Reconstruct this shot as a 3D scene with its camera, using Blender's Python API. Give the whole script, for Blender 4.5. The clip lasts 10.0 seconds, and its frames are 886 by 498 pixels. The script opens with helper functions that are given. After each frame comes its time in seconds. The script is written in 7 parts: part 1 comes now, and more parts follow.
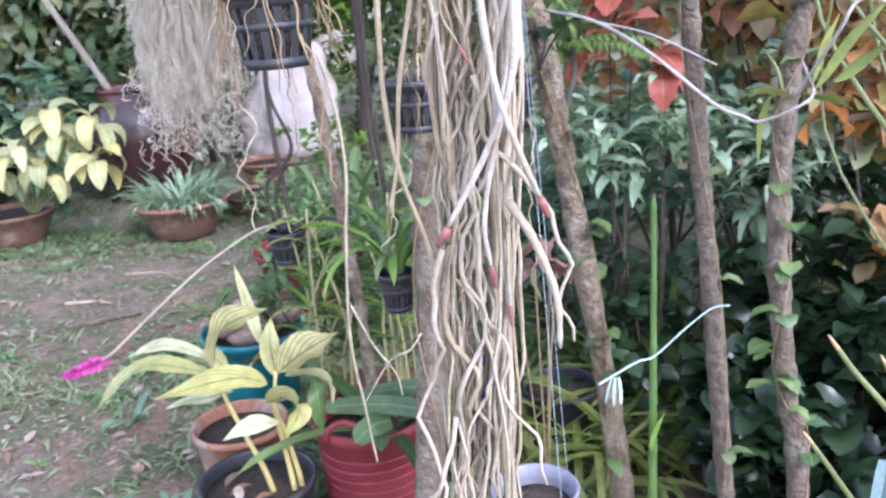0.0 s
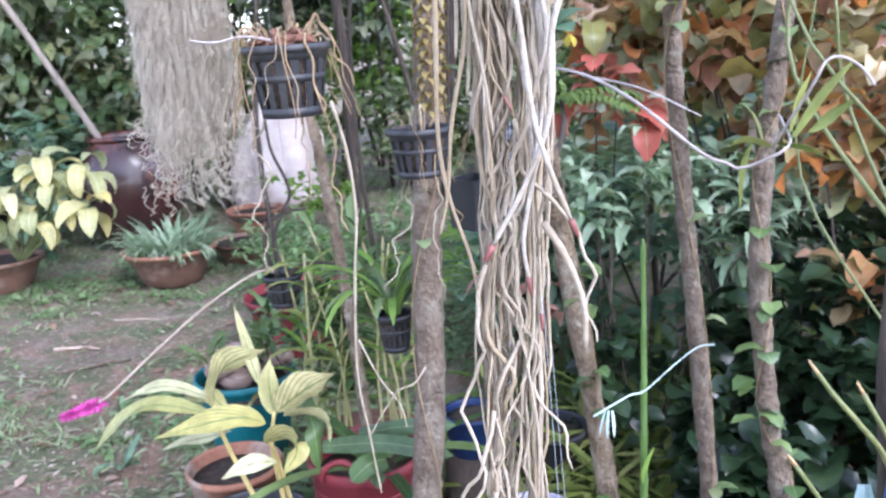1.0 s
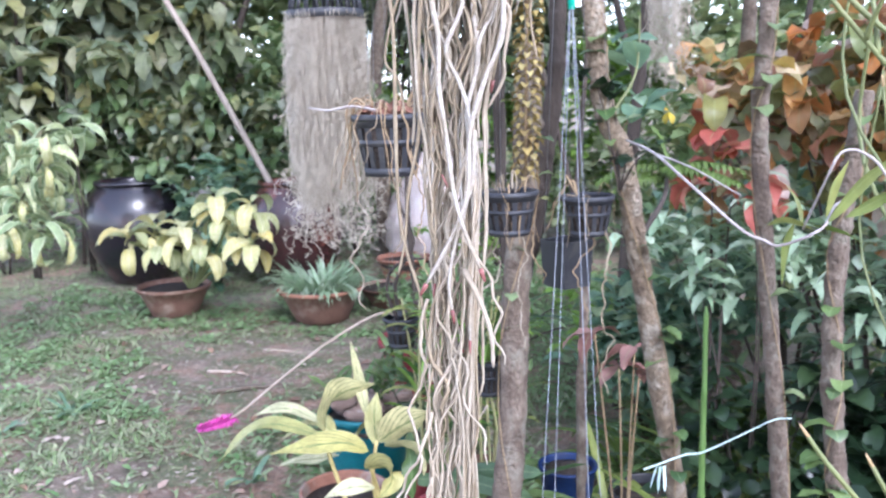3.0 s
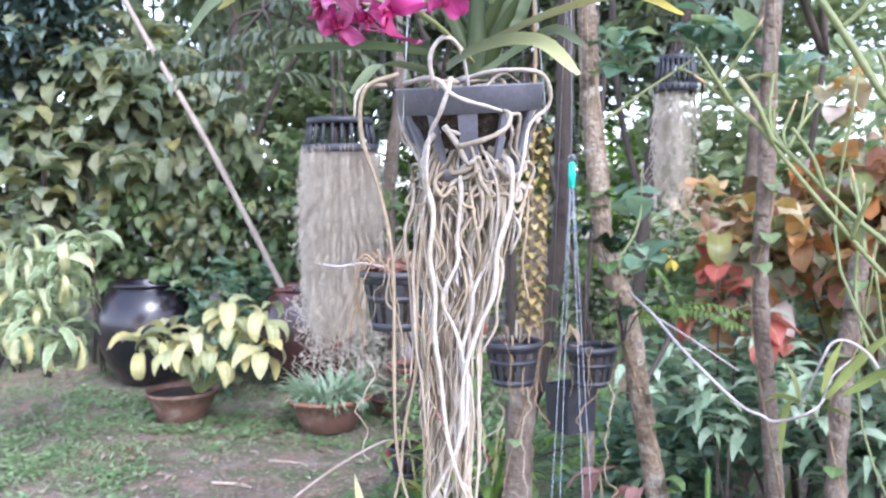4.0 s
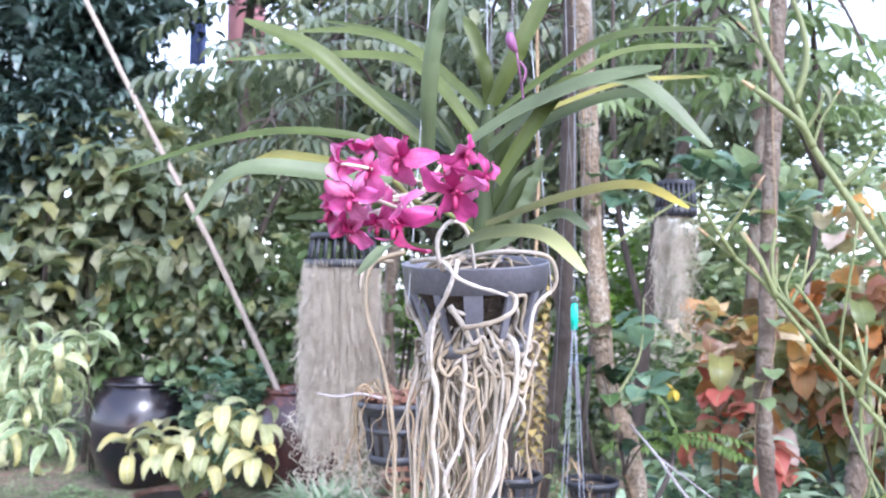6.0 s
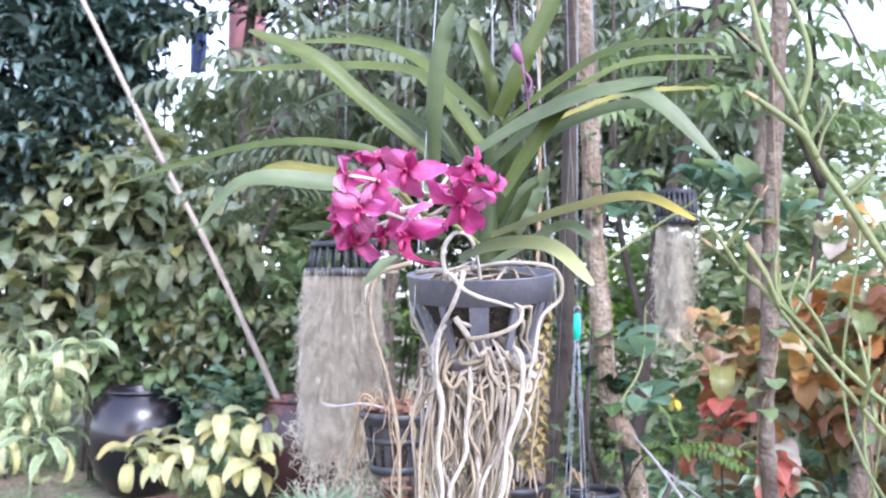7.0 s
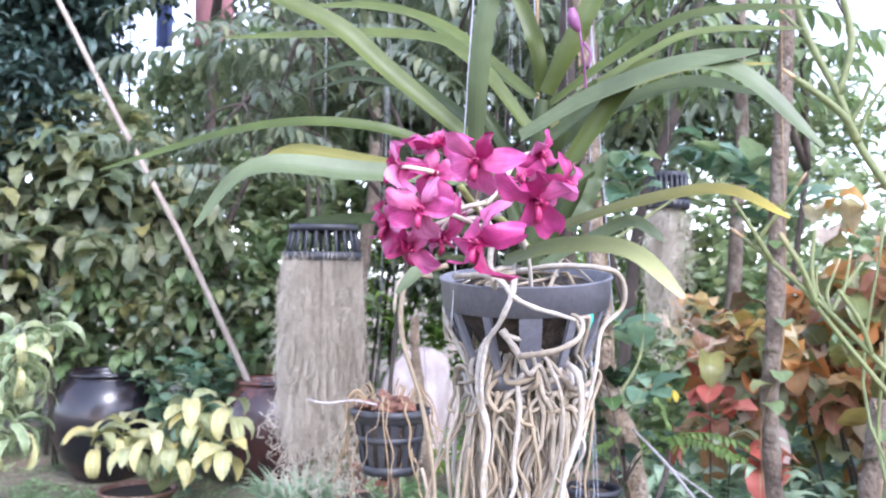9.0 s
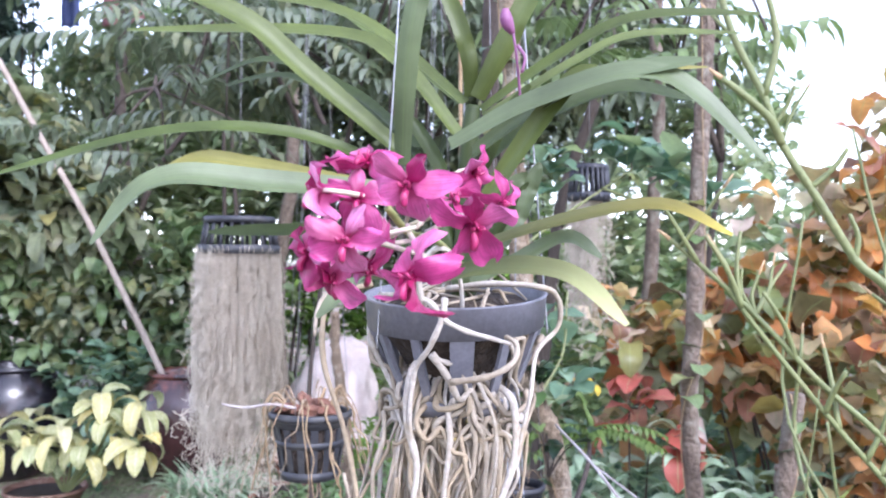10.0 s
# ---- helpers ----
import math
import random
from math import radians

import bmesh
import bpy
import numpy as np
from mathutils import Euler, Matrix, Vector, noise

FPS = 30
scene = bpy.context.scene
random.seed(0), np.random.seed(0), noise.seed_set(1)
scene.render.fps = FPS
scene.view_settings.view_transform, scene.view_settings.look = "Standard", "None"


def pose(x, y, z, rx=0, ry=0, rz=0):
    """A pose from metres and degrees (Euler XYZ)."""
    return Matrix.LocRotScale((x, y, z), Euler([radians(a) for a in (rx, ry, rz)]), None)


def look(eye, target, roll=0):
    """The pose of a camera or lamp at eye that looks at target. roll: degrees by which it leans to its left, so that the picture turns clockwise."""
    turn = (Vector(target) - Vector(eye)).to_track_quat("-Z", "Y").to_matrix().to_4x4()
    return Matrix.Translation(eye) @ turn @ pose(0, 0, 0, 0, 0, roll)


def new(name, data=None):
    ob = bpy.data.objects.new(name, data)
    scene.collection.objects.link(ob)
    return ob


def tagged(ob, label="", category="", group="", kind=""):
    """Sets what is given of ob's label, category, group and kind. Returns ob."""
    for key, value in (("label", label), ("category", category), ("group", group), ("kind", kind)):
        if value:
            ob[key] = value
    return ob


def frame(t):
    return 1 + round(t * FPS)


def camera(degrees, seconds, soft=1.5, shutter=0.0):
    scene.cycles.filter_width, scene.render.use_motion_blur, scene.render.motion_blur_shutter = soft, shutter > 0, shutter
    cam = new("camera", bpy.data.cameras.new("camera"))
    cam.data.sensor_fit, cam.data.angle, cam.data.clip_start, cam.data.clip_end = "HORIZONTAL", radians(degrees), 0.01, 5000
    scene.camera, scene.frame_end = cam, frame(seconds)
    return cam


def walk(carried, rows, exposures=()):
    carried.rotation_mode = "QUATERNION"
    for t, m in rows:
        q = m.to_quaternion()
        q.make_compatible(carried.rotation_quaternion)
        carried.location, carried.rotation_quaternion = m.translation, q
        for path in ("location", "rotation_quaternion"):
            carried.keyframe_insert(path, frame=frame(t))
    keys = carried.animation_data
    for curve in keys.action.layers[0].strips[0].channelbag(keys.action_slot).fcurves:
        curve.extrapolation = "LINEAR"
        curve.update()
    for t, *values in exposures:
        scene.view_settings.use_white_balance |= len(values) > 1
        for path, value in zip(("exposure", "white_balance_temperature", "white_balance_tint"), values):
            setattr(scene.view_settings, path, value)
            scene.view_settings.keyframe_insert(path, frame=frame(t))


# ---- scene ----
EXPOSURE = 2.2
cam = camera(53.8, 10.0, soft=2.0)
# a small lens focused on the near orchid leaves the garden behind it a little soft
cam.data.dof.use_dof, cam.data.dof.focus_distance, cam.data.dof.aperture_fstop = True, 0.52, 24.0
ROWS = [
    (0.0, 0.0000, 0.0000, 1.5997, 72.418, 4.405, 3.766),
    (0.5, -0.0125, -0.0425, 1.6041, 74.617, 4.297, 3.331),
    (1.0, -0.0330, -0.0912, 1.6076, 75.655, 3.911, 2.582),
    (1.5, 0.0044, -0.1339, 1.5915, 76.269, 3.761, 2.521),
    (2.0, 0.0662, -0.1689, 1.5631, 75.958, 2.565, 7.115),
    (3.5, 0.1654, -0.2699, 1.6921, 83.354, 1.614, 14.483),
    (4.0, 0.1701, -0.2713, 1.7527, 86.186, 0.839, 14.667),
    (4.5, 0.1657, -0.2706, 1.7840, 88.246, 0.264, 14.699),
    (5.0, 0.1651, -0.2664, 1.8142, 90.763, -0.076, 14.613),
    (5.5, 0.1656, -0.2676, 1.8198, 91.936, -0.373, 14.656),
    (7.0, 0.1598, -0.2680, 1.8224, 93.096, -0.540, 14.603),
    (7.5, 0.1570, -0.2626, 1.8249, 93.076, -0.451, 14.321),
    (8.0, 0.1508, -0.2770, 1.8269, 93.062, -0.541, 14.082),
    (8.5, 0.1190, -0.2368, 1.8356, 92.838, -0.653, 13.927),
    (9.0, 0.0811, -0.1788, 1.8427, 91.714, -0.607, 12.472),
    (9.5, 0.0670, -0.1495, 1.8473, 90.947, -0.552, 9.905),
    (10.0, 0.0687, -0.1377, 1.8646, 90.834, -0.371, 7.234),
]
walk(cam, [(t, pose(x, y, z, rx, ry, rz)) for t, x, y, z, rx, ry, rz in ROWS], exposures=[(0.0, EXPOSURE, 5560, 19), (2.0, EXPOSURE, 5560, 19), (4.5, EXPOSURE + 0.08, 5560, 20), (8.5, EXPOSURE + 0.10, 5620, 21), (10.0, EXPOSURE, 5620, 22)])

# ---- world and sun: thin bright overcast ----
world = bpy.data.worlds.new("overcast_sky")
scene.world = world
world.use_nodes = True
wn, wl = world.node_tree.nodes, world.node_tree.links
sky = wn.new("ShaderNodeTexSky")
sky.sky_type, sky.sun_disc, sky.sun_elevation, sky.sun_rotation = "NISHITA", False, radians(42), radians(140)
pale = wn.new("ShaderNodeHueSaturation")
pale.inputs["Saturation"].default_value = 0.5
wl.new(sky.outputs[0], pale.inputs["Color"])
wl.new(pale.outputs[0], wn["Background"].inputs["Color"])
wn["Background"].inputs["Strength"].default_value = 0.15
sun = new("sun", bpy.data.lights.new("sun", "SUN"))
sun.data.energy, sun.data.angle, sun.data.color = 0.9, radians(24), (1.0, 0.98, 0.95)
sun.matrix_world = look((3.2, -3.8, 4.5), (0, 0, 0))


# ---- helpers of this scene ----
class Buf:
    """Collects vertices, faces and leaf coordinates of one mesh."""

    def __init__(self):
        self.v, self.f, self.uv = [], [], []

    def add(self, verts, faces, uvs=None):
        n = len(self.v)
        self.v += [tuple(p) for p in verts]
        self.uv += list(uvs) if uvs else [(0.5, 0.5)] * len(verts)
        self.f += [tuple(i + n for i in f) for f in faces]

    def mesh(self, name, material, smooth=True):
        me = bpy.data.meshes.new(name)
        me.from_pydata(self.v, [], self.f)
        layer = me.uv_layers.new(name="leaf")
        loops = np.empty(len(me.loops), dtype=np.int32)
        me.loops.foreach_get("vertex_index", loops)
        layer.data.foreach_set("uv", np.array(self.uv, dtype=np.float32)[loops].ravel())
        if smooth:
            me.polygons.foreach_set("use_smooth", [True] * len(me.polygons))
        me.materials.append(material)
        me.update()
        return me


def part(name, buf, material, parent=None, label="", smooth=True, kind=""):
    me = buf.mesh(name, material, smooth) if isinstance(buf, Buf) else buf
    ob = new(name, me)
    if parent:
        ob.parent = parent
        ob.matrix_parent_inverse = parent.matrix_world.inverted()
    return tagged(ob, label=label, kind=kind)


def thing(name, label, category, at=(0, 0, 0), group="", kind=""):
    ob = new(name)
    ob.location = at
    ob.matrix_world = Matrix.Translation(at)
    return tagged(ob, label, category, group, kind)


def spline(pts, n):
    """Catmull-Rom through the points, n steps a span."""
    pts = [Vector(p) for p in pts]
    e = [pts[0] * 2 - pts[1]] + pts + [pts[-1] * 2 - pts[-2]]
    out = []
    for i in range(1, len(e) - 2):
        for k in range(n):
            t = k / n
            a, b, c, d = e[i - 1], e[i], e[i + 1], e[i + 2]
            out.append(0.5 * (2 * b + (c - a) * t + (2 * a - 5 * b + 4 * c - d) * t * t + (3 * b - a - 3 * c + d) * t ** 3))
    return out + [pts[-1]]


def bezier(a, b, c, d, n):
    a, b, c, d = (Vector(p) for p in (a, b, c, d))
    return [a * (1 - t) ** 3 + b * 3 * t * (1 - t) ** 2 + c * 3 * t * t * (1 - t) + d * t ** 3 for t in (i / n for i in range(n + 1))]


def tube(buf, pts, radius, sides=6, caps=True):
    """A tube along pts; radius: a number, or a function of 0..1."""
    pts = [Vector(p) for p in pts]
    n = len(pts)
    rad = radius if callable(radius) else (lambda s: radius)
    verts, uvs, faces = [], [], []
    side = Vector((0.3, 0.9, 0.2))
    for i, p in enumerate(pts):
        t = (pts[min(i + 1, n - 1)] - pts[max(i - 1, 0)])
        t = t.normalized() if t.length > 1e-9 else Vector((0, 0, 1))
        side = side - t * side.dot(t)
        if side.length < 1e-4:
            side = t.orthogonal()
        side.normalize()
        other = t.cross(side)
        r = rad(i / max(1, n - 1))
        for k in range(sides):
            a = 2 * math.pi * k / sides
            verts.append(p + (side * math.cos(a) + other * math.sin(a)) * r)
            uvs.append((k / sides, i / max(1, n - 1)))
    for i in range(n - 1):
        for k in range(sides):
            k2 = (k + 1) % sides
            faces.append((i * sides + k, i * sides + k2, (i + 1) * sides + k2, (i + 1) * sides + k))
    if caps:
        faces.append(tuple(range(sides))[::-1])
        faces.append(tuple((n - 1) * sides + k for k in range(sides)))
    buf.add(verts, faces, uvs)


def lathe(buf, profile, center=(0, 0, 0), steps=40, squash=(1, 1), wobble=0.0, seed=0):
    """A turned form from (radius, height) pairs."""
    verts, uvs, faces = [], [], []
    m = len(profile)
    for k in range(steps):
        a = 2 * math.pi * k / steps
        w = 1 + wobble * noise.noise((math.cos(a) * 1.3 + seed, math.sin(a) * 1.3, seed))
        for j, (r, z) in enumerate(profile):
            verts.append((center[0] + r * w * math.cos(a) * squash[0], center[1] + r * w * math.sin(a) * squash[1], center[2] + z))
            uvs.append((k / steps, j / max(1, m - 1)))
    for k in range(steps):
        k2 = (k + 1) % steps
        for j in range(m - 1):
            faces.append((k * m + j, k2 * m + j, k2 * m + j + 1, k * m + j + 1))
    buf.add(verts, faces, uvs)


def blade(buf, pts, width, side, fold=0.25, shape=0, wave=0.0, n_uv=1.0):
    """A leaf along pts: three vertices across, folded along its rib. side: the direction across. shape 0 strap, 1 oval, 2 lance, 3 petal."""
    n = len(pts)
    verts, uvs, faces = [], [], []
    ph = random.random() * 6
    for i, p in enumerate(pts):
        s = i / (n - 1)
        t = (pts[min(i + 1, n - 1)] - pts[max(i - 1, 0)]).normalized()
        d = side - t * side.dot(t)
        d = d.normalized() if d.length > 1e-5 else t.orthogonal().normalized()
        up = d.cross(t)
        if shape == 0:
            w = (0.75 + 0.25 * min(1, s * 4)) * (1 - max(0, (s - 0.72) / 0.28) ** 2) ** 0.5 if s < 1 else 0.04
            w = max(w, 0.06)
        elif shape == 1:
            w = max(0.03, math.sin(math.pi * min(1, s * 0.97 + 0.015)) ** 0.75)
        elif shape == 2:
            w = max(0.03, (math.sin(math.pi * s ** 0.8)) ** 1.0)
        else:
            w = max(0.12, math.sin(math.pi * (0.10 + 0.84 * s ** 1.25)) ** 0.7)
        h = w * width / 2
        lift = up * (abs(h) * fold)
        wv = up * (wave * h * math.sin(s * 9 + ph))
        verts += [p - d * h + lift + wv, p, p + d * h + lift - wv]
        uvs += [(0.0, s * n_uv), (0.5, s * n_uv), (1.0, s * n_uv)]
    for i in range(n - 1):
        a = i * 3
        faces += [(a, a + 1, a + 4, a + 3), (a + 1, a + 2, a + 5, a + 4)]
    buf.add(verts, faces, uvs)


def arc_leaf(buf, base, heading, length, width, rise=0.3, droop=0.8, fold=0.25, shape=1, n=5, wave=0.0, twist=0.0):
    """A leaf from base along heading, drooping towards its tip."""
    h = Vector(heading).normalized()
    flat = Vector((h.x, h.y, 0))
    flat = flat.normalized() if flat.length > 1e-4 else Vector((1, 0, 0))
    ang0 = math.atan2(h.z, math.hypot(h.x, h.y)) + rise
    pts, p = [], Vector(base)
    for i in range(n):
        pts.append(p.copy())
        a = ang0 - droop * (i + 0.5) / (n - 1) * 1.2
        p = p + (flat * math.cos(a) + Vector((0, 0, 1)) * math.sin(a)) * (length / (n - 1))
    side = flat.cross(Vector((0, 0, 1)))
    side = Matrix.Rotation(twist, 3, flat) @ side
    blade(buf, pts, width, side, fold, shape, wave)


def rnd(a, b):
    return random.uniform(a, b)


def ball():
    while True:
        v = Vector((rnd(-1, 1), rnd(-1, 1), rnd(-1, 1)))
        if v.length <= 1:
            return v


# ---- materials ----
def nodes(name):
    m = bpy.data.materials.new(name)
    m.use_nodes = True
    nt = m.node_tree
    return m, nt.nodes, nt.links, nt.nodes["Principled BSDF"]


def ramp(n, stops):
    r = n.new("ShaderNodeValToRGB")
    el = r.color_ramp.elements
    while len(el) < len(stops):
        el.new(0.5)
    for e, (pos, col) in zip(el, stops):
        e.position, e.color = pos, (*col, 1)
    return r


def mixed(n, l, fac, a, b, mode="MIX"):
    x = n.new("ShaderNodeMix")
    x.data_type, x.blend_type = "RGBA", mode
    for sock, val in ((x.inputs["Factor"], fac), (x.inputs["A"], a), (x.inputs["B"], b)):
        if isinstance(val, (int, float)):
            sock.default_value = val
        elif isinstance(val, tuple):
            sock.default_value = (*val, 1)
        else:
            l.new(val, sock)
    return x.outputs["Result"]


def grain(n, l, scale, detail=5, rough=0.6, coord="Object", stretch=None, distort=0.0):
    tc = n.new("ShaderNodeTexCoord")
    src = tc.outputs[coord]
    if stretch:
        mp = n.new("ShaderNodeMapping")
        mp.inputs["Scale"].default_value = stretch
        l.new(src, mp.inputs["Vector"])
        src = mp.outputs[0]
    t = n.new("ShaderNodeTexNoise")
    t.inputs["Scale"].default_value, t.inputs["Detail"].default_value, t.inputs["Roughness"].default_value = scale, detail, rough
    t.inputs["Distortion"].default_value = distort
    l.new(src, t.inputs["Vector"])
    return t.outputs["Fac"]


def bumped(n, l, bsdf, height, strength=0.4, distance=0.01):
    b = n.new("ShaderNodeBump")
    b.inputs["Strength"].default_value, b.inputs["Distance"].default_value = strength, distance
    l.new(height, b.inputs["Height"])
    l.new(b.outputs[0], bsdf.inputs["Normal"])


def leaf_material(name, cols, rough=0.42, vein=None, vein_n=11.0, vein_amt=0.5, slope=0.45, thin=0.3, edge=None, spots=None, tip=None, rib=(0.35, 0.42, 0.2), heart=None, blotch=18, streak=0.0):
    """A leaf: colours by leaf, blotches, side veins, lengthwise streaks and some light through the blade."""
    m, n, l, bsdf = nodes(name)
    geo = n.new("ShaderNodeNewGeometry")
    r = ramp(n, [(i / max(1, len(cols) - 1), c) for i, c in enumerate(cols)])
    info = n.new("ShaderNodeObjectInfo")
    both, turn = n.new("ShaderNodeMath"), n.new("ShaderNodeMath")
    turn.operation = "FRACT"
    l.new(geo.outputs["Random Per Island"], both.inputs[0])
    l.new(info.outputs["Random"], both.inputs[1])
    l.new(both.outputs[0], turn.inputs[0])
    l.new(turn.outputs[0], r.inputs[0])
    blot = ramp(n, [(0.3, (0.62, 0.62, 0.62)), (0.7, (1.25, 1.25, 1.25))])
    l.new(grain(n, l, blotch, 4), blot.inputs[0])
    col = mixed(n, l, 0.8, r.outputs[0], blot.outputs[0], "MULTIPLY")
    if streak:
        fibre = ramp(n, [(0.32, (0.45, 0.45, 0.45)), (0.68, (1.3, 1.3, 1.3))])
        l.new(grain(n, l, 1.0, 4, 0.6, "UV", (26, 2.2, 1)), fibre.inputs[0])
        col = mixed(n, l, streak, col, fibre.outputs[0], "MULTIPLY")
    uv = n.new("ShaderNodeUVMap")
    uv.uv_map = "leaf"
    sep = n.new("ShaderNodeSeparateXYZ")
    l.new(uv.outputs[0], sep.inputs[0])

    def mth(op, a, b=None):
        q = n.new("ShaderNodeMath")
        q.operation = op
        for i, v in enumerate((a, b)):
            if v is None:
                continue
            if isinstance(v, (int, float)):
                q.inputs[i].default_value = v
            else:
                l.new(v, q.inputs[i])
        return q.outputs[0]

    off = mth("ABSOLUTE", mth("SUBTRACT", sep.outputs[0], 0.5))
    if vein:
        wave = mth("SINE", mth("MULTIPLY", mth("SUBTRACT", sep.outputs[1], mth("MULTIPLY", off, slope)), vein_n * 6.283))
        lines = mth("GREATER_THAN", mth("ADD", wave, mth("MULTIPLY", grain(n, l, 60, 2), 0.5)), 0.95 - vein_amt)
        mid = mth("LESS_THAN", off, 0.035)
        col = mixed(n, l, mth("MULTIPLY", mth("MAXIMUM", lines, mid), 0.85), col, vein)
    else:
        mid = mth("LESS_THAN", off, 0.03)
        col = mixed(n, l, mth("MULTIPLY", mid, 0.35), col, rib)
    if edge:
        e = mth("GREATER_THAN", mth("ADD", off, mth("MULTIPLY", grain(n, l, 40, 3), 0.25)), 0.52)
        col = mixed(n, l, e, col, edge)
    if tip:
        col = mixed(n, l, mth("POWER", mth("MINIMUM", sep.outputs[1], 1.0), 3.0), col, tip)
    if heart:
        col = mixed(n, l, mth("POWER", mth("SUBTRACT", 1.0, mth("MINIMUM", sep.outputs[1], 1.0)), 2.2), col, heart)
    if spots:
        sp = ramp(n, [(0.66, (0, 0, 0)), (0.7, (1, 1, 1))])
        l.new(grain(n, l, 55, 2), sp.inputs[0])
        col = mixed(n, l, sp.outputs[0], col, spots)
    l.new(col, bsdf.inputs["Base Color"])
    bsdf.inputs["Roughness"].default_value = rough
    bsdf.inputs["Specular IOR Level"].default_value = 0.4
    bumped(n, l, bsdf, grain(n, l, 90, 3), 0.25, 0.002)
    tr = n.new("ShaderNodeBsdfTranslucent")
    l.new(mixed(n, l, 0.4, col, (0.6, 0.75, 0.25), "MULTIPLY") if not (vein or name == "magenta_petal") else col, tr.inputs["Color"])
    mx = n.new("ShaderNodeMixShader")
    mx.inputs[0].default_value = thin
    l.new(bsdf.outputs[0], mx.inputs[1])
    l.new(tr.outputs[0], mx.inputs[2])
    l.new(mx.outputs[0], n["Material Output"].inputs["Surface"])
    return m


def surface(name, stops, scale=12, rough=0.7, metal=0.0, bump=0.3, dist=0.004, fine=120, stretch=None, stain=None, spec=0.5, coat=0.0):
    """A solid surface: two scales of colour, fine relief, optional stains."""
    m, n, l, bsdf = nodes(name)
    r = ramp(n, stops)
    l.new(grain(n, l, scale, 6, 0.65, stretch=stretch), r.inputs[0])
    f = ramp(n, [(0.3, (0.75, 0.75, 0.75)), (0.7, (1.15, 1.15, 1.15))])
    g = grain(n, l, fine, 3, stretch=stretch)
    l.new(g, f.inputs[0])
    col = mixed(n, l, 0.7, r.outputs[0], f.outputs[0], "MULTIPLY")
    if stain:
        s = ramp(n, [(0.52, (0, 0, 0)), (0.66, (1, 1, 1))])
        l.new(grain(n, l, scale * 0.6, 5, 0.7, stretch=stretch, distort=0.6), s.inputs[0])
        col = mixed(n, l, s.outputs[0], col, stain)
    l.new(col, bsdf.inputs["Base Color"])
    bsdf.inputs["Roughness"].default_value, bsdf.inputs["Metallic"].default_value = rough, metal
    bsdf.inputs["Specular IOR Level"].default_value = spec
    bsdf.inputs["Coat Weight"].default_value = coat
    bumped(n, l, bsdf, g, bump, dist)
    return m


M_LEAF = {
    "g": leaf_material("vanda_green", [(0.073, 0.101, 0.022), (0.107, 0.134, 0.034), (0.089, 0.115, 0.029)], 0.45, thin=0.25, rib=(0.075, 0.105, 0.03), streak=0.22),
    # darker copy of the leaf green: shade on back and inner leaves is in its colour
    "d": leaf_material("vanda_shade_dark", [(0.045, 0.066, 0.018), (0.066, 0.090, 0.026)], 0.48, thin=0.3, rib=(0.06, 0.085, 0.03), streak=0.22),
    "p": leaf_material("vanda_pale", [(0.103, 0.134, 0.061), (0.131, 0.160, 0.081)], 0.45, thin=0.2, rib=(0.10, 0.14, 0.05), streak=0.22),
    "y": leaf_material("vanda_yellowing", [(0.240, 0.220, 0.050), (0.216, 0.209, 0.058)], 0.5, spots=(0.03, 0.02, 0.015), thin=0.25, rib=(0.085, 0.115, 0.04), streak=0.22),
    "o": leaf_material("vanda_olive", [(0.095, 0.100, 0.036), (0.115, 0.114, 0.038)], 0.5, tip=(0.42, 0.33, 0.05), thin=0.25, rib=(0.085, 0.105, 0.04), streak=0.22),
    "t": leaf_material("vanda_yellow_tip", [(0.077, 0.092, 0.025), (0.090, 0.103, 0.031)], 0.5, tip=(0.44, 0.44, 0.20), thin=0.2, rib=(0.085, 0.115, 0.04), streak=0.22),
}
M_PETAL = leaf_material("magenta_petal", [(0.374, 0.024, 0.142), (0.572, 0.115, 0.319), (0.462, 0.047, 0.201), (0.640, 0.240, 0.430), (0.300, 0.014, 0.090), (0.528, 0.081, 0.260), (0.620, 0.190, 0.395)], 0.36, thin=0.30, rib=(0.36, 0.02, 0.13), heart=(0.34, 0.012, 0.09), blotch=120, streak=0.6)
M_LIP = surface("flower_lip", [(0.3, (0.20, 0.004, 0.045)), (0.7, (0.40, 0.03, 0.13))], 160, 0.4)
M_PEDICEL = surface("pale_flower_stalk", [(0.3, (0.52, 0.33, 0.39)), (0.7, (0.50, 0.50, 0.31))], 60, 0.5)
M_SPIKE = surface("green_spike", [(0.3, (0.22, 0.28, 0.08)), (0.7, (0.30, 0.24, 0.10))], 30, 0.5)
M_BUD = surface("purple_bud", [(0.3, (0.24, 0.08, 0.19)), (0.7, (0.16, 0.05, 0.11))], 60, 0.5)
M_ROOT = surface("grey_green_root", [(0.25, (0.215, 0.168, 0.118)), (0.5, (0.335, 0.278, 0.205)), (0.75, (0.45, 0.392, 0.318))], 20, 0.8, bump=0.5, dist=0.002, fine=260)
M_ROOT_TAN = surface("tan_root", [(0.25, (0.19, 0.142, 0.090)), (0.55, (0.30, 0.236, 0.155)), (0.8, (0.38, 0.322, 0.24))], 20, 0.8, bump=0.5, dist=0.002, fine=260)
M_ROOT_WHITE = surface("silvery_root", [(0.25, (0.29, 0.245, 0.19)), (0.5, (0.40, 0.355, 0.30)), (0.75, (0.50, 0.46, 0.41))], 30, 0.8, bump=0.6, dist=0.002, fine=240, stain=(0.28, 0.23, 0.16))
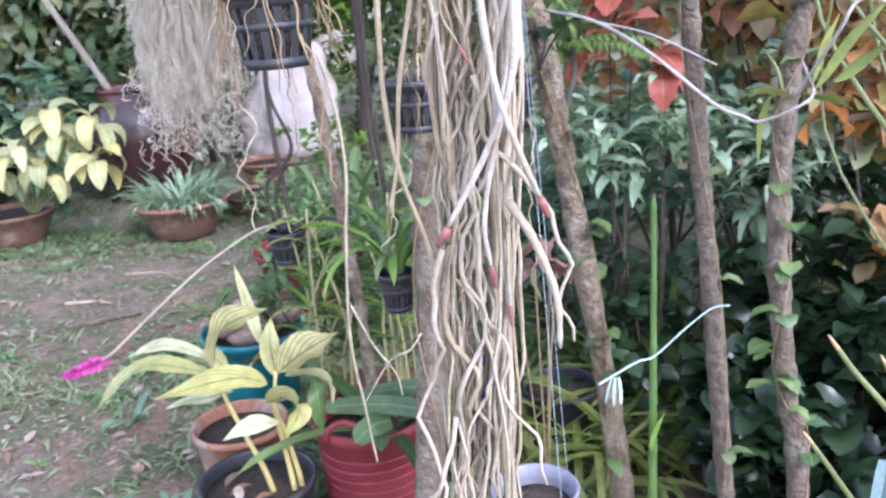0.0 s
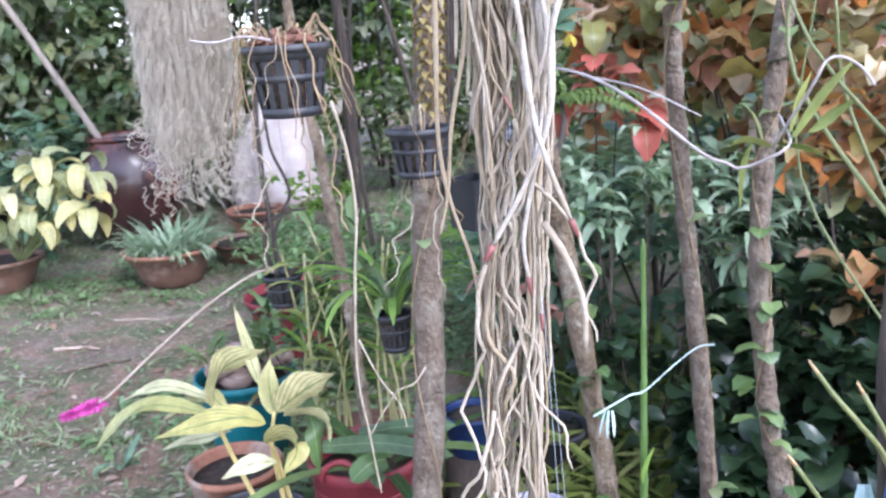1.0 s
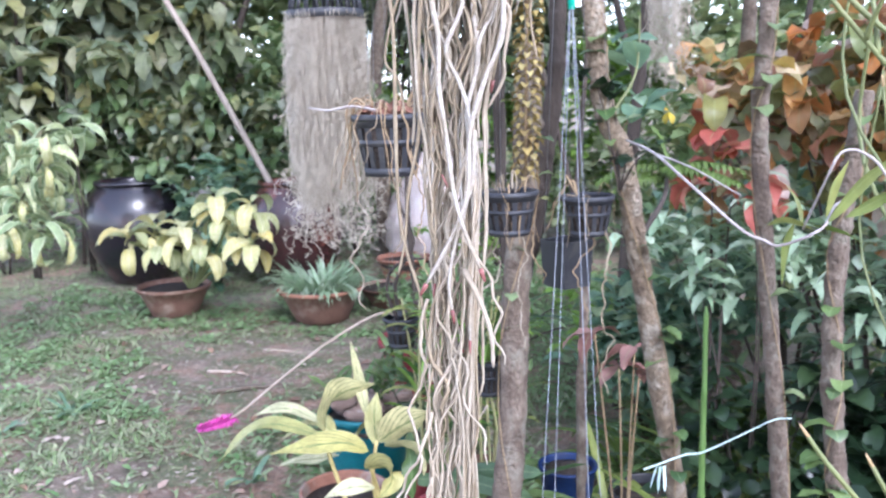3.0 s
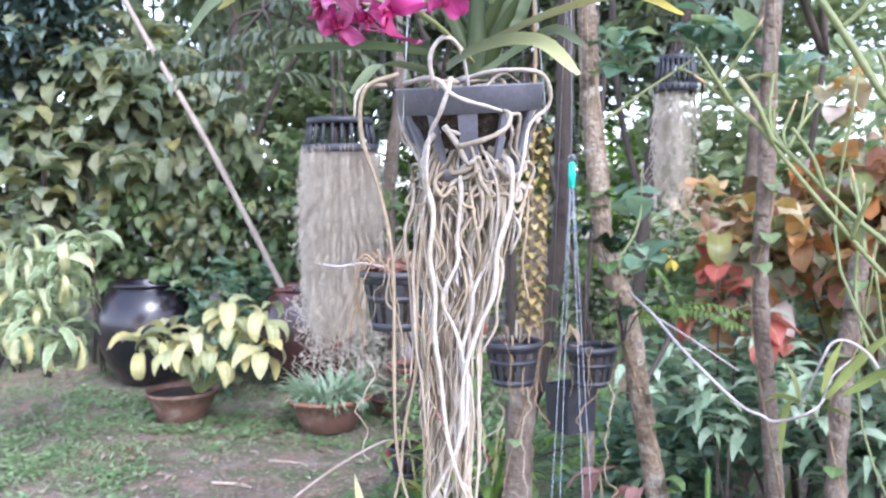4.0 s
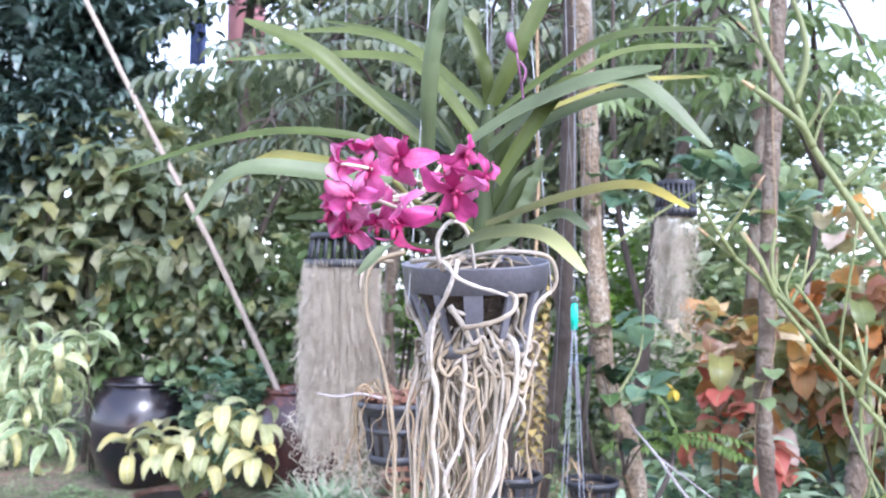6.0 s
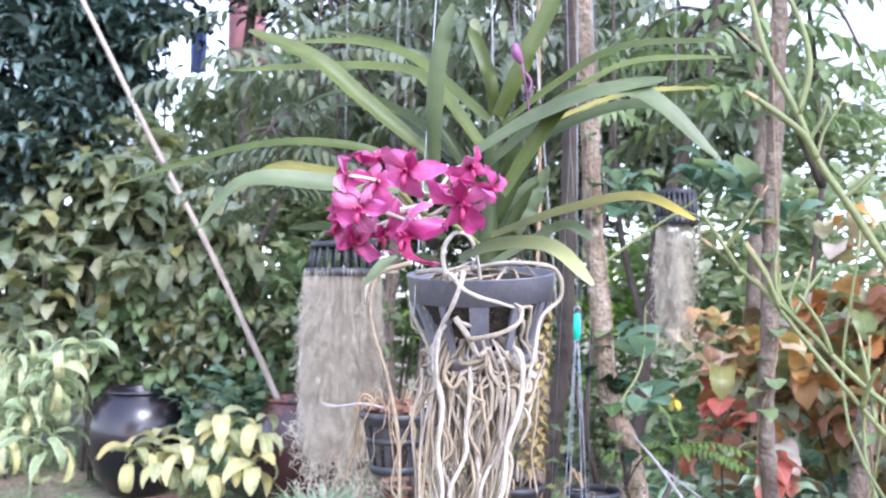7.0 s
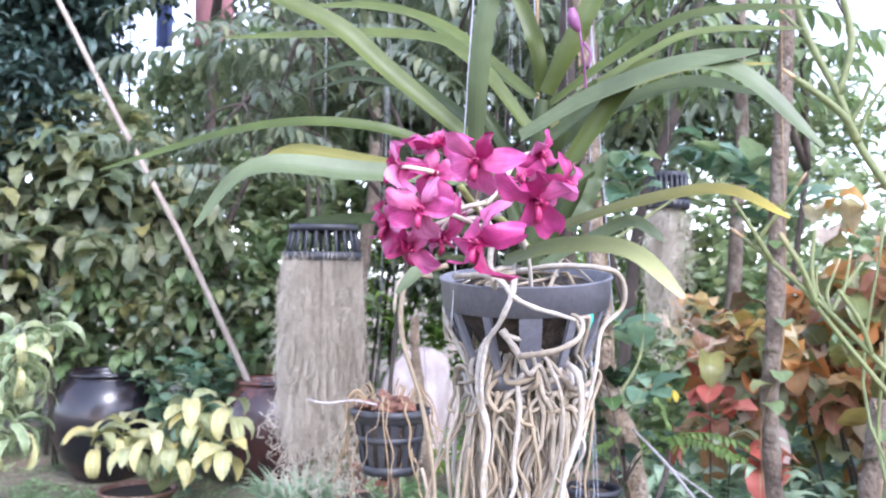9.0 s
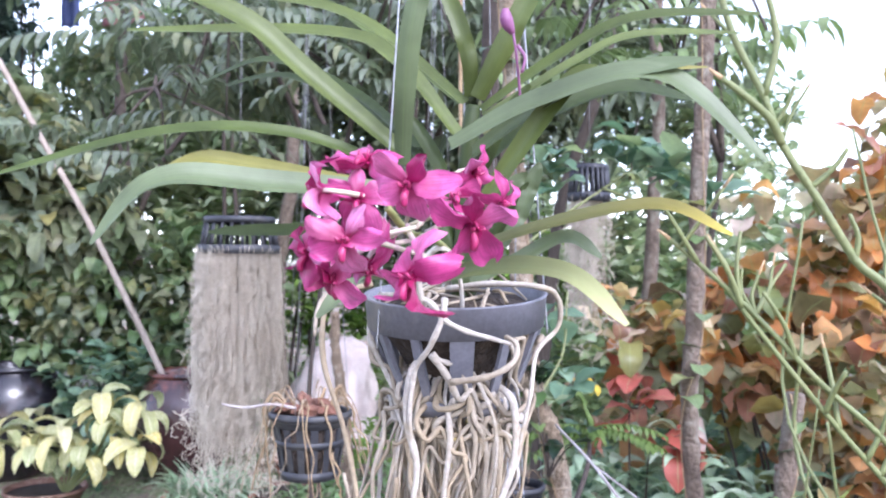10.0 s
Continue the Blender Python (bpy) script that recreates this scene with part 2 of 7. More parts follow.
M_ROOT_TIP = surface("red_root_tip", [(0.3, (0.16, 0.045, 0.04)), (0.7, (0.26, 0.095, 0.08))], 40, 0.5)
M_BASKET = surface("grey_plastic", [(0.3, (0.13, 0.13, 0.155)), (0.7, (0.17, 0.17, 0.195))], 25, 0.5, bump=0.2, dist=0.001, stain=(0.23, 0.22, 0.22), fine=300)
M_BLACK = surface("black_plastic", [(0.3, (0.018, 0.019, 0.024)), (0.7, (0.032, 0.033, 0.04))], 20, 0.5, bump=0.15, dist=0.001, stain=(0.05, 0.048, 0.045))
M_WIRE = surface("galvanised_wire", [(0.3, (0.26, 0.26, 0.27)), (0.7, (0.38, 0.38, 0.39))], 60, 0.5, metal=0.6)
M_STRING = surface("white_cord", [(0.3, (0.24, 0.26, 0.30)), (0.7, (0.33, 0.35, 0.39))], 40, 0.7)
M_TAG = surface("green_plastic_tag", [(0.3, (0.0, 0.38, 0.26)), (0.7, (0.02, 0.46, 0.32))], 20, 0.4)
M_BARK = surface("grey_brown_bark", [(0.30, (0.070, 0.050, 0.036)), (0.46, (0.135, 0.098, 0.072)), (0.60, (0.19, 0.148, 0.112)), (0.72, (0.28, 0.235, 0.19))], 26, 0.92, bump=0.8, dist=0.02, fine=110, stretch=(1, 1, 0.75), stain=(0.21, 0.185, 0.145))
# dark brown bark, darkened further to carry the shade on the thin trunk
M_BARK_DARK = surface("dark_shade_toned_bark", [(0.25, (0.030, 0.023, 0.018)), (0.5, (0.058, 0.043, 0.034)), (0.75, (0.10, 0.078, 0.060))], 9, 0.9, bump=0.9, dist=0.012, fine=60, stretch=(1, 1, 0.35))
M_BARK_PALE = surface("pale_patchy_bark", [(0.30, (0.10, 0.07, 0.045)), (0.46, (0.20, 0.145, 0.095)), (0.60, (0.29, 0.22, 0.15)), (0.72, (0.42, 0.37, 0.29))], 24, 0.92, bump=1.0, dist=0.025, fine=110, stretch=(1, 1, 0.8), stain=(0.38, 0.33, 0.26))
M_BAMBOO = surface("green_bamboo", [(0.3, (0.07, 0.14, 0.03)), (0.7, (0.13, 0.20, 0.055))], 10, 0.45, stretch=(1, 1, 0.2))
M_POLE = surface("weathered_cane", [(0.3, (0.26, 0.205, 0.165)), (0.6, (0.36, 0.295, 0.24)), (0.8, (0.43, 0.36, 0.30))], 9, 0.7, stretch=(1, 1, 0.2), stain=(0.20, 0.16, 0.12))
M_CANE = surface("dry_cane", [(0.3, (0.33, 0.25, 0.19)), (0.7, (0.47, 0.38, 0.31))], 12, 0.6, stretch=(1, 1, 0.2), stain=(0.32, 0.25, 0.17))
M_MOSS = surface("spanish_moss", [(0.25, (0.36, 0.30, 0.23)), (0.5, (0.50, 0.44, 0.35)), (0.8, (0.62, 0.57, 0.47))], 7, 0.95, bump=0.1)
M_JAR = surface("dark_glazed_jar", [(0.3, (0.006, 0.005, 0.009)), (0.7, (0.014, 0.010, 0.016))], 6, 0.26, bump=0.15, dist=0.006, stain=(0.030, 0.014, 0.014), coat=0.4)
M_JAR_RED = surface("brown_glazed_jar", [(0.3, (0.022, 0.012, 0.014)), (0.7, (0.060, 0.022, 0.020))], 5, 0.25, bump=0.15, dist=0.006, stain=(0.15, 0.045, 0.028), coat=0.4)
M_TERRA = surface("terracotta", [(0.3, (0.24, 0.10, 0.06)), (0.7, (0.36, 0.17, 0.11))], 8, 0.85, bump=0.3, stain=(0.34, 0.27, 0.22))
M_TERRA_DK = surface("brown_clay", [(0.3, (0.12, 0.06, 0.04)), (0.7, (0.19, 0.10, 0.07))], 8, 0.8, bump=0.3, stain=(0.24, 0.17, 0.13))
M_RED = surface("red_woven_plastic", [(0.3, (0.15, 0.014, 0.02)), (0.7, (0.22, 0.03, 0.04))], 9, 0.6, bump=0.6, dist=0.003, fine=140, stain=(0.15, 0.03, 0.035))
M_TEAL = surface("teal_plastic", [(0.3, (0.0, 0.10, 0.12)), (0.7, (0.01, 0.15, 0.17))], 12, 0.5)
M_BLUE = surface("blue_plastic", [(0.3, (0.005, 0.018, 0.075)), (0.7, (0.008, 0.028, 0.11))], 12, 0.5)
M_SKYBLUE = surface("bright_blue_plastic", [(0.3, (0.018, 0.10, 0.25)), (0.6, (0.03, 0.14, 0.32)), (0.8, (0.06, 0.17, 0.31))], 9, 0.55, stain=(0.05, 0.10, 0.16))
M_GREYPOT = surface("violet_grey_plastic", [(0.3, (0.15, 0.145, 0.18)), (0.7, (0.21, 0.205, 0.25))], 12, 0.5, stain=(0.33, 0.32, 0.36))
M_SOIL = surface("potting_soil", [(0.3, (0.02, 0.014, 0.01)), (0.6, (0.06, 0.042, 0.03)), (0.8, (0.12, 0.085, 0.06))], 40, 0.95, bump=1.0, dist=0.02, fine=90)
M_HUSK = surface("coconut_husk", [(0.3, (0.20, 0.12, 0.09)), (0.7, (0.42, 0.31, 0.26))], 14, 0.9, bump=0.8, dist=0.006, stretch=(1, 1, 4), stain=(0.52, 0.44, 0.40))
M_CORK = surface("reddish_wood_chunk", [(0.3, (0.12, 0.05, 0.032)), (0.7, (0.24, 0.115, 0.075))], 40, 0.95, bump=1.0, dist=0.01)
M_TWIG = surface("dry_brown_twig", [(0.3, (0.20, 0.13, 0.07)), (0.7, (0.37, 0.27, 0.155))], 20, 0.85, bump=0.5)
M_GREYVINE = surface("grey_vine", [(0.3, (0.28, 0.23, 0.21)), (0.7, (0.46, 0.42, 0.40))], 20, 0.8, bump=0.4)
M_GREENSTEM = surface("green_succulent_stem", [(0.3, (0.115, 0.140, 0.048)), (0.6, (0.165, 0.180, 0.065)), (0.8, (0.25, 0.20, 0.11))], 14, 0.55)
M_PINKTIP = surface("pinkish_growing_tip", [(0.3, (0.36, 0.25, 0.12)), (0.7, (0.50, 0.33, 0.18))], 30, 0.5)
M_SACK = surface("pale_pink_sacking", [(0.3, (0.62, 0.50, 0.46)), (0.6, (0.76, 0.66, 0.62)), (0.8, (0.82, 0.77, 0.75))], 6, 0.85, bump=0.6, dist=0.03)
M_BLUECLOTH = surface("blue_cloth", [(0.3, (0.10, 0.14, 0.34)), (0.7, (0.16, 0.20, 0.42))], 5, 0.8)
M_PINKCLOTH = surface("dusty_pink_cloth", [(0.3, (0.50, 0.20, 0.22)), (0.7, (0.60, 0.30, 0.32))], 5, 0.8)
M_DEADLEAF = leaf_material("dead_leaf", [(0.14, 0.08, 0.05), (0.30, 0.20, 0.15), (0.46, 0.36, 0.30), (0.22, 0.11, 0.07), (0.52, 0.44, 0.38), (0.34, 0.21, 0.16)], 0.8, thin=0.1)
M_SHRUB = leaf_material("mid_green_leaf", [(0.11, 0.18, 0.07), (0.19, 0.27, 0.11), (0.27, 0.33, 0.16), (0.15, 0.23, 0.12), (0.34, 0.34, 0.14)], 0.38, thin=0.4)
M_HEDGE = leaf_material("pale_hedge_leaf", [(0.164, 0.216, 0.111), (0.298, 0.321, 0.190), (0.373, 0.358, 0.221), (0.224, 0.283, 0.174), (0.409, 0.366, 0.142), (0.328, 0.373, 0.285), (0.201, 0.253, 0.158)], 0.36, thin=0.52)
M_TREELEAF = leaf_material("blue_green_tree_leaf", [(0.03, 0.058, 0.048), (0.055, 0.092, 0.078), (0.10, 0.15, 0.135), (0.15, 0.20, 0.19)], 0.3, thin=0.25)
# darker copy of the feathery leaf, with the dimness behind the orchid painted in
M_PINDARK = leaf_material("shade_toned_feathery_leaf", [(0.085, 0.115, 0.065), (0.135, 0.165, 0.105), (0.21, 0.235, 0.17), (0.11, 0.14, 0.09), (0.26, 0.27, 0.15)], 0.4, thin=0.38)
# dark green lowered to near black: tree shade over the undergrowth is in the colour
M_DARKLEAF = leaf_material("shade_darkened_green_leaf", [(0.008, 0.018, 0.008), (0.013, 0.028, 0.013), (0.021, 0.043, 0.020), (0.032, 0.056, 0.022)], 0.30, thin=0.15, rib=(0.035, 0.07, 0.025))
M_DARKLEAF.node_tree.nodes["Principled BSDF"].inputs["Specular IOR Level"].default_value = 0.5
M_BLUELEAF = leaf_material("grey_green_leaf", [(0.090, 0.165, 0.105), (0.170, 0.280, 0.180), (0.290, 0.410, 0.290), (0.36, 0.42, 0.22)], 0.36, thin=0.45)
M_LIME = leaf_material("bright_green_leaf", [(0.175, 0.312, 0.050), (0.275, 0.425, 0.088), (0.125, 0.250, 0.044)], 0.45, thin=0.45)
M_PALEVAR = leaf_material("cream_and_green_leaf", [(0.15, 0.22, 0.10), (0.30, 0.36, 0.19), (0.23, 0.30, 0.15), (0.36, 0.38, 0.18), (0.19, 0.27, 0.14)], 0.45, edge=(0.44, 0.48, 0.30), thin=0.35)
M_APH = leaf_material("yellow_netted_leaf", [(0.58, 0.47, 0.14), (0.17, 0.25, 0.10), (0.60, 0.55, 0.28), (0.20, 0.28, 0.12), (0.62, 0.47, 0.10), (0.30, 0.36, 0.16), (0.60, 0.53, 0.20), (0.22, 0.29, 0.12), (0.56, 0.50, 0.18)], 0.45, vein=(0.64, 0.62, 0.42), vein_n=8, vein_amt=0.15, slope=0.9, thin=0.3)
M_GINGER = leaf_material("striped_ginger_leaf", [(0.56, 0.50, 0.24), (0.62, 0.58, 0.37), (0.44, 0.39, 0.13), (0.54, 0.48, 0.22), (0.38, 0.36, 0.13)], 0.42, vein=(0.11, 0.16, 0.05), vein_n=6, vein_amt=-0.10, slope=1.3, thin=0.2)
M_CROTON = leaf_material("copper_leaf", [(0.26, 0.11, 0.05), (0.72, 0.28, 0.09), (0.44, 0.33, 0.10), (0.20, 0.24, 0.09), (0.16, 0.10, 0.06), (0.48, 0.22, 0.14), (0.66, 0.56, 0.38), (0.30, 0.34, 0.16), (0.70, 0.54, 0.47), (0.46, 0.37, 0.15), (0.24, 0.15, 0.08), (0.72, 0.36, 0.14), (0.66, 0.52, 0.30), (0.70, 0.31, 0.10)], 0.32, thin=0.45)
M_REDLEAF = leaf_material("red_leaf", [(0.34, 0.07, 0.045), (0.44, 0.12, 0.09), (0.42, 0.20, 0.16)], 0.45, thin=0.4)
M_YELLOWLEAF = leaf_material("yellow_leaf", [(0.62, 0.45, 0.03), (0.66, 0.36, 0.02), (0.55, 0.50, 0.06)], 0.5, thin=0.3)
M_FERN = leaf_material("fern_leaf", [(0.094, 0.154, 0.028), (0.144, 0.210, 0.048)], 0.5, thin=0.4)
M_PINNATE = leaf_material("feathery_leaf", [(0.110, 0.170, 0.060), (0.185, 0.250, 0.100), (0.275, 0.345, 0.170), (0.15, 0.20, 0.10)], 0.45, thin=0.42)
M_GRASS = leaf_material("grass", [(0.13, 0.20, 0.075), (0.22, 0.30, 0.13), (0.33, 0.39, 0.22), (0.40, 0.40, 0.26), (0.17, 0.24, 0.12)], 0.5, thin=0.35)
M_SPIDER = leaf_material("pale_striped_grass_leaf", [(0.30, 0.42, 0.26), (0.48, 0.56, 0.42), (0.24, 0.36, 0.21), (0.40, 0.52, 0.36)], 0.45, thin=0.35)
M_STRAP = leaf_material("strap_leaf", [(0.045, 0.095, 0.034), (0.10, 0.165, 0.052), (0.18, 0.25, 0.09), (0.075, 0.13, 0.07)], 0.38, thin=0.3)
M_PINKFL = leaf_material("pink_spike_flower", [(0.62, 0.06, 0.36), (0.70, 0.12, 0.45)], 0.6, thin=0.3)


M_GINGERSTEM = surface("pale_yellow_stem", [(0.3, (0.48, 0.38, 0.14)), (0.7, (0.60, 0.50, 0.22))], 14, 0.5, stretch=(1, 1, 0.3))
# pale tone puts the haze over the distant leaves into their colour
M_FAR = leaf_material("haze_pale_leaf", [(0.215, 0.294, 0.147), (0.339, 0.407, 0.237), (0.429, 0.475, 0.316), (0.282, 0.362, 0.226), (0.497, 0.497, 0.271)], 0.5, thin=0.52)
M_OLIVE = leaf_material("olive_leaf", [(0.16, 0.21, 0.045), (0.25, 0.30, 0.08), (0.32, 0.33, 0.11), (0.12, 0.17, 0.04)], 0.42, thin=0.35)
M_RIBBON = surface("mint_plastic_ribbon", [(0.3, (0.42, 0.56, 0.52)), (0.7, (0.55, 0.66, 0.62))], 40, 0.6)
M_CANESTEM = surface("yellow_green_cane", [(0.3, (0.26, 0.26, 0.10)), (0.7, (0.40, 0.36, 0.18))], 18, 0.55, stretch=(1, 1, 0.3))
M_SCALE = leaf_material("dry_yellow_scale", [(0.30, 0.23, 0.07), (0.22, 0.15, 0.05), (0.36, 0.30, 0.12)], 0.7, thin=0.15)
M_PINKLEAF = leaf_material("pink_leaf", [(0.28, 0.14, 0.12), (0.36, 0.21, 0.18), (0.18, 0.08, 0.06)], 0.5, thin=0.3)
M_CLOVER = leaf_material("small_weed_leaf", [(0.13, 0.24, 0.09), (0.25, 0.37, 0.16), (0.34, 0.45, 0.25), (0.20, 0.30, 0.14)], 0.45, thin=0.4)


def ground_material():
    m, n, l, bsdf = nodes("garden_soil")
    soil = ramp(n, [(0.3, (0.13, 0.097, 0.073)), (0.5, (0.25, 0.19, 0.148)), (0.7, (0.37, 0.29, 0.235))])
    l.new(grain(n, l, 2.6, 9, 0.72), soil.inputs[0])
    red = ramp(n, [(0.48, (0, 0, 0)), (0.62, (1, 1, 1))])
    l.new(grain(n, l, 0.9, 6, 0.65), red.inputs[0])
    col = mixed(n, l, red.outputs[0], soil.outputs[0], (0.37, 0.225, 0.16))
    mossy = ramp(n, [(0.45, (0, 0, 0)), (0.58, (1, 1, 1))])
    l.new(grain(n, l, 3.1, 8, 0.75), mossy.inputs[0])
    col = mixed(n, l, mossy.outputs[0], col, (0.145, 0.16, 0.08))
    crumb = ramp(n, [(0.58, (0, 0, 0)), (0.64, (1, 1, 1))])
    l.new(grain(n, l, 34, 3, 0.5), crumb.inputs[0])
    col = mixed(n, l, mixed(n, l, 0.5, crumb.outputs[0], (0, 0, 0)), col, (0.50, 0.42, 0.34))
    fine = ramp(n, [(0.3, (0.45, 0.45, 0.45)), (0.7, (1.35, 1.35, 1.35))])
    g = grain(n, l, 60, 6, 0.75)
    l.new(g, fine.inputs[0])
    l.new(mixed(n, l, 0.9, col, fine.outputs[0], "MULTIPLY"), bsdf.inputs["Base Color"])
    bsdf.inputs["Roughness"].default_value = 0.95
    bumped(n, l, bsdf, g, 1.0, 0.03)
    return m


M_GROUND = ground_material()


# ---- ground ----
def ground_height(x, y):
    return 0.03 * noise.noise((x * 0.8, y * 0.8, 3.1)) + 0.012 * noise.noise((x * 4, y * 4, 7.7)) - 0.01


def build_ground():
    b = Buf()
    xs = [-400, -120, -40, -18] + [-12 + 0.15 * i for i in range(121)] + [9, 18, 40, 120, 400]
    ys = [-200, -60, -18, -6] + [-2 + 0.15 * i for i in range(97)] + [15, 22, 40, 120, 500]
    verts = [(x, y, ground_height(x, y)) for y in ys for x in xs]
    w = len(xs)
    faces = [(j * w + i, j * w + i + 1, (j + 1) * w + i + 1, (j + 1) * w + i) for j in range(len(ys) - 1) for i in range(w - 1)]
    b.add(verts, faces)
    ob = new("ground", b.mesh("ground", M_GROUND))
    return tagged(ob, "bare brown garden soil with mossy green patches", "ground", kind="structure")


build_ground()


# ---- hanging orchid: basket, roots, leaves, flowers ----
RING = Vector((0.0, 0.475, 1.832))
TIP = Matrix.Translation(RING) @ Matrix.Rotation(radians(7), 4, "X")
orchid = thing("hanging_orchid", "magenta orchid with strap leaves and long roots in a grey basket", "orchid", RING)


def in_basket(x, y, z):
    return TIP @ Vector((x, y, z))


def build_basket():
    # rim band
    b = Buf()
    lathe(b, [(0.0600, -0.011), (0.0620, -0.011), (0.0638, 0.0095), (0.0647, 0.0105), (0.0640, 0.0112), (0.0612, 0.0108), (0.0596, -0.010)], steps=64)
    b.v = [tuple(TIP @ Vector(p)) for p in b.v]
    rim = part("basket_rim", b, M_BASKET, orchid, "worn grey plastic basket rim")
    # upright ribs, wide and narrow in turn
    for k in range(12):
        a = 2 * math.pi * (k + 0.35) / 12
        wide = 0.0080 if k % 3 == 0 else 0.0032
        b = Buf()
        rows = []
        for s in range(7):
            t = s / 6
            r = 0.0612 - 0.017 * t - 0.004 * t * t
            z = -0.011 - 0.052 * t
            half = wide * (1 - 0.15 * t)
            for rr, sg in ((r, -1), (r, 1), (r - 0.0035, 1), (r - 0.0035, -1)):
                rows.append(in_basket(rr * math.cos(a) - sg * half * math.sin(a), rr * math.sin(a) + sg * half * math.cos(a), z))
        faces = [(0, 1, 2, 3), (27, 26, 25, 24)]
        for s in range(6):
            for q in range(4):
                q2 = (q + 1) % 4
                faces.append((s * 4 + q, (s + 1) * 4 + q, (s + 1) * 4 + q2, s * 4 + q2))
        b.add(rows, faces)
        part("basket_rib", b, M_BASKET, orchid, smooth=False)
    b = Buf()
    lathe(b, [(0.036, -0.067), (0.043, -0.067), (0.0445, -0.058), (0.042, -0.056), (0.036, -0.060)], steps=40)
    b.v = [tuple(TIP @ Vector(p)) for p in b.v]
    part("basket_foot_ring", b, M_BASKET, orchid)
    b = Buf()
    lathe(b, [(0.001, 0.010), (0.03, 0.009), (0.056, 0.004), (0.054, -0.012), (0.040, -0.03), (0.028, -0.052), (0.001, -0.055)], steps=24, wobble=0.2)
    b.v = [tuple(TIP @ Vector(p)) for p in b.v]
    part("fibre", b, M_SOIL, orchid, "dark fibre filling the basket")
    # wires from the rim to the hook
    for px, py, tx in ((-0.047, -0.047, -0.012), (0.064, 0.012, 0.006), (0.0, 0.066, 0.0)):
        b = Buf()
        low = in_basket(px, py, -0.016)
        tube(b, [low + Vector((0, 0, -0.004)), low, low.lerp(Vector((tx, 0.47, 2.55)), 0.5), Vector((tx, 0.47, 2.55)), Vector((0, 0.47, 2.60)), Vector((0, 0.47, 3.11))], 0.0007, 5)
        part("hanger_wire", b, M_WIRE, orchid, "thin galvanised hanger wire")


build_basket()


def wander(start, end, kink, n=26, seed=0):
    """A hanging root: a line from start to end with slow bends and small kinks."""
    start, end = Vector(start), Vector(end)
    ln = (end - start).length
    out = []
    for i in range(n + 1):
        s = i / n
        d = s * ln
        p = start.lerp(end, s)
        grow = min(1, d / 0.05)
        q = Vector((noise.noise((seed, d * 5.5, 1)), noise.noise((seed, d * 5.5, 9)), 0)) * kink * 2.2
        q += Vector((noise.noise((seed, d * 17, 21)), noise.noise((seed, d * 17, 33)), 0)) * kink * 1.9
        q += Vector((noise.noise((seed, d * 45, 41)), noise.noise((seed, d * 45, 43)), 0)) * kink * 0.75
        out.append(p + q * grow)
    return out


def gathered(pts, loose=1.0):
    """Draws a root in towards the bundle, which narrows below the basket."""
    out = []
    for p in pts:
        s = min(1.0, max(0.0, (1.77 - p.z) / 0.16))
        hw = (0.048 + (0.0205 - 0.048) * s * s * (3 - 2 * s)) * (1 + (loose - 1) * s)
        cx = -0.020 * s - 0.007 * min(1.0, max(0.0, (1.60 - p.z) / 0.3))
        dx, dy = p.x - cx, p.y - 0.45
        if p.z > 1.785:
            out.append(p)
            continue
        out.append(Vector((cx + hw * 1.15 * dx / math.sqrt(hw * hw + dx * dx), 0.45 + hw * 1.1 * dy / math.sqrt(hw * hw + dy * dy), p.z)))
    return out


def root(pts, r, material, tip=False, label=""):
    b = Buf()
    tube(b, pts, lambda s: r * (1 - 0.42 * s) * (1 + 0.10 * math.sin(s * 37 + r * 9000)) * (1 if s < 0.985 else 0.6), 7)
    ob = part("aerial_root", b, material, orchid, label)
    if tip:
        e, d = pts[-1], (pts[-1] - pts[-2]).normalized()
        c = Buf()
        tube(c, [e - d * 0.001, e + d * 0.004, e + d * 0.008, e + d * 0.0105], lambda s: r * 0.8 * (1.05 - 0.75 * s * s), 7)
        part("root_tip", c, M_ROOT_TIP, ob, "reddish growing root tip")
    return ob


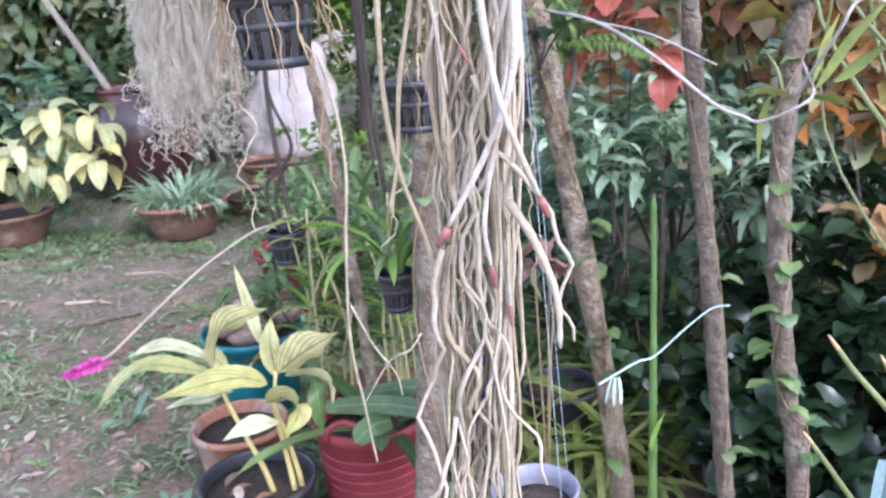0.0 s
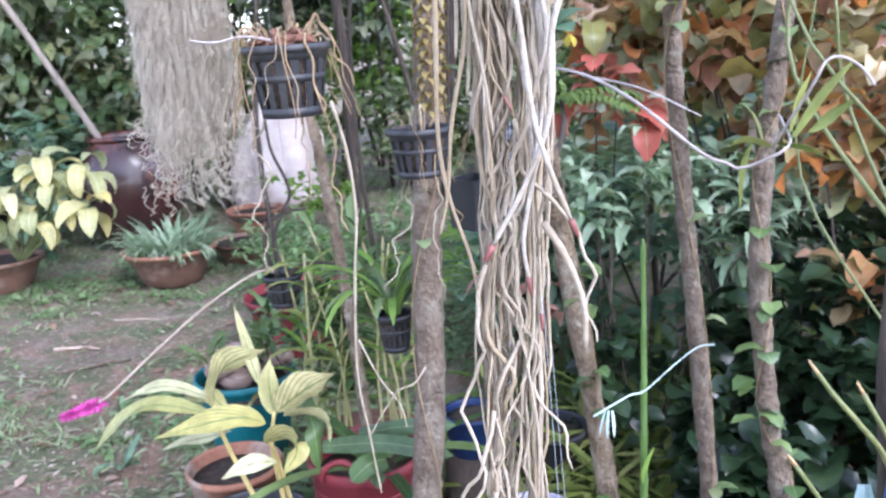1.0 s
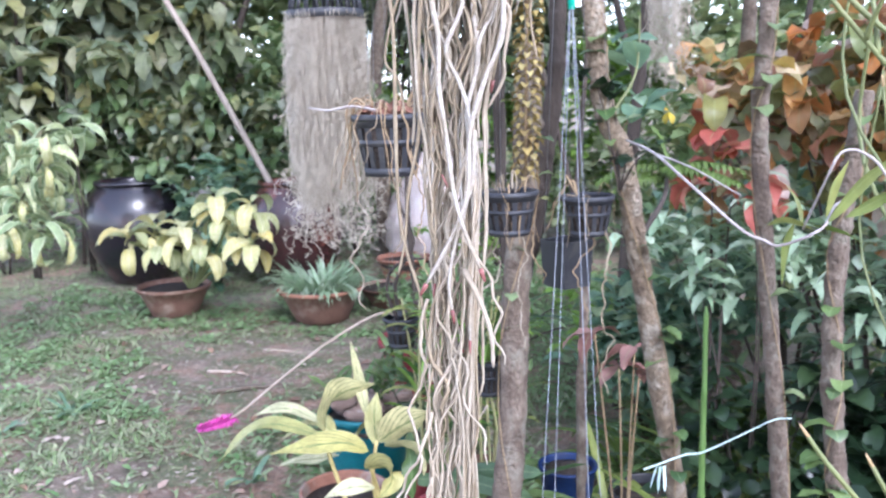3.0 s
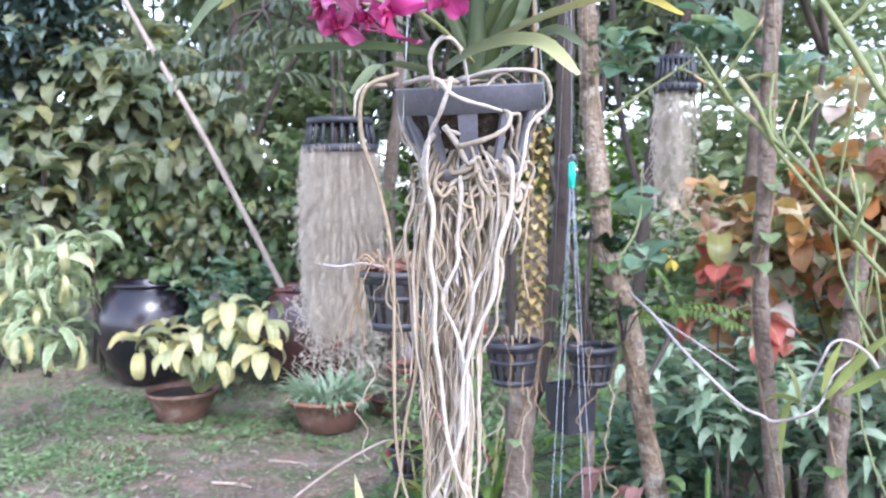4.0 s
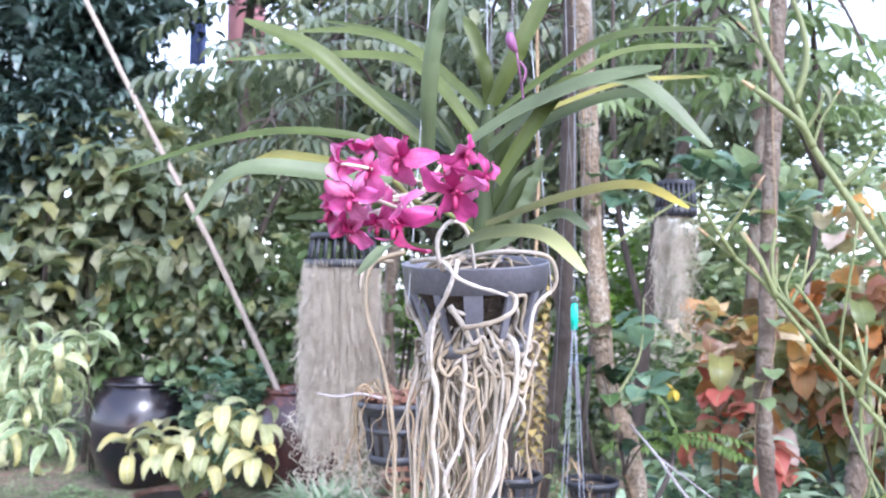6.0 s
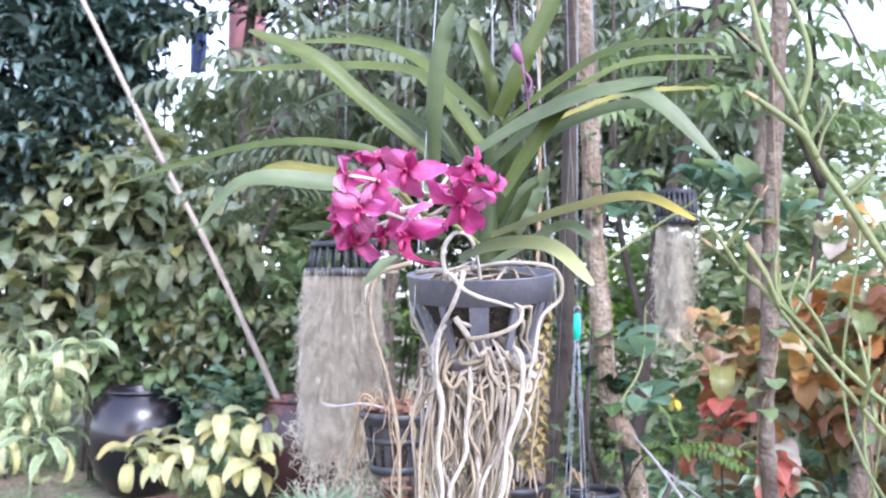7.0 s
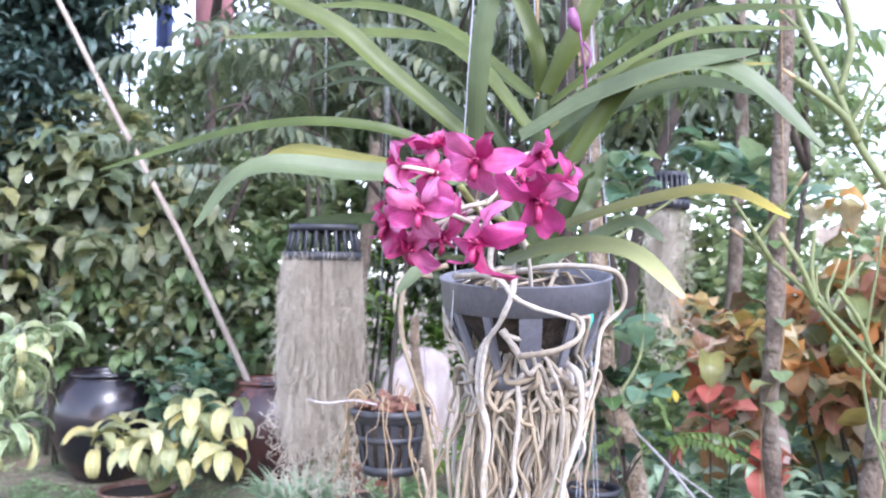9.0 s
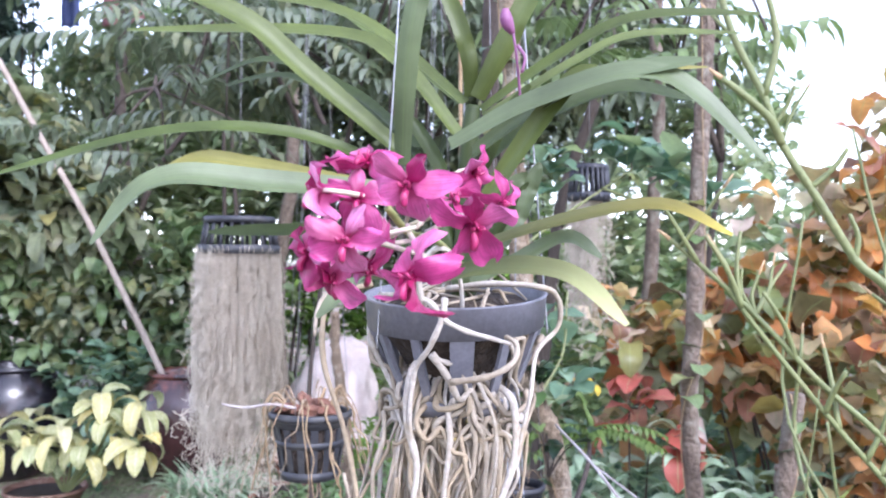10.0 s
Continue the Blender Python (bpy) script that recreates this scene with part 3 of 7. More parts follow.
def build_roots():
    random.seed(11)
    # long hanging roots
    for k in range(54):
        a = rnd(0, 2 * math.pi)
        r0 = 0.046 * math.sqrt(rnd(0.05, 1))
        start = in_basket(r0 * math.cos(a), r0 * math.sin(a), rnd(-0.068, -0.03))
        r1 = 0.025 * math.sqrt(rnd(0.0, 1))
        a1 = a + rnd(-0.6, 0.6)
        length = rnd(0.55, 0.98) if k % 3 else rnd(0.16, 0.5)
        end = Vector((-0.034 * min(1, length / 0.6) + r1 * 1.1 * math.cos(a1), 0.45 + r1 * math.sin(a1), start.z - length))
        pts = gathered(wander(start, end, rnd(0.005, 0.011), n=int(18 + length * 110), seed=k * 3.7), rnd(0.55, 1.35))
        thick = rnd(0.0012, 0.0021)
        mat = random.choice((M_ROOT, M_ROOT, M_ROOT_TAN, M_ROOT_TAN, M_ROOT_WHITE if length < 0.4 else M_ROOT))
        root(pts, thick, mat, tip=(length < 0.5 and k % 9 == 0))
    # straggling side roots of the bundle
    for k, (x, z0, z1, dx) in enumerate(((-0.035, 1.46, 1.24, -0.03), (0.012, 1.47, 1.32, 0.008), (-0.035, 1.36, 1.20, -0.035), (0.02, 1.55, 1.41, 0.012), (-0.04, 1.30, 1.10, -0.03))):
        root(wander((x * 0.4 - 0.026, 0.44, z0), (x + dx * 0.7 - 0.012, 0.42, z1), 0.012, 22, 300 + k), 0.0016, M_ROOT)
    # the two thick silvery roots that cross in front, and their companion
    root(spline([(-0.016, 0.450, 1.806), (-0.022, 0.417, 1.792), (-0.024, 0.412, 1.765), (-0.017, 0.412, 1.735), (-0.020, 0.41, 1.70), (-0.016, 0.41, 1.67), (-0.017, 0.41, 1.635), (-0.013, 0.41, 1.605), (-0.008, 0.41, 1.556), (0.000, 0.408, 1.525), (0.012, 0.41, 1.492)], 6), 0.0026, M_ROOT_WHITE, True, "thick silvery-white root")
    root(spline([(0.030, 0.455, 1.782), (0.043, 0.435, 1.772), (0.044, 0.425, 1.738), (0.034, 0.42, 1.705), (0.031, 0.42, 1.67), (0.018, 0.418, 1.64), (0.005, 0.418, 1.600), (0.002, 0.418, 1.555), (-0.011, 0.418, 1.519), (-0.035, 0.418, 1.477)], 6), 0.0026, M_ROOT_WHITE, True, "thick silvery-white root")
    root(spline([(0.006, 0.43, 1.60), (0.004, 0.425, 1.56), (-0.008, 0.42, 1.52), (-0.016, 0.42, 1.48), (-0.014, 0.42, 1.455)], 6), 0.0020, M_ROOT_WHITE, True)
    root(spline([(-0.004, 0.42, 1.49), (0.008, 0.415, 1.47), (0.018, 0.415, 1.44), (0.019, 0.418, 1.41)], 6), 0.0026, M_ROOT)
    # roots over and round the rim
    root(spline([(-0.013, 0.445, 1.826), (-0.013, 0.405, 1.838), (-0.014, 0.400, 1.860), (-0.003, 0.402, 1.873), (0.007, 0.412, 1.865), (0.010, 0.425, 1.838), (0.006, 0.44, 1.815)], 6), 0.0023, M_ROOT_WHITE)
    root(spline([(-0.045, 0.43, 1.842), (-0.020, 0.41, 1.843), (-0.006, 0.399, 1.838), (0.002, 0.394, 1.829), (0.016, 0.395, 1.822), (0.030, 0.398, 1.818), (0.042, 0.404, 1.814)], 6), 0.0023, M_ROOT_WHITE)
    root(spline([(0.001, 0.405, 1.841), (0.001, 0.394, 1.830), (-0.007, 0.397, 1.812), (-0.017, 0.405, 1.797), (-0.021, 0.408, 1.770), (-0.020, 0.412, 1.74)], 6), 0.0023, M_ROOT_WHITE)
    root(spline([(-0.004, 0.46, 1.846), (0.024, 0.445, 1.850), (0.057, 0.437, 1.849), (0.071, 0.445, 1.842), (0.072, 0.452, 1.822), (0.058, 0.44, 1.806), (0.054, 0.43, 1.778), (0.046, 0.428, 1.742)], 6), 0.0023, M_ROOT_WHITE)
    root(spline([(0.004, 0.415, 1.788), (0.028, 0.408, 1.793), (0.043, 0.412, 1.801), (0.046, 0.418, 1.811), (0.040, 0.425, 1.816), (0.03, 0.44, 1.815)], 6), 0.0023, M_ROOT)
    root(spline([(-0.064, 0.44, 1.842), (-0.080, 0.43, 1.842), (-0.086, 0.425, 1.832), (-0.088, 0.425, 1.815)], 6), 0.0022, M_ROOT)
    root(spline([(-0.05, 0.43, 1.85), (-0.078, 0.425, 1.838), (-0.082, 0.425, 1.80), (-0.068, 0.43, 1.75), (-0.058, 0.43, 1.69), (-0.062, 0.44, 1.60), (-0.065, 0.45, 1.54), (-0.060, 0.45, 1.50), (-0.048, 0.45, 1.455), (-0.043, 0.45, 1.40)], 6), 0.0021, M_ROOT_TAN)
    root(spline([(-0.035, 0.44, 1.72), (-0.042, 0.445, 1.66), (-0.045, 0.45, 1.60), (-0.056, 0.45, 1.549), (-0.061, 0.45, 1.507), (-0.068, 0.45, 1.478)], 6), 0.0019, M_ROOT_TAN)
    # thin roots lying on the fibre inside the rim
    random.seed(61)
    for k in range(10):
        a, r0 = rnd(0, 6.28), 0.052 * math.sqrt(rnd(0.1, 1))
        p = in_basket(r0 * math.cos(a), r0 * math.sin(a), 0.008)
        q = in_basket(rnd(-0.04, 0.04), rnd(-0.04, 0.04), rnd(0.010, 0.020))
        e = in_basket(0.05 * math.cos(a + 1.2), 0.05 * math.sin(a + 1.2), 0.006)
        root(spline([p, p.lerp(q, 0.5) + Vector((0, 0, 0.004)), q, e], 5), rnd(0.0010, 0.0021), random.choice((M_ROOT_WHITE, M_ROOT, M_ROOT_TAN)))
    # tangle at the basket's foot
    random.seed(5)
    for k in range(40):
        a = rnd(-3.3, 0.2)
        r = rnd(0.03, 0.055)
        p = in_basket(r * math.cos(a), r * math.sin(a), rnd(-0.066, -0.042))
        q = in_basket(rnd(0.03, 0.052) * math.cos(a + rnd(-0.7, 0.7)), rnd(0.03, 0.052) * math.sin(a + rnd(-0.6, 0.6)), rnd(-0.085, -0.06))
        e = q + Vector((rnd(-0.014, 0.014), rnd(-0.008, 0.008), -rnd(0.012, 0.05)))
        pts = [in_basket(r * 0.6 * math.cos(a), r * 0.6 * math.sin(a), -0.035), p, q, e]
        for t in range(random.choice((1, 2, 4, 6))):
            e = e + Vector((rnd(-0.015, 0.015), rnd(-0.008, 0.008), -rnd(0.015, 0.045)))
            pts.append(e)
        root(gathered(spline(pts, 7), rnd(0.8, 1.5)), rnd(0.0014, 0.0025), random.choice((M_ROOT, M_ROOT_WHITE, M_ROOT_TAN, M_ROOT)), tip=k % 19 == 3)
    # roots wound round the foot before they hang
    for k in range(20):
        a, r = rnd(-3.2, 0.1), rnd(0.042, 0.056)
        turn, z = random.choice((-1, 1)) * rnd(0.12, 0.34), rnd(-0.080, -0.052)
        pts = [in_basket(0.6 * r * math.cos(a), 0.6 * r * math.sin(a), z + 0.012)]
        for t in range(random.choice((3, 4, 5))):
            pts.append(in_basket((r + rnd(-0.004, 0.005)) * math.cos(a + turn * t), (r + rnd(-0.004, 0.005)) * math.sin(a + turn * t), z + rnd(-0.010, 0.010) - 0.004 * t))
        e = pts[-1]
        for t in range(random.choice((1, 2, 3, 5))):
            e = e + Vector((rnd(-0.012, 0.012), rnd(-0.006, 0.006), -rnd(0.014, 0.04)))
            pts.append(e)
        root(spline(pts, 6), rnd(0.0016, 0.0026), random.choice((M_ROOT, M_ROOT_WHITE, M_ROOT, M_ROOT_TAN)))
    # loops that climb in and out between the ribs
    for k in range(7):
        a = rnd(-3.0, -0.1)
        rr = 0.060
        pts = []
        for t in range(5):
            pts.append(in_basket((rr - 0.012 * (t > 1)) * math.cos(a + 0.16 * t), (rr - 0.004 * t) * math.sin(a + 0.16 * t), -0.012 - 0.014 * t + rnd(-0.012, 0.012)))
        root(spline(pts, 6), rnd(0.0018, 0.0028), random.choice((M_ROOT, M_ROOT_WHITE)))


build_roots()


def vanda_leaf(a, b, c, d, width, twist, kind):
    """One strap leaf from the stem at a, arching over b and c to its tip d."""
    pts = spline([a, b, c, d], 7)
    run = Vector(d) - Vector(a)
    flat = Vector((run.x, run.y, 0)).normalized() if abs(run.x) > 0.03 else Vector((1, 0, 0))
    across = Vector((0, 1, 0)) if abs(run.x) > 0.06 else Vector((1, 0, 0))
    buf = Buf()
    n = len(pts)
    rows, uvs, faces = [], [], []
    for i, p in enumerate(pts):
        s = i / (n - 1)
        t = (pts[min(i + 1, n - 1)] - pts[max(i - 1, 0)]).normalized()
        dvec = (across - t * across.dot(t)).normalized()
        up = dvec.cross(t)
        if up.z < 0:
            up = -up
        ang = radians(twist) if abs(run.x) > 0.06 else radians(90 - twist) * 0.5
        sd = dvec * math.cos(ang) + up * math.sin(ang)
        nn = up * math.cos(ang) - dvec * math.sin(ang)
        w = 0.76 * width / 2 * (0.72 + 0.28 * min(1, s * 3)) * (1 if s < 0.7 else max(0.10, (1 - ((s - 0.7) / 0.3) ** 2.2)) ** 0.6)
        for u in (-1, -0.5, 0, 0.5, 1):
            rows.append(p + sd * (w * u) + nn * (abs(u) ** 1.3 * w * 0.50 * (1 - 0.4 * s)))
            uvs.append((0.5 + u / 2, s))
    for i in range(n - 1):
        for q in range(4):
            o = i * 5 + q
            faces.append((o, o + 1, o + 6, o + 5))
    buf.add(rows, faces, uvs)
    part("leaf", buf, M_LEAF[kind], orchid, {"y": "yellowing leaf with black spots", "t": "leaf with a yellow tip", "d": "dark green leaf with shade put into its colour"}.get(kind, ""))


b = Buf()
tube(b, spline([(0.004, 0.475, 1.80), (0.006, 0.475, 1.86), (0.008, 0.475, 1.92), (0.010, 0.475, 1.96), (0.012, 0.475, 1.975)], 5), lambda s: 0.010 - 0.005 * s, 10)
part("stem", b, M_LEAF["d"], orchid)
vanda_leaf((-0.035, 0.450, 1.938), (-0.099, 0.440, 1.992), (-0.138, 0.430, 2.026), (-0.198, 0.420, 2.054), 0.0234, 50, 'g')
vanda_leaf((0.004, 0.480, 1.977), (-0.072, 0.520, 2.044), (-0.140, 0.550, 2.075), (-0.225, 0.580, 2.091), 0.0203, 40, 'g')
vanda_leaf((-0.001, 0.500, 1.981), (-0.078, 0.580, 2.050), (-0.134, 0.620, 2.093), (-0.223, 0.660, 2.127), 0.0172, 40, 'g')
vanda_leaf((0.002, 0.460, 1.951), (-0.044, 0.480, 2.007), (-0.099, 0.500, 2.035), (-0.271, 0.520, 2.048), 0.0218, 42, 'g')
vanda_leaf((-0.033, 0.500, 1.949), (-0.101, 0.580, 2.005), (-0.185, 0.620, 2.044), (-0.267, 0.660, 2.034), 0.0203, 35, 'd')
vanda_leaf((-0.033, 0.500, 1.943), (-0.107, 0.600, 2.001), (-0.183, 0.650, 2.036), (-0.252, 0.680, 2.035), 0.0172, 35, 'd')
vanda_leaf((-0.031, 0.430, 1.928), (-0.026, 0.410, 1.976), (-0.019, 0.400, 2.019), (-0.008, 0.400, 2.056), 0.0187, 80, 'p')
vanda_leaf((0.009, 0.480, 1.982), (0.009, 0.470, 2.007), (0.000, 0.470, 2.038), (-0.011, 0.470, 2.059), 0.0156, 85, 'g')
vanda_leaf((0.015, 0.470, 1.979), (0.034, 0.460, 2.013), (0.054, 0.460, 2.051), (0.074, 0.460, 2.093), 0.0203, 80, 'g')
vanda_leaf((0.018, 0.480, 1.971), (0.066, 0.470, 2.002), (0.121, 0.460, 2.028), (0.204, 0.460, 2.030), 0.0203, 38, 'g')
vanda_leaf((0.019, 0.500, 1.970), (0.087, 0.530, 2.017), (0.132, 0.550, 2.040), (0.216, 0.580, 2.048), 0.0187, 38, 'g')
vanda_leaf((0.010, 0.470, 1.938), (0.068, 0.440, 1.973), (0.106, 0.420, 1.983), (0.158, 0.410, 1.989), 0.0203, 55, 'p')
vanda_leaf((-0.001, 0.450, 1.942), (0.060, 0.430, 1.969), (0.132, 0.410, 1.980), (0.194, 0.400, 1.925), 0.0250, 48, 'p')
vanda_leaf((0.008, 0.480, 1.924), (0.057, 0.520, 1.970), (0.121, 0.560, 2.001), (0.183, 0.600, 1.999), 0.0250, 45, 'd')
vanda_leaf((0.024, 0.450, 1.908), (0.051, 0.440, 1.946), (0.077, 0.435, 1.979), (0.096, 0.430, 1.991), 0.0187, 75, 'g')
vanda_leaf((0.016, 0.520, 1.961), (0.066, 0.580, 2.000), (0.124, 0.620, 2.027), (0.204, 0.660, 2.039), 0.0156, 40, 'y')
vanda_leaf((0.012, 0.460, 1.873), (0.077, 0.440, 1.892), (0.136, 0.430, 1.901), (0.178, 0.420, 1.882), 0.0156, 45, 'o')
vanda_leaf((-0.009, 0.430, 1.852), (0.031, 0.390, 1.861), (0.076, 0.360, 1.858), (0.108, 0.340, 1.831), 0.0172, 55, 't')
vanda_leaf((0.013, 0.460, 1.849), (0.053, 0.450, 1.870), (0.078, 0.450, 1.881), (0.100, 0.450, 1.868), 0.0156, 50, 'p')
vanda_leaf((0.008, 0.480, 1.869), (0.024, 0.490, 1.897), (0.040, 0.500, 1.921), (0.063, 0.500, 1.925), 0.0172, 60, 'p')
vanda_leaf((0.033, 0.470, 1.876), (0.046, 0.470, 1.898), (0.053, 0.470, 1.917), (0.059, 0.470, 1.934), 0.0140, 75, 'p')
vanda_leaf((-0.043, 0.460, 1.928), (-0.109, 0.440, 1.950), (-0.190, 0.420, 1.950), (-0.310, 0.400, 1.918), 0.0187, 38, 'g')
vanda_leaf((-0.037, 0.440, 1.910), (-0.111, 0.420, 1.914), (-0.180, 0.390, 1.915), (-0.218, 0.375, 1.874), 0.0265, 50, 'p')
vanda_leaf((-0.050, 0.450, 1.914), (-0.140, 0.440, 1.930), (-0.173, 0.430, 1.932), (-0.209, 0.420, 1.911), 0.0172, 60, 'y')
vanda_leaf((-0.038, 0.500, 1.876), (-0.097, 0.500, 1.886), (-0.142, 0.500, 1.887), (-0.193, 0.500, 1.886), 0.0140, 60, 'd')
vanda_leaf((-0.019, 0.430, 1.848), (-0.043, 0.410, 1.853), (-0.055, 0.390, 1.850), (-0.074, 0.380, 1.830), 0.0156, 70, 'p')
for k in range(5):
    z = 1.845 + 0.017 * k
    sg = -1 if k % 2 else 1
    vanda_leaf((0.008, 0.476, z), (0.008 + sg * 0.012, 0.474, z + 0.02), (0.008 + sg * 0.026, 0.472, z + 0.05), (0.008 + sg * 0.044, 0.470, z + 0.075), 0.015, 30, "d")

CLUSTER = Vector((-0.004, 0.300, 1.879))
# centre, facing (right, up, towards the viewer), roll in degrees, size
FLOWERS = [
    ((-0.018, 0.262, 1.911), (-0.35, 0.55, 0.55), 30, 0.0185),
    ((0.0067, 0.232, 1.898), (-0.45, -0.25, 0.80), 38, 0.0185),
    ((-0.0320, 0.232, 1.8955), (-0.95, 0.05, -0.15), 20, 0.0175),
    ((-0.0160, 0.214, 1.8736), (-0.40, -0.20, 0.85), -25, 0.0175),
    ((-0.0300, 0.250, 1.858), (-0.35, -0.75, 0.50), 10, 0.0180),
    ((-0.0160, 0.258, 1.8628), (0.15, -0.85, 0.45), 50, 0.0170),
    ((0.0100, 0.227, 1.8587), (-0.75, -0.15, 0.55), -18, 0.0195),
    ((0.0305, 0.272, 1.8826), (0.30, -0.60, 0.70), 14, 0.0210),
    ((0.0270, 0.310, 1.9114), (0.65, -0.35, 0.50), -12, 0.0175),
    ((0.0410, 0.312, 1.8957), (0.80, -0.45, 0.45), 30, 0.0170),
    ((-0.0190, 0.250, 1.8930), (-0.25, 0.15, 0.90), 70, 0.0160),
    ((-0.0390, 0.240, 1.8690), (-0.85, -0.20, 0.35), 40, 0.0165),
    ((-0.0330, 0.290, 1.8790), (-0.80, 0.20, 0.10), 10, 0.0160),
    ((0.0180, 0.300, 1.8960), (0.10, 0.50, 0.60), 60, 0.0150),
]
RIGHT, AHEAD = Vector((0.97, 0.25, 0)), Vector((-0.25, 0.97, 0))
# angle, length, width of the upper sepal, the petals and the lower sepals
PETALS = ((90, 0.98, 0.52), (20, 0.98, 0.64), (160, 0.98, 0.64), (-50, 1.08, 0.76), (230, 1.08, 0.76))


def flower(center, facing, turn, r, k):
    """A vanda flower: narrow upper sepal, broad petals and lower sepals, waved and reflexed, a small dark lip."""
    random.seed(70 + k)
    c = Vector(center)
    face = (RIGHT * facing[0] + Vector((0, 0, 1)) * facing[1] - AHEAD * facing[2]).normalized()
    side = face.cross(Vector((0, 0, 1)) if abs(face.z) < 0.9 else Vector((0, 1, 0))).normalized() * -1
    up = face.cross(side).normalized()
    if up.z < 0:
        up = -up
    root_part = None
    for j, (deg, lk, wk) in enumerate(PETALS):
        a = radians(deg + turn) + rnd(-0.22, 0.22)
        d = side * math.cos(a) + up * math.sin(a)
        across = face.cross(d)
        ln, wd = r * lk * rnd(0.9, 1.12), r * wk * rnd(0.88, 1.12)
        tip, lift, roll = rnd(-1.20, 0.15), rnd(0.10, 0.60), rnd(-1.0, 1.0)
        w1, w2, ph = rnd(0.10, 0.26), rnd(0.06, 0.15), rnd(0, 6.28)
        cup = rnd(-0.5, 0.7)
        rows, uvs, faces = [], [], []
        for i in range(9):
            s = 1 - (1 - i / 8) ** 1.35
            mid = c + d * (ln * s) + face * (r * (lift * s + tip * s ** 2.6))
            w = wd / 2 * (0.24 + 0.76 * math.sin(min(1, s / 0.62) * math.pi / 2) ** 1.5 if s < 0.62 else max(0.16, (1 - ((s - 0.62) / 0.38) ** 2.4)) ** 0.6)
            ac = across * math.cos(roll * s) + face * math.sin(roll * s)
            nn = face * math.cos(roll * s) - across * math.sin(roll * s)
            for m in range(7):
                u = m / 3 - 1
                z = cup * w * u * u + r * (w1 * math.sin(3.4 * s + 2.4 * u + ph) * abs(u) + w2 * math.sin(11 * s + 3 * u + ph) * u * u)
                rows.append(mid + ac * (w * u) + nn * z - d * (0.05 * r * u * u))
                uvs.append((0.5 + u / 2, s))
        for i in range(8):
            for m in range(6):
                o = i * 7 + m
                faces.append((o, o + 1, o + 8, o + 7))
        b = Buf()
        b.add(rows, faces, uvs)
        if root_part is None:
            root_part = part("flower", b, M_PETAL, orchid)
        else:
            part("petal", b, M_PETAL, root_part)
    # three-lobed lip with its spur, and the column
    b = Buf()
    tube(b, [c - up * r * 0.05, c + face * r * 0.20 - up * r * 0.14, c + face * r * 0.36 - up * r * 0.26, c + face * r * 0.40 - up * r * 0.44, c + face * r * 0.34 - up * r * 0.52], lambda s: r * (0.04 + 0.065 * math.sin(s * 3.0)), 8)
    for sg in (-1, 1):
        tube(b, [c + face * r * 0.10 - up * r * 0.06, c + face * r * 0.26 + side * sg * r * 0.13, c + face * r * 0.34 + side * sg * r * 0.15 + up * r * 0.10], lambda s: r * 0.075 * (1 - 0.5 * s), 7)
    part("lip", b, M_LIP, root_part, "dark crimson lip")
    b = Buf()
    tube(b, [c - face * r * 0.03 + up * r * 0.05, c + face * r * 0.20 + up * r * 0.09, c + face * r * 0.27 + up * r * 0.05], lambda s: r * (0.05 - 0.015 * s), 8)
    part("column", b, M_LIP, root_part)
    # stalk
    b = Buf()
    hub = CLUSTER + Vector((rnd(-0.006, 0.008), rnd(-0.03, 0.03), rnd(-0.012, 0.014)))
    tube(b, bezier(c - face * r * 0.02, c - face * r * 0.9, hub + (c - hub) * 0.35, hub, 10), lambda s: 0.0011 + 0.0003 * math.sin(3 * s), 6)
    part("stalk", b, M_PEDICEL, root_part, "pale pinkish flower stalk")


b = Buf()
tube(b, spline([(0.006, 0.475, 1.86), (0.0, 0.43, 1.872), (-0.002, 0.37, 1.878), (-0.004, 0.30, 1.879), (-0.010, 0.272, 1.890)], 6), 0.0020, 7)
part("flower_spike", b, M_SPIKE, orchid)
for k, (c, fc, turn, r) in enumerate(FLOWERS):
    flower(c, fc, turn, r * 0.94, k)
# the spent bud on its own stalk
b = Buf()
tube(b, spline([(0.046, 0.455, 1.965), (0.045, 0.448, 1.985), (0.043, 0.44, 2.005), (0.041, 0.44, 2.018)], 5), 0.0009, 6)
tube(b, spline([(0.041, 0.44, 2.016), (0.037, 0.438, 2.024), (0.036, 0.437, 2.032)], 5), lambda s: 0.0018 + 0.0028 * math.sin(s * 3.0), 8)
tube(b, spline([(0.044, 0.44, 2.008), (0.049, 0.44, 2.000), (0.047, 0.44, 1.99)], 4), 0.0012, 5)
part("bud", b, M_BUD, orchid, "wilted purple bud")


# ---- overhead poles that the baskets hang from ----
b = Buf()
for y in (0.47, 1.165, 1.39, 1.62, 2.54):
    tube(b, [(-2.1, y, 3.13), (-0.6, y, 3.125), (0.8, y, 3.13), (2.1, y, 3.125)], 0.016, 8)
for x in (-1.95, 1.95):
    tube(b, [(x, 0.2, 3.10), (x, 1.4, 3.095), (x, 2.9, 3.10)], 0.02, 8)
tagged(new("trim_overhead_poles", b.mesh("trim_overhead_poles", M_CANE)), "thin cane poles overhead from which the baskets hang", "pole", kind="structure")


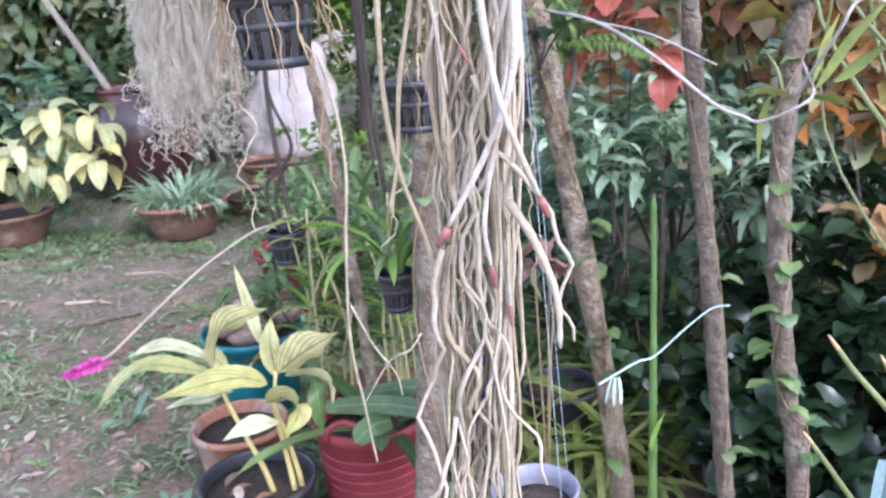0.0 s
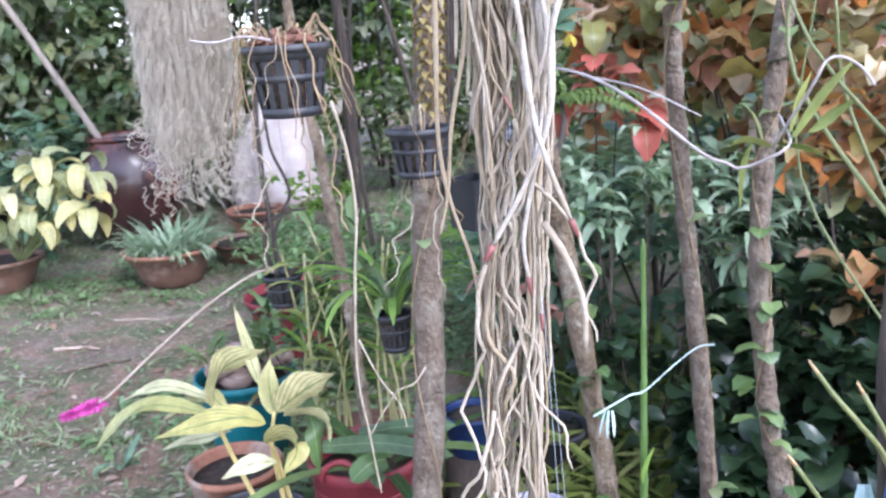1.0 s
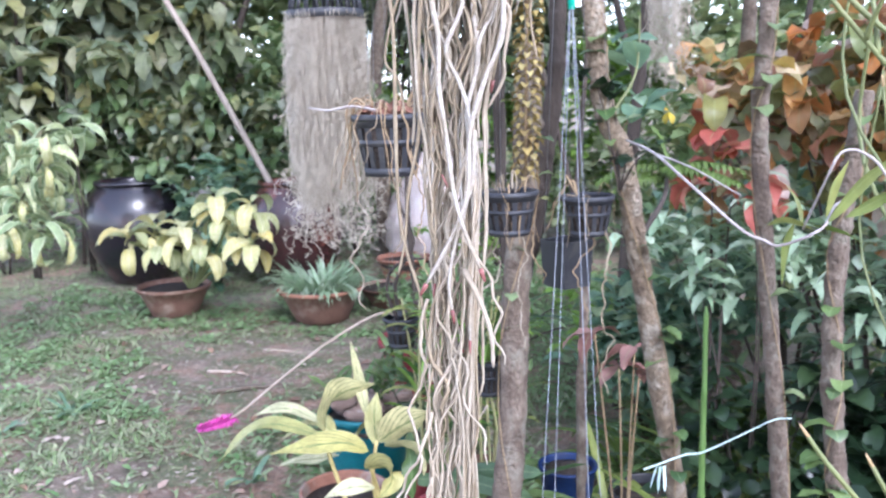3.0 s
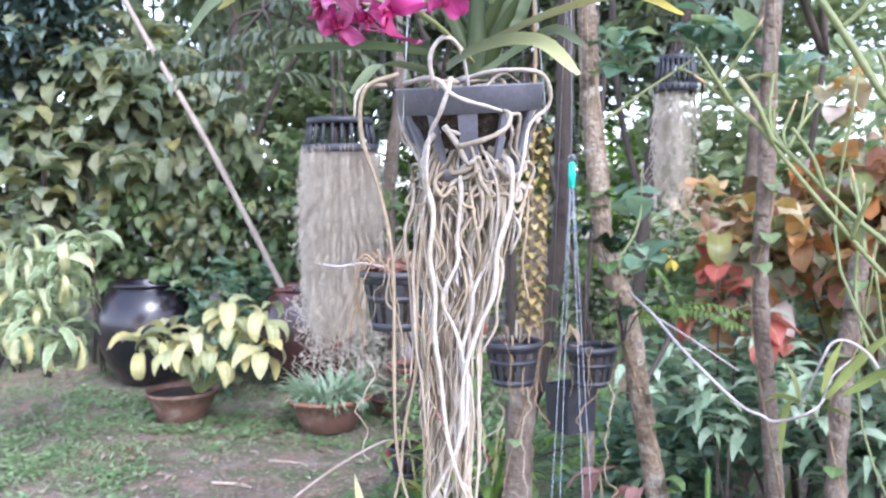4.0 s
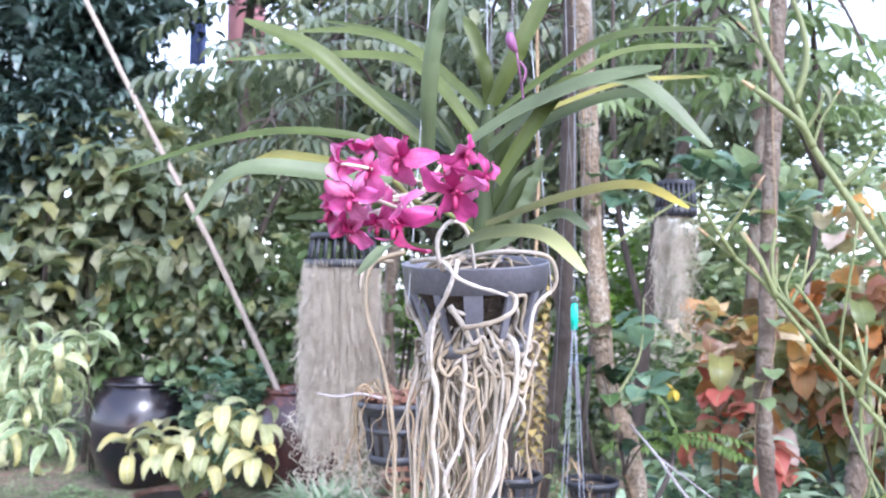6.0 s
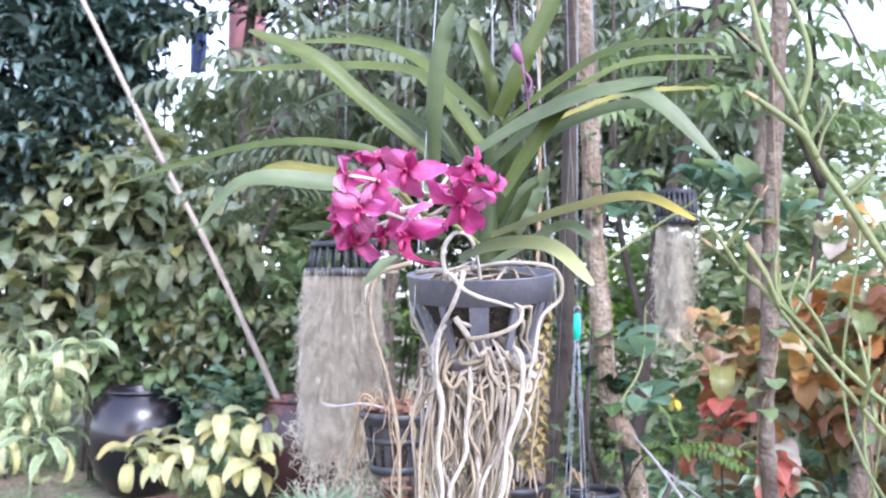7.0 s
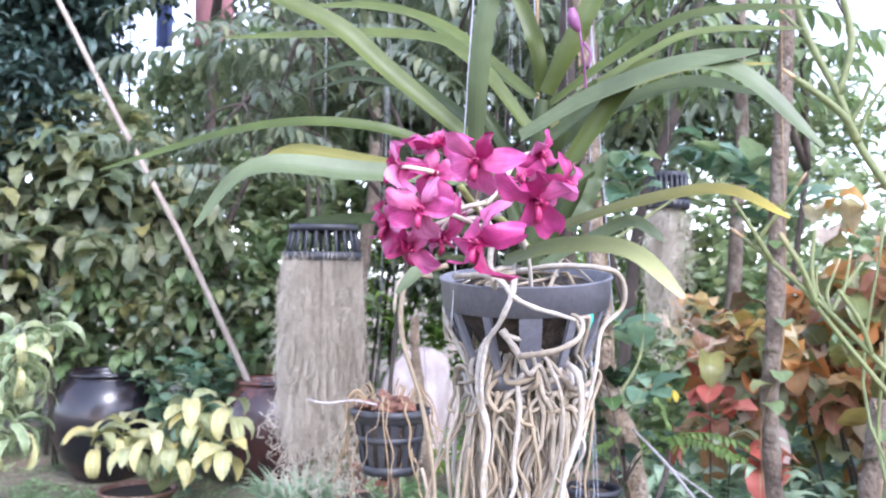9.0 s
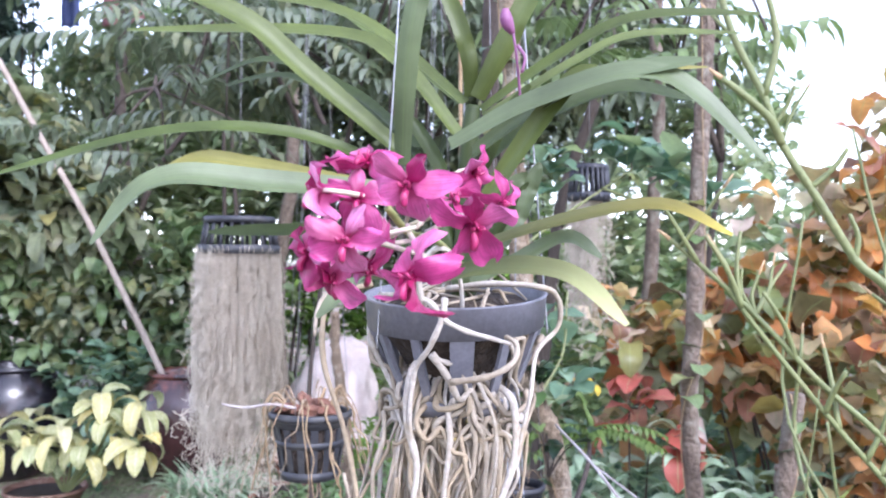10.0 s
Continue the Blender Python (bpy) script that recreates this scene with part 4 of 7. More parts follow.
# ---- net baskets ----
def net_basket(name, label, c, r, h, material, anchor_z, taper=0.72, slots=16, group="hanging net baskets", hang=True, swing=(0, 0)):
    """A black net pot: rim, slotted wall with real openings, floor, three wires to one hook."""
    ob = thing(name, label, "hanging pot", (c[0], c[1], c[2] - h), group)
    c = Vector(c)
    b = Buf()
    lathe(b, [(r * 0.94, -0.004), (r * 1.0, -0.012), (r * 1.05, -0.010), (r * 1.06, 0.0), (r * 0.97, 0.002), (r * 0.94, -0.004)], tuple(c), 36)
    part("rim", b, material, ob)
    for s0, s1 in ((0.0, 0.20), (0.40, 0.50), (0.86, 1.0)):
        b = Buf()
        ra, rb = r * (1 - (1 - taper) * s0), r * (1 - (1 - taper) * s1)
        lathe(b, [(ra * 0.95, -h * s0), (ra, -h * s0), (rb, -h * s1), (rb * 0.95, -h * s1), (ra * 0.95, -h * s0)], tuple(c), 36)
        part("band", b, material, ob)
    for k in range(slots):
        b = Buf()
        a, da = 2 * math.pi * k / slots, 0.52 * math.pi / slots
        rows = []
        for s in (0.15, 0.5, 0.90):
            rr = r * (1 - (1 - taper) * s)
            for ang, q in ((a - da, 0.95), (a - da, 0.997), (a + da, 0.997), (a + da, 0.95)):
                rows.append(c + Vector((rr * q * math.cos(ang), rr * q * math.sin(ang), -h * s)))
        b.add(rows, [(u * 4 + v, u * 4 + (v + 1) % 4, u * 4 + 4 + (v + 1) % 4, u * 4 + 4 + v) for u in range(2) for v in range(4)] + [(3, 2, 1, 0), (8, 9, 10, 11)])
        part("bar", b, material, ob, smooth=False)
    b = Buf()
    lathe(b, [(0.001, -h + 0.003), (r * taper * 0.98, -h + 0.003), (r * taper * 0.98, -h), (0.001, -h)], tuple(c), 24)
    part("base_disc", b, material, ob)
    b = Buf()
    lathe(b, [(0.001, -h * 0.12), (r * 0.5, -h * 0.10), (r * 0.90, -h * 0.18), (r * taper * 0.9, -h * 0.95), (0.001, -h * 0.95)], tuple(c), 20, wobble=0.1, seed=c.x * 9)
    part("potting_mix", b, M_SOIL, ob, "dark bark and fibre")
    if hang:
        hook = Vector((c.x + swing[0], c.y + swing[1], anchor_z - 0.55 if anchor_z - c.z > 0.9 else (anchor_z + c.z) / 2))
        for k in range(3):
            a = 2 * math.pi * (k + 0.2) / 3
            b = Buf()
            tube(b, [c + Vector((r * math.cos(a), r * math.sin(a), -0.006)), hook, Vector((hook.x, hook.y, anchor_z))], 0.0006, 4)
            part("hanger_wire", b, M_WIRE, ob)
    return ob


def dry_roots(ob, c, r, n, seed, length=0.16):
    random.seed(seed)
    for k in range(n):
        a = rnd(0, 2 * math.pi)
        p = Vector(c) + Vector((r * 0.5 * math.cos(a), r * 0.5 * math.sin(a), 0.0))
        q = Vector(c) + Vector((r * rnd(0.9, 1.3) * math.cos(a), r * rnd(0.9, 1.3) * math.sin(a), rnd(0.0, 0.03)))
        e = q + Vector((rnd(-0.03, 0.03) + 0.02 * math.cos(a), rnd(-0.03, 0.03), -length * rnd(0.5, 1.2)))
        b = Buf()
        thick = rnd(0.0007, 0.0017) if k % 4 else rnd(0.0022, 0.0030)
        mids = [q.lerp(e, f) + Vector((rnd(-0.007, 0.007), rnd(-0.006, 0.006), rnd(-0.006, 0.006))) for f in (0.25, 0.5, 0.75)]
        tube(b, spline([p, p.lerp(q, 0.6) + Vector((rnd(-.01, .01), rnd(-.01, .01), rnd(0.0, 0.03))), q] + mids + [e], 5), lambda s: thick * (1 - 0.5 * s), 5)
        part("dry_root", b, random.choice((M_TWIG, M_TWIG, M_TWIG, M_ROOT_TAN)), ob)


C1 = (-0.366, 1.40, 1.594)
basket_one = nb = net_basket("hanging_basket", "small black net basket with reddish bark and dry orchid roots", C1, 0.071, 0.118, M_BLACK, 3.12)
dry_roots(nb, C1, 0.066, 26, 3, 0.15)
b = Buf()
tube(b, spline([(-0.37, 1.37, 1.60), (-0.42, 1.35, 1.612), (-0.47, 1.345, 1.606), (-0.51, 1.34, 1.612)], 5), lambda s: 0.003 - 0.0015 * s, 6)
part("dry_stem", b, M_GREYVINE, nb, "grey dry stem")
for k in range(16):
    b = Buf()
    p = Vector(C1) + Vector((rnd(-0.045, 0.045), rnd(-0.045, 0.045), rnd(0.0, 0.022)))
    lathe(b, [(0.001, 0.008), (0.016, 0.006), (0.019, -0.005), (0.001, -0.008)], (0, 0, 0), 6, squash=(rnd(0.9, 1.5), rnd(0.5, 0.9)), wobble=0.8, seed=k)
    chip = Matrix.Translation(p) @ Matrix.Rotation(rnd(0, 3.1), 4, "Z") @ Matrix.Rotation(rnd(-0.8, 0.8), 4, "X")
    b.v = [tuple(chip @ Vector(v)) for v in b.v]
    part("bark_chunk", b, M_CORK, nb, smooth=False)

for k, pts in enumerate((
        ((-0.287, 1.330, 1.502), (-0.270, 1.330, 1.424), (-0.263, 1.330, 1.317), (-0.276, 1.330, 1.197), (-0.287, 1.330, 1.029), (-0.276, 1.330, 0.908), (-0.265, 1.330, 0.794)),
        ((-0.164, 1.300, 1.046), (-0.185, 1.300, 1.017), (-0.220, 1.300, 0.999), (-0.270, 1.300, 0.923)),
        ((-0.278, 1.320, 1.094), (-0.248, 1.320, 1.022), (-0.215, 1.320, 0.968), (-0.207, 1.320, 0.926)))):
    b = Buf()
    tube(b, spline(pts, 7), lambda t: (0.0030 if k == 0 else 0.0018) * (1 - 0.4 * t) * (1 + 0.15 * math.sin(t * 40)), 6)
    part("long_root", b, M_ROOT, basket_one, "long pale hanging root")

C2 = (-0.172, 1.63, 1.417)
basket_two = nb = net_basket("hanging_basket", "black net basket with dry yellow-brown orchid stems", C2, 0.063, 0.096, M_BLACK, 3.12)
dry_roots(nb, C2, 0.052, 9, 8, 0.12)
C3 = (-0.008, 1.72, 1.396)
basket_three = nb = net_basket("hanging_basket", "black net basket hanging by a tree trunk", C3, 0.058, 0.090, M_BLACK, 3.12)
dry_roots(nb, C3, 0.05, 6, 9, 0.10)
C4 = (-0.30, 2.0, 0.914)
nb = net_basket("hanging_basket", "black net basket with narrow arching orchid leaves", C4, 0.046, 0.098, M_BLACK, 3.12)
random.seed(31)
for k in range(26):
    a = rnd(0, 6.283)
    bb = Buf()
    p = Vector(C4) + Vector((0.02 * math.cos(a), 0.02 * math.sin(a), 0))
    arc_leaf(bb, p, (math.cos(a) * 0.6, math.sin(a) * 0.6, 1.3), rnd(0.16, 0.32), 0.018, 0.25, rnd(1.2, 2.3), 0.4, 0, 9)
    part("leaf", bb, M_LIME if k % 3 == 0 else M_STRAP, nb)
C5 = (-0.728, 2.6, 0.866)
nb = net_basket("hanging_basket", "small black net pot with two curved bare stems", C5, 0.062, 0.105, M_BLACK, 3.12, slots=16)
for pts in (((-0.735, 2.6, 0.85), (-0.753, 2.6, 0.885), (-0.775, 2.6, 0.956), (-0.759, 2.6, 1.027), (-0.70, 2.6, 1.069), (-0.628, 2.6, 1.076)),
            ((-0.73, 2.6, 0.85), (-0.744, 2.6, 0.972), (-0.71, 2.6, 1.06), (-0.673, 2.6, 1.137), (-0.717, 2.6, 1.27), (-0.726, 2.6, 1.388)),
            ((-0.71, 2.58, 0.86), (-0.64, 2.57, 0.905), (-0.52, 2.57, 0.895))):
    bb = Buf()
    tube(bb, spline(pts, 6), lambda t: 0.0075 - 0.003 * t, 7)
    part("bare_stem", bb, M_BARK_DARK, nb, "curved bare brown stem")
bb = Buf()
lathe(bb, [(0.001, 0.03), (0.014, 0.03), (0.018, 0.0), (0.001, 0.0)], (C5[0] + 0.01, C5[1] - 0.02, C5[2]), 10)
part("plug", bb, M_BLACK, nb)
# black box behind the trunk
b = Buf()
lathe(b, [(0.02, 0.0), (0.058, 0.0), (0.062, 0.06), (0.066, 0.118), (0.060, 0.118), (0.056, 0.01), (0.02, 0.01)], (-0.075, 1.90, 1.148), 4)
ob = thing("hanging_pot", "square black plastic pot hanging behind the cords", "hanging pot", (-0.075, 1.9, 1.148))
part("body", b, M_BLACK, ob, smooth=False)
for k in range(2):
    b = Buf()
    tube(b, [(-0.075 + (k - 0.5) * 0.11, 1.90, 1.26), (-0.075, 1.85, 2.2), (-0.075, 1.62, 3.12)], 0.0009, 4)
    part("hanger_wire", b, M_WIRE, ob)


# ---- grey pot on three cords with a green tag ----
gp = thing("hanging_pot", "violet-grey plastic pot hung on long white cords with green tag", "hanging pot", (0.006, 1.165, 0.715))
GP = (0.006, 1.165, 0.840)
b = Buf()
lathe(b, [(0.001, -0.125), (0.048, -0.125), (0.062, -0.02), (0.066, -0.014), (0.0685, 0.0), (0.066, 0.003), (0.062, 0.0), (0.058, -0.02), (0.045, -0.118), (0.001, -0.118)], GP, 40)
part("pot_body", b, M_GREYPOT, gp)
b = Buf()
lathe(b, [(0.001, -0.022), (0.03, -0.025), (0.0585, -0.03), (0.05, -0.06), (0.001, -0.06)], GP, 24, wobble=0.1)
part("soil", b, M_SOIL, gp)
KNOT = Vector((0.012, 1.165, 1.80))
for k in range(4):
    a = 2 * math.pi * (k + 0.4) / 4
    b = Buf()
    e = Vector(GP) + Vector((0.064 * math.cos(a), 0.064 * math.sin(a), 0))
    tube(b, [e + Vector((0, 0, -0.01)), e, e.lerp(KNOT, 0.75), KNOT], 0.0006, 5)
    part("cord", b, M_STRING, gp, "thin white cord")
b = Buf()
tube(b, [KNOT, (0.012, 1.165, 2.4), (0.012, 1.165, 3.12)], 0.0009, 5)
part("cord", b, M_STRING, gp)
b = Buf()
lathe(b, [(0.0015, -0.022), (0.0055, -0.022), (0.006, 0.0), (0.0055, 0.02), (0.0015, 0.022)], (0.012, 1.165, 1.775), 10, squash=(1, 0.5))
part("tag", b, M_TAG, gp, "bright green plastic tag")
b = Buf()
lathe(b, [(0.004, -0.002), (0.0065, 0.0), (0.004, 0.002), (0.004, -0.002)], (0.012, 1.165, 1.803), 14)
b.v = [(x, 1.165 + (z - 1.803), 1.803 + (y - 1.165)) for x, y, z in b.v]
part("ring", b, M_WIRE, gp)
for k, (dx, ln) in enumerate(((-0.03, 0.07), (0.02, 0.05))):
    b = Buf()
    arc_leaf(b, (GP[0] + dx, GP[1] - 0.02, GP[2] - 0.022), (1 - k * 2, -0.3, 0.1), ln, 0.03, 0.1, 0.3)
    part("fallen_leaf", b, M_DEADLEAF, gp)


# ---- dry knobbly spike by the stout trunk ----
col = thing("dry_seed_spike", "hanging column of knobbly yellow-brown seed scales", "seed spike", (-0.145, 1.72, 1.42))
b = Buf()
tube(b, [(-0.148, 1.72, 1.44), (-0.142, 1.72, 1.7), (-0.13, 1.72, 2.05), (-0.13, 1.70, 2.3), (-0.13, 1.64, 3.12)], 0.004, 6)
part("stalk", b, M_TWIG, col)
random.seed(9)
for k in range(150):
    z = 1.43 + 0.46 * k / 150
    a = k * 2.4
    r = 0.026 + 0.010 * math.sin(k * 0.9)
    b = Buf()
    arc_leaf(b, (-0.148 + (z - 1.43) * 0.04 + r * 0.4 * math.cos(a), 1.72 + r * 0.4 * math.sin(a), z), (math.cos(a), math.sin(a), 0.2), rnd(0.022, 0.034), rnd(0.016, 0.024), 0.4, 1.6, 0.5, 1, 4)
    part("scale", b, M_SCALE, col)


# ---- thin roots trailing from the upper baskets ----
random.seed(23)
for k in range(9):
    c = (C1, C2, C2, C3)[k % 4]
    owner = (basket_one, basket_two, basket_two, basket_three)[k % 4]
    a = rnd(0, 6.28)
    st = Vector(c) + Vector((0.04 * math.cos(a), 0.04 * math.sin(a), rnd(-0.09, -0.02)))
    en = st + Vector((rnd(-0.07, 0.07), rnd(-0.05, 0.05), -rnd(0.12, 0.40)))
    b = Buf()
    tube(b, wander(st, en, rnd(0.010, 0.022), 30, 500 + k * 2.3), lambda t: 0.0021 * (1 - 0.4 * t), 5)
    part("trailing_root", b, random.choice((M_ROOT, M_ROOT_TAN, M_TWIG)), owner)


# ---- trunks and poles ----
def trunk(name, label, pts, r0, r1, material, category="tree", vine=0, seed=0, knots=4, limbs=()):
    random.seed(seed)
    ob = thing(name, label, category, pts[0])
    b = Buf()
    path = spline(pts, 26)
    n = len(path)
    path = [p + Vector((noise.noise((p.z * 2.1, seed, 1)), noise.noise((p.z * 2.1, seed, 5)), 0)) * r0 * 0.35 for p in path]
    tube(b, path, lambda s: (r0 + (r1 - r0) * s) * (1 + 0.10 * noise.noise((s * 16, seed, 2)) + 0.05 * noise.noise((s * 60, seed, 8))), 14)
    for v in range(len(b.v)):
        p = Vector(b.v[v])
        q = noise.noise(p * 28 + Vector((seed, 0, 0))) * 0.004 + noise.noise(p * 70) * 0.002
        c = path[min(n - 1, v // 14)]
        d = (p - c)
        q += 0.0022 * max(0.0, math.sin(p.z * 58 + seed * 2 + 0.6 * math.sin(p.z * 9))) ** 6
        b.v[v] = tuple(p + d.normalized() * q if d.length > 1e-5 else p)
    tr = part("trunk", b, material, ob)
    for k in range(knots):
        i = random.randrange(4, n - 4)
        a = rnd(0, 6.28)
        rr = r0 + (r1 - r0) * i / n
        c = path[i] + Vector((math.cos(a), math.sin(a), 0)) * rr * 0.8
        kb = Buf()
        lathe(kb, [(0.001, rr * 0.5), (rr * 0.35, rr * 0.3), (rr * 0.45, 0), (rr * 0.3, -rr * 0.4), (0.001, -rr * 0.5)], tuple(c), 10, wobble=0.3, seed=k)
        part("knot", kb, material, tr)
    for pl, rl in limbs:
        lb = Buf()
        tube(lb, spline(pl, 6), lambda s: rl * (1 - 0.6 * s), 8)
        part("limb", lb, material, ob)
    if vine:
        cb = Buf()
        lb = Buf()
        vp = []
        for i in range(0, n):
            a = i * 0.10 + seed
            rr = (r0 + (r1 - r0) * i / n) * 1.1
            vp.append(path[i] + Vector((math.cos(a) * rr, -abs(math.sin(a)) * rr, 0)))
        tube(cb, vp, 0.0015, 5)
        for k in range(vine):
            p = random.choice(vp[2:])
            a = rnd(0, 6.28)
            arc_leaf(lb, p, (math.cos(a), math.sin(a) - 0.5, 0.2), rnd(0.035, 0.075), rnd(0.03, 0.05), 0.3, rnd(0.6, 1.4), 0.2, 1, 5, 0.2)
        part("creeper_stem", cb, M_TWIG, ob)
        part("creeper_leaves", lb, M_STRAP if seed % 2 else M_SHRUB, ob, "small rounded creeper leaves", kind="stuff")
    return ob


trunk("tree", "leaning pale patchy bark trunk with creeper leaves", [(0.27, 2.05, -0.02), (0.225, 1.98, 0.40), (0.145, 1.88, 0.95), (0.07, 1.80, 1.45), (0.015, 1.78, 1.62), (-0.02, 1.80, 2.1), (-0.05, 1.85, 2.8), (-0.08, 1.9, 3.3)], 0.028, 0.020, M_BARK_PALE, vine=46, seed=1, knots=7)
trunk("tree", "straight grey-brown trunk with a frayed tie", [(0.50, 1.88, -0.02), (0.46, 1.86, 0.42), (0.41, 1.85, 1.0), (0.365, 1.83, 1.5), (0.37, 1.82, 1.75), (0.40, 1.82, 2.4), (0.43, 1.83, 3.2)], 0.0215, 0.0165, M_BARK, vine=22, seed=2, knots=5)
trunk("tree", "rough grey-brown trunk wrapped in thin rootlets", [(0.591, 1.660, -0.020), (0.561, 1.660, 0.567), (0.538, 1.660, 0.702), (0.514, 1.660, 0.906), (0.501, 1.660, 1.099), (0.507, 1.660, 1.302), (0.524, 1.660, 1.450), (0.542, 1.660, 1.611)], 0.0235, 0.018, M_BARK, vine=34, seed=3, knots=6)
trunk("tree", "stout dark trunk standing behind the hanging baskets", [(-0.25, 1.80, -0.02), (-0.235, 1.80, 0.5), (-0.20, 1.80, 0.9), (-0.17, 1.80, 1.3), (-0.157, 1.81, 1.58), (-0.15, 1.82, 1.74)], 0.038, 0.030, M_BARK, seed=4, knots=6, vine=14)
# this trunk's shade comes from its bark colour
trunk("tree", "thin trunk with its shade put into the dark bark", [(-0.307, 1.950, -0.020), (-0.247, 1.950, 0.500), (-0.207, 1.950, 1.042), (-0.161, 1.950, 1.280), (-0.133, 1.950, 1.452), (-0.100, 1.950, 1.676), (-0.096, 1.950, 1.774), (-0.093, 1.950, 2.172), (-0.083, 1.950, 2.425), (-0.063, 1.970, 2.800), (-0.053, 2.000, 3.300)], 0.024, 0.019, M_BARK_DARK, seed=5)
trunk("sapling_pole", "thin leaning grey sapling stem beside the hanging pots", [(-0.43, 2.3, -0.01), (-0.455, 2.3, 0.6), (-0.48, 2.3, 1.0), (-0.53, 2.3, 1.48), (-0.545, 2.3, 1.62), (-0.55, 2.3, 1.72)], 0.018, 0.013, M_BARK_PALE, "sapling", seed=6, knots=3)
trunk("tree", "distant grey trunk among the shrubs", [(0.55, 4.6, -0.02), (0.52, 4.6, 1.2), (0.60, 4.6, 2.2), (0.62, 4.6, 4.2)], 0.045, 0.03, M_BARK, seed=7)
trunk("tree", "distant dark trunk forking among the leaves", [(-0.05, 4.2, -0.02), (0.02, 4.2, 1.4), (0.12, 4.2, 2.2), (0.35, 4.2, 3.0), (0.5, 4.2, 4.2)], 0.035, 0.022, M_BARK_DARK, seed=8, limbs=[([(0.05, 4.2, 1.6), (-0.10, 4.2, 2.3), (-0.12, 4.2, 3.6)], 0.022)])
trunk("tree", "distant slim trunk behind the jars", [(-2.6, 8.4, -0.02), (-2.7, 8.4, 1.5), (-2.55, 8.4, 3.0), (-2.6, 8.4, 5.6)], 0.09, 0.05, M_BARK, seed=9)
trunk("tree", "distant slim trunk in the hedge", [(-4.4, 8.6, -0.02), (-4.3, 8.6, 1.8), (-4.5, 8.6, 3.4), (-4.4, 8.6, 5.6)], 0.08, 0.05, M_BARK_DARK, seed=10, limbs=[([(-4.35, 8.6, 2.2), (-3.9, 8.5, 3.0), (-3.2, 8.4, 3.6)], 0.04)])
trunk("tree", "distant curved trunk under the feathery leaves", [(-1.3, 7.6, -0.02), (-1.25, 7.6, 1.6), (-1.4, 7.6, 2.9), (-1.1, 7.6, 5.6)], 0.05, 0.04, M_BARK_DARK, seed=12, limbs=[([(-1.35, 7.6, 2.4), (-0.8, 7.5, 3.2), (-0.2, 7.4, 3.9)], 0.04), ([(-1.3, 7.6, 2.0), (-1.9, 7.5, 2.9), (-2.3, 7.4, 4.0)], 0.04)])

trunk("stake", "thin weathered brown wooden stake among the strap leaves", [(-0.087, 2.300, -0.020), (-0.073, 2.300, 0.642), (-0.062, 2.300, 1.183), (-0.060, 2.300, 1.283)], 0.016, 0.014, M_BARK, "stake", seed=15, knots=1)

# tie on the trunk
tie = thing("plastic_tie", "frayed pale plastic tie knotted to a green bamboo shoot", "tie", (0.41, 1.80, 0.86))
b = Buf()
tube(b, spline([(0.455, 1.82, 0.858), (0.415, 1.815, 0.855), (0.338, 1.70, 0.862), (0.24, 1.49, 0.90), (0.204, 1.45, 0.909), (0.153, 1.40, 0.907), (0.125, 1.36, 0.912)], 5), 0.0018, 5)
part("strip", b, M_RIBBON, tie)
for k in range(3):
    b = Buf()
    arc_leaf(b, (0.150 + 0.006 * k, 1.39, 0.908), (-0.4 + 0.25 * k, -0.2, -1), rnd(0.03, 0.055), 0.006, 0, 0.2, 0.1, 0, 5)
    part("frayed_end", b, M_RIBBON, tie)
# bamboo shoot with nodes
bam = thing("bamboo_shoot", "upright green bamboo shoot with pale nodes", "bamboo", (0.23, 1.5, 0.0))
zs = [0.0, 0.12, 0.25, 0.37, 0.50, 0.60, 0.70, 0.80, 0.91, 1.02, 1.18]
for i in range(len(zs) - 1):
    b = Buf()
    r = 0.0125 - 0.0008 * i
    lathe(b, [(r * 1.12, 0), (r * 1.15, 0.004), (r * 0.97, 0.010), (r * 0.95, (zs[i + 1] - zs[i]) * 0.5), (r, zs[i + 1] - zs[i] - 0.003), (r * 1.08, zs[i + 1] - zs[i])] + ([(0.002, zs[i + 1] - zs[i] + 0.02)] if i == len(zs) - 2 else []), (0.231 + 0.001 * i, 1.5, zs[i]), 14)
    part("node_segment", b, M_BAMBOO, bam)
    if i in (2, 4, 6):
        s = Buf()
        arc_leaf(s, (0.232, 1.487, zs[i]), (0.2 * (-1) ** i, -0.2, 1), 0.10, 0.022, 0, 0.05, 0.5, 2, 6)
        part("sheath", s, M_LIME, bam, "pale sheath")
# thorn-leaved vine with a grey arching stem
vn = thing("climbing_vine", "bare grey arching vine stem caught on the trunks", "vine", (0.33, 1.2, 1.378))
b = Buf()
tube(b, spline([(0.075, 1.76, 1.515), (0.135, 1.45, 1.509), (0.190, 1.25, 1.476), (0.272, 1.20, 1.404), (0.31, 1.195, 1.385), (0.335, 1.19, 1.378), (0.39, 1.17, 1.408), (0.44, 1.35, 1.42), (0.52, 1.62, 1.40)], 6), lambda s: 0.0028 - 0.0006 * s, 7)
part("main_stem", b, M_GREYVINE, vn)
b = Buf()
tube(b, spline([(0.36, 1.15, 1.41), (0.372, 1.04, 1.50), (0.385, 1.03, 1.532), (0.405, 1.03, 1.537), (0.43, 1.03, 1.522), (0.446, 1.03, 1.50)], 5), 0.0021, 6)
part("side_stem", b, M_GREYVINE, vn)
b = Buf()
tube(b, spline([(0.14, 1.43, 1.507), (0.20, 1.27, 1.495), (0.275, 1.20, 1.455)], 5), lambda s: 0.0021 - 0.0010 * s, 6)
part("side_stem", b, M_GREYVINE, vn)
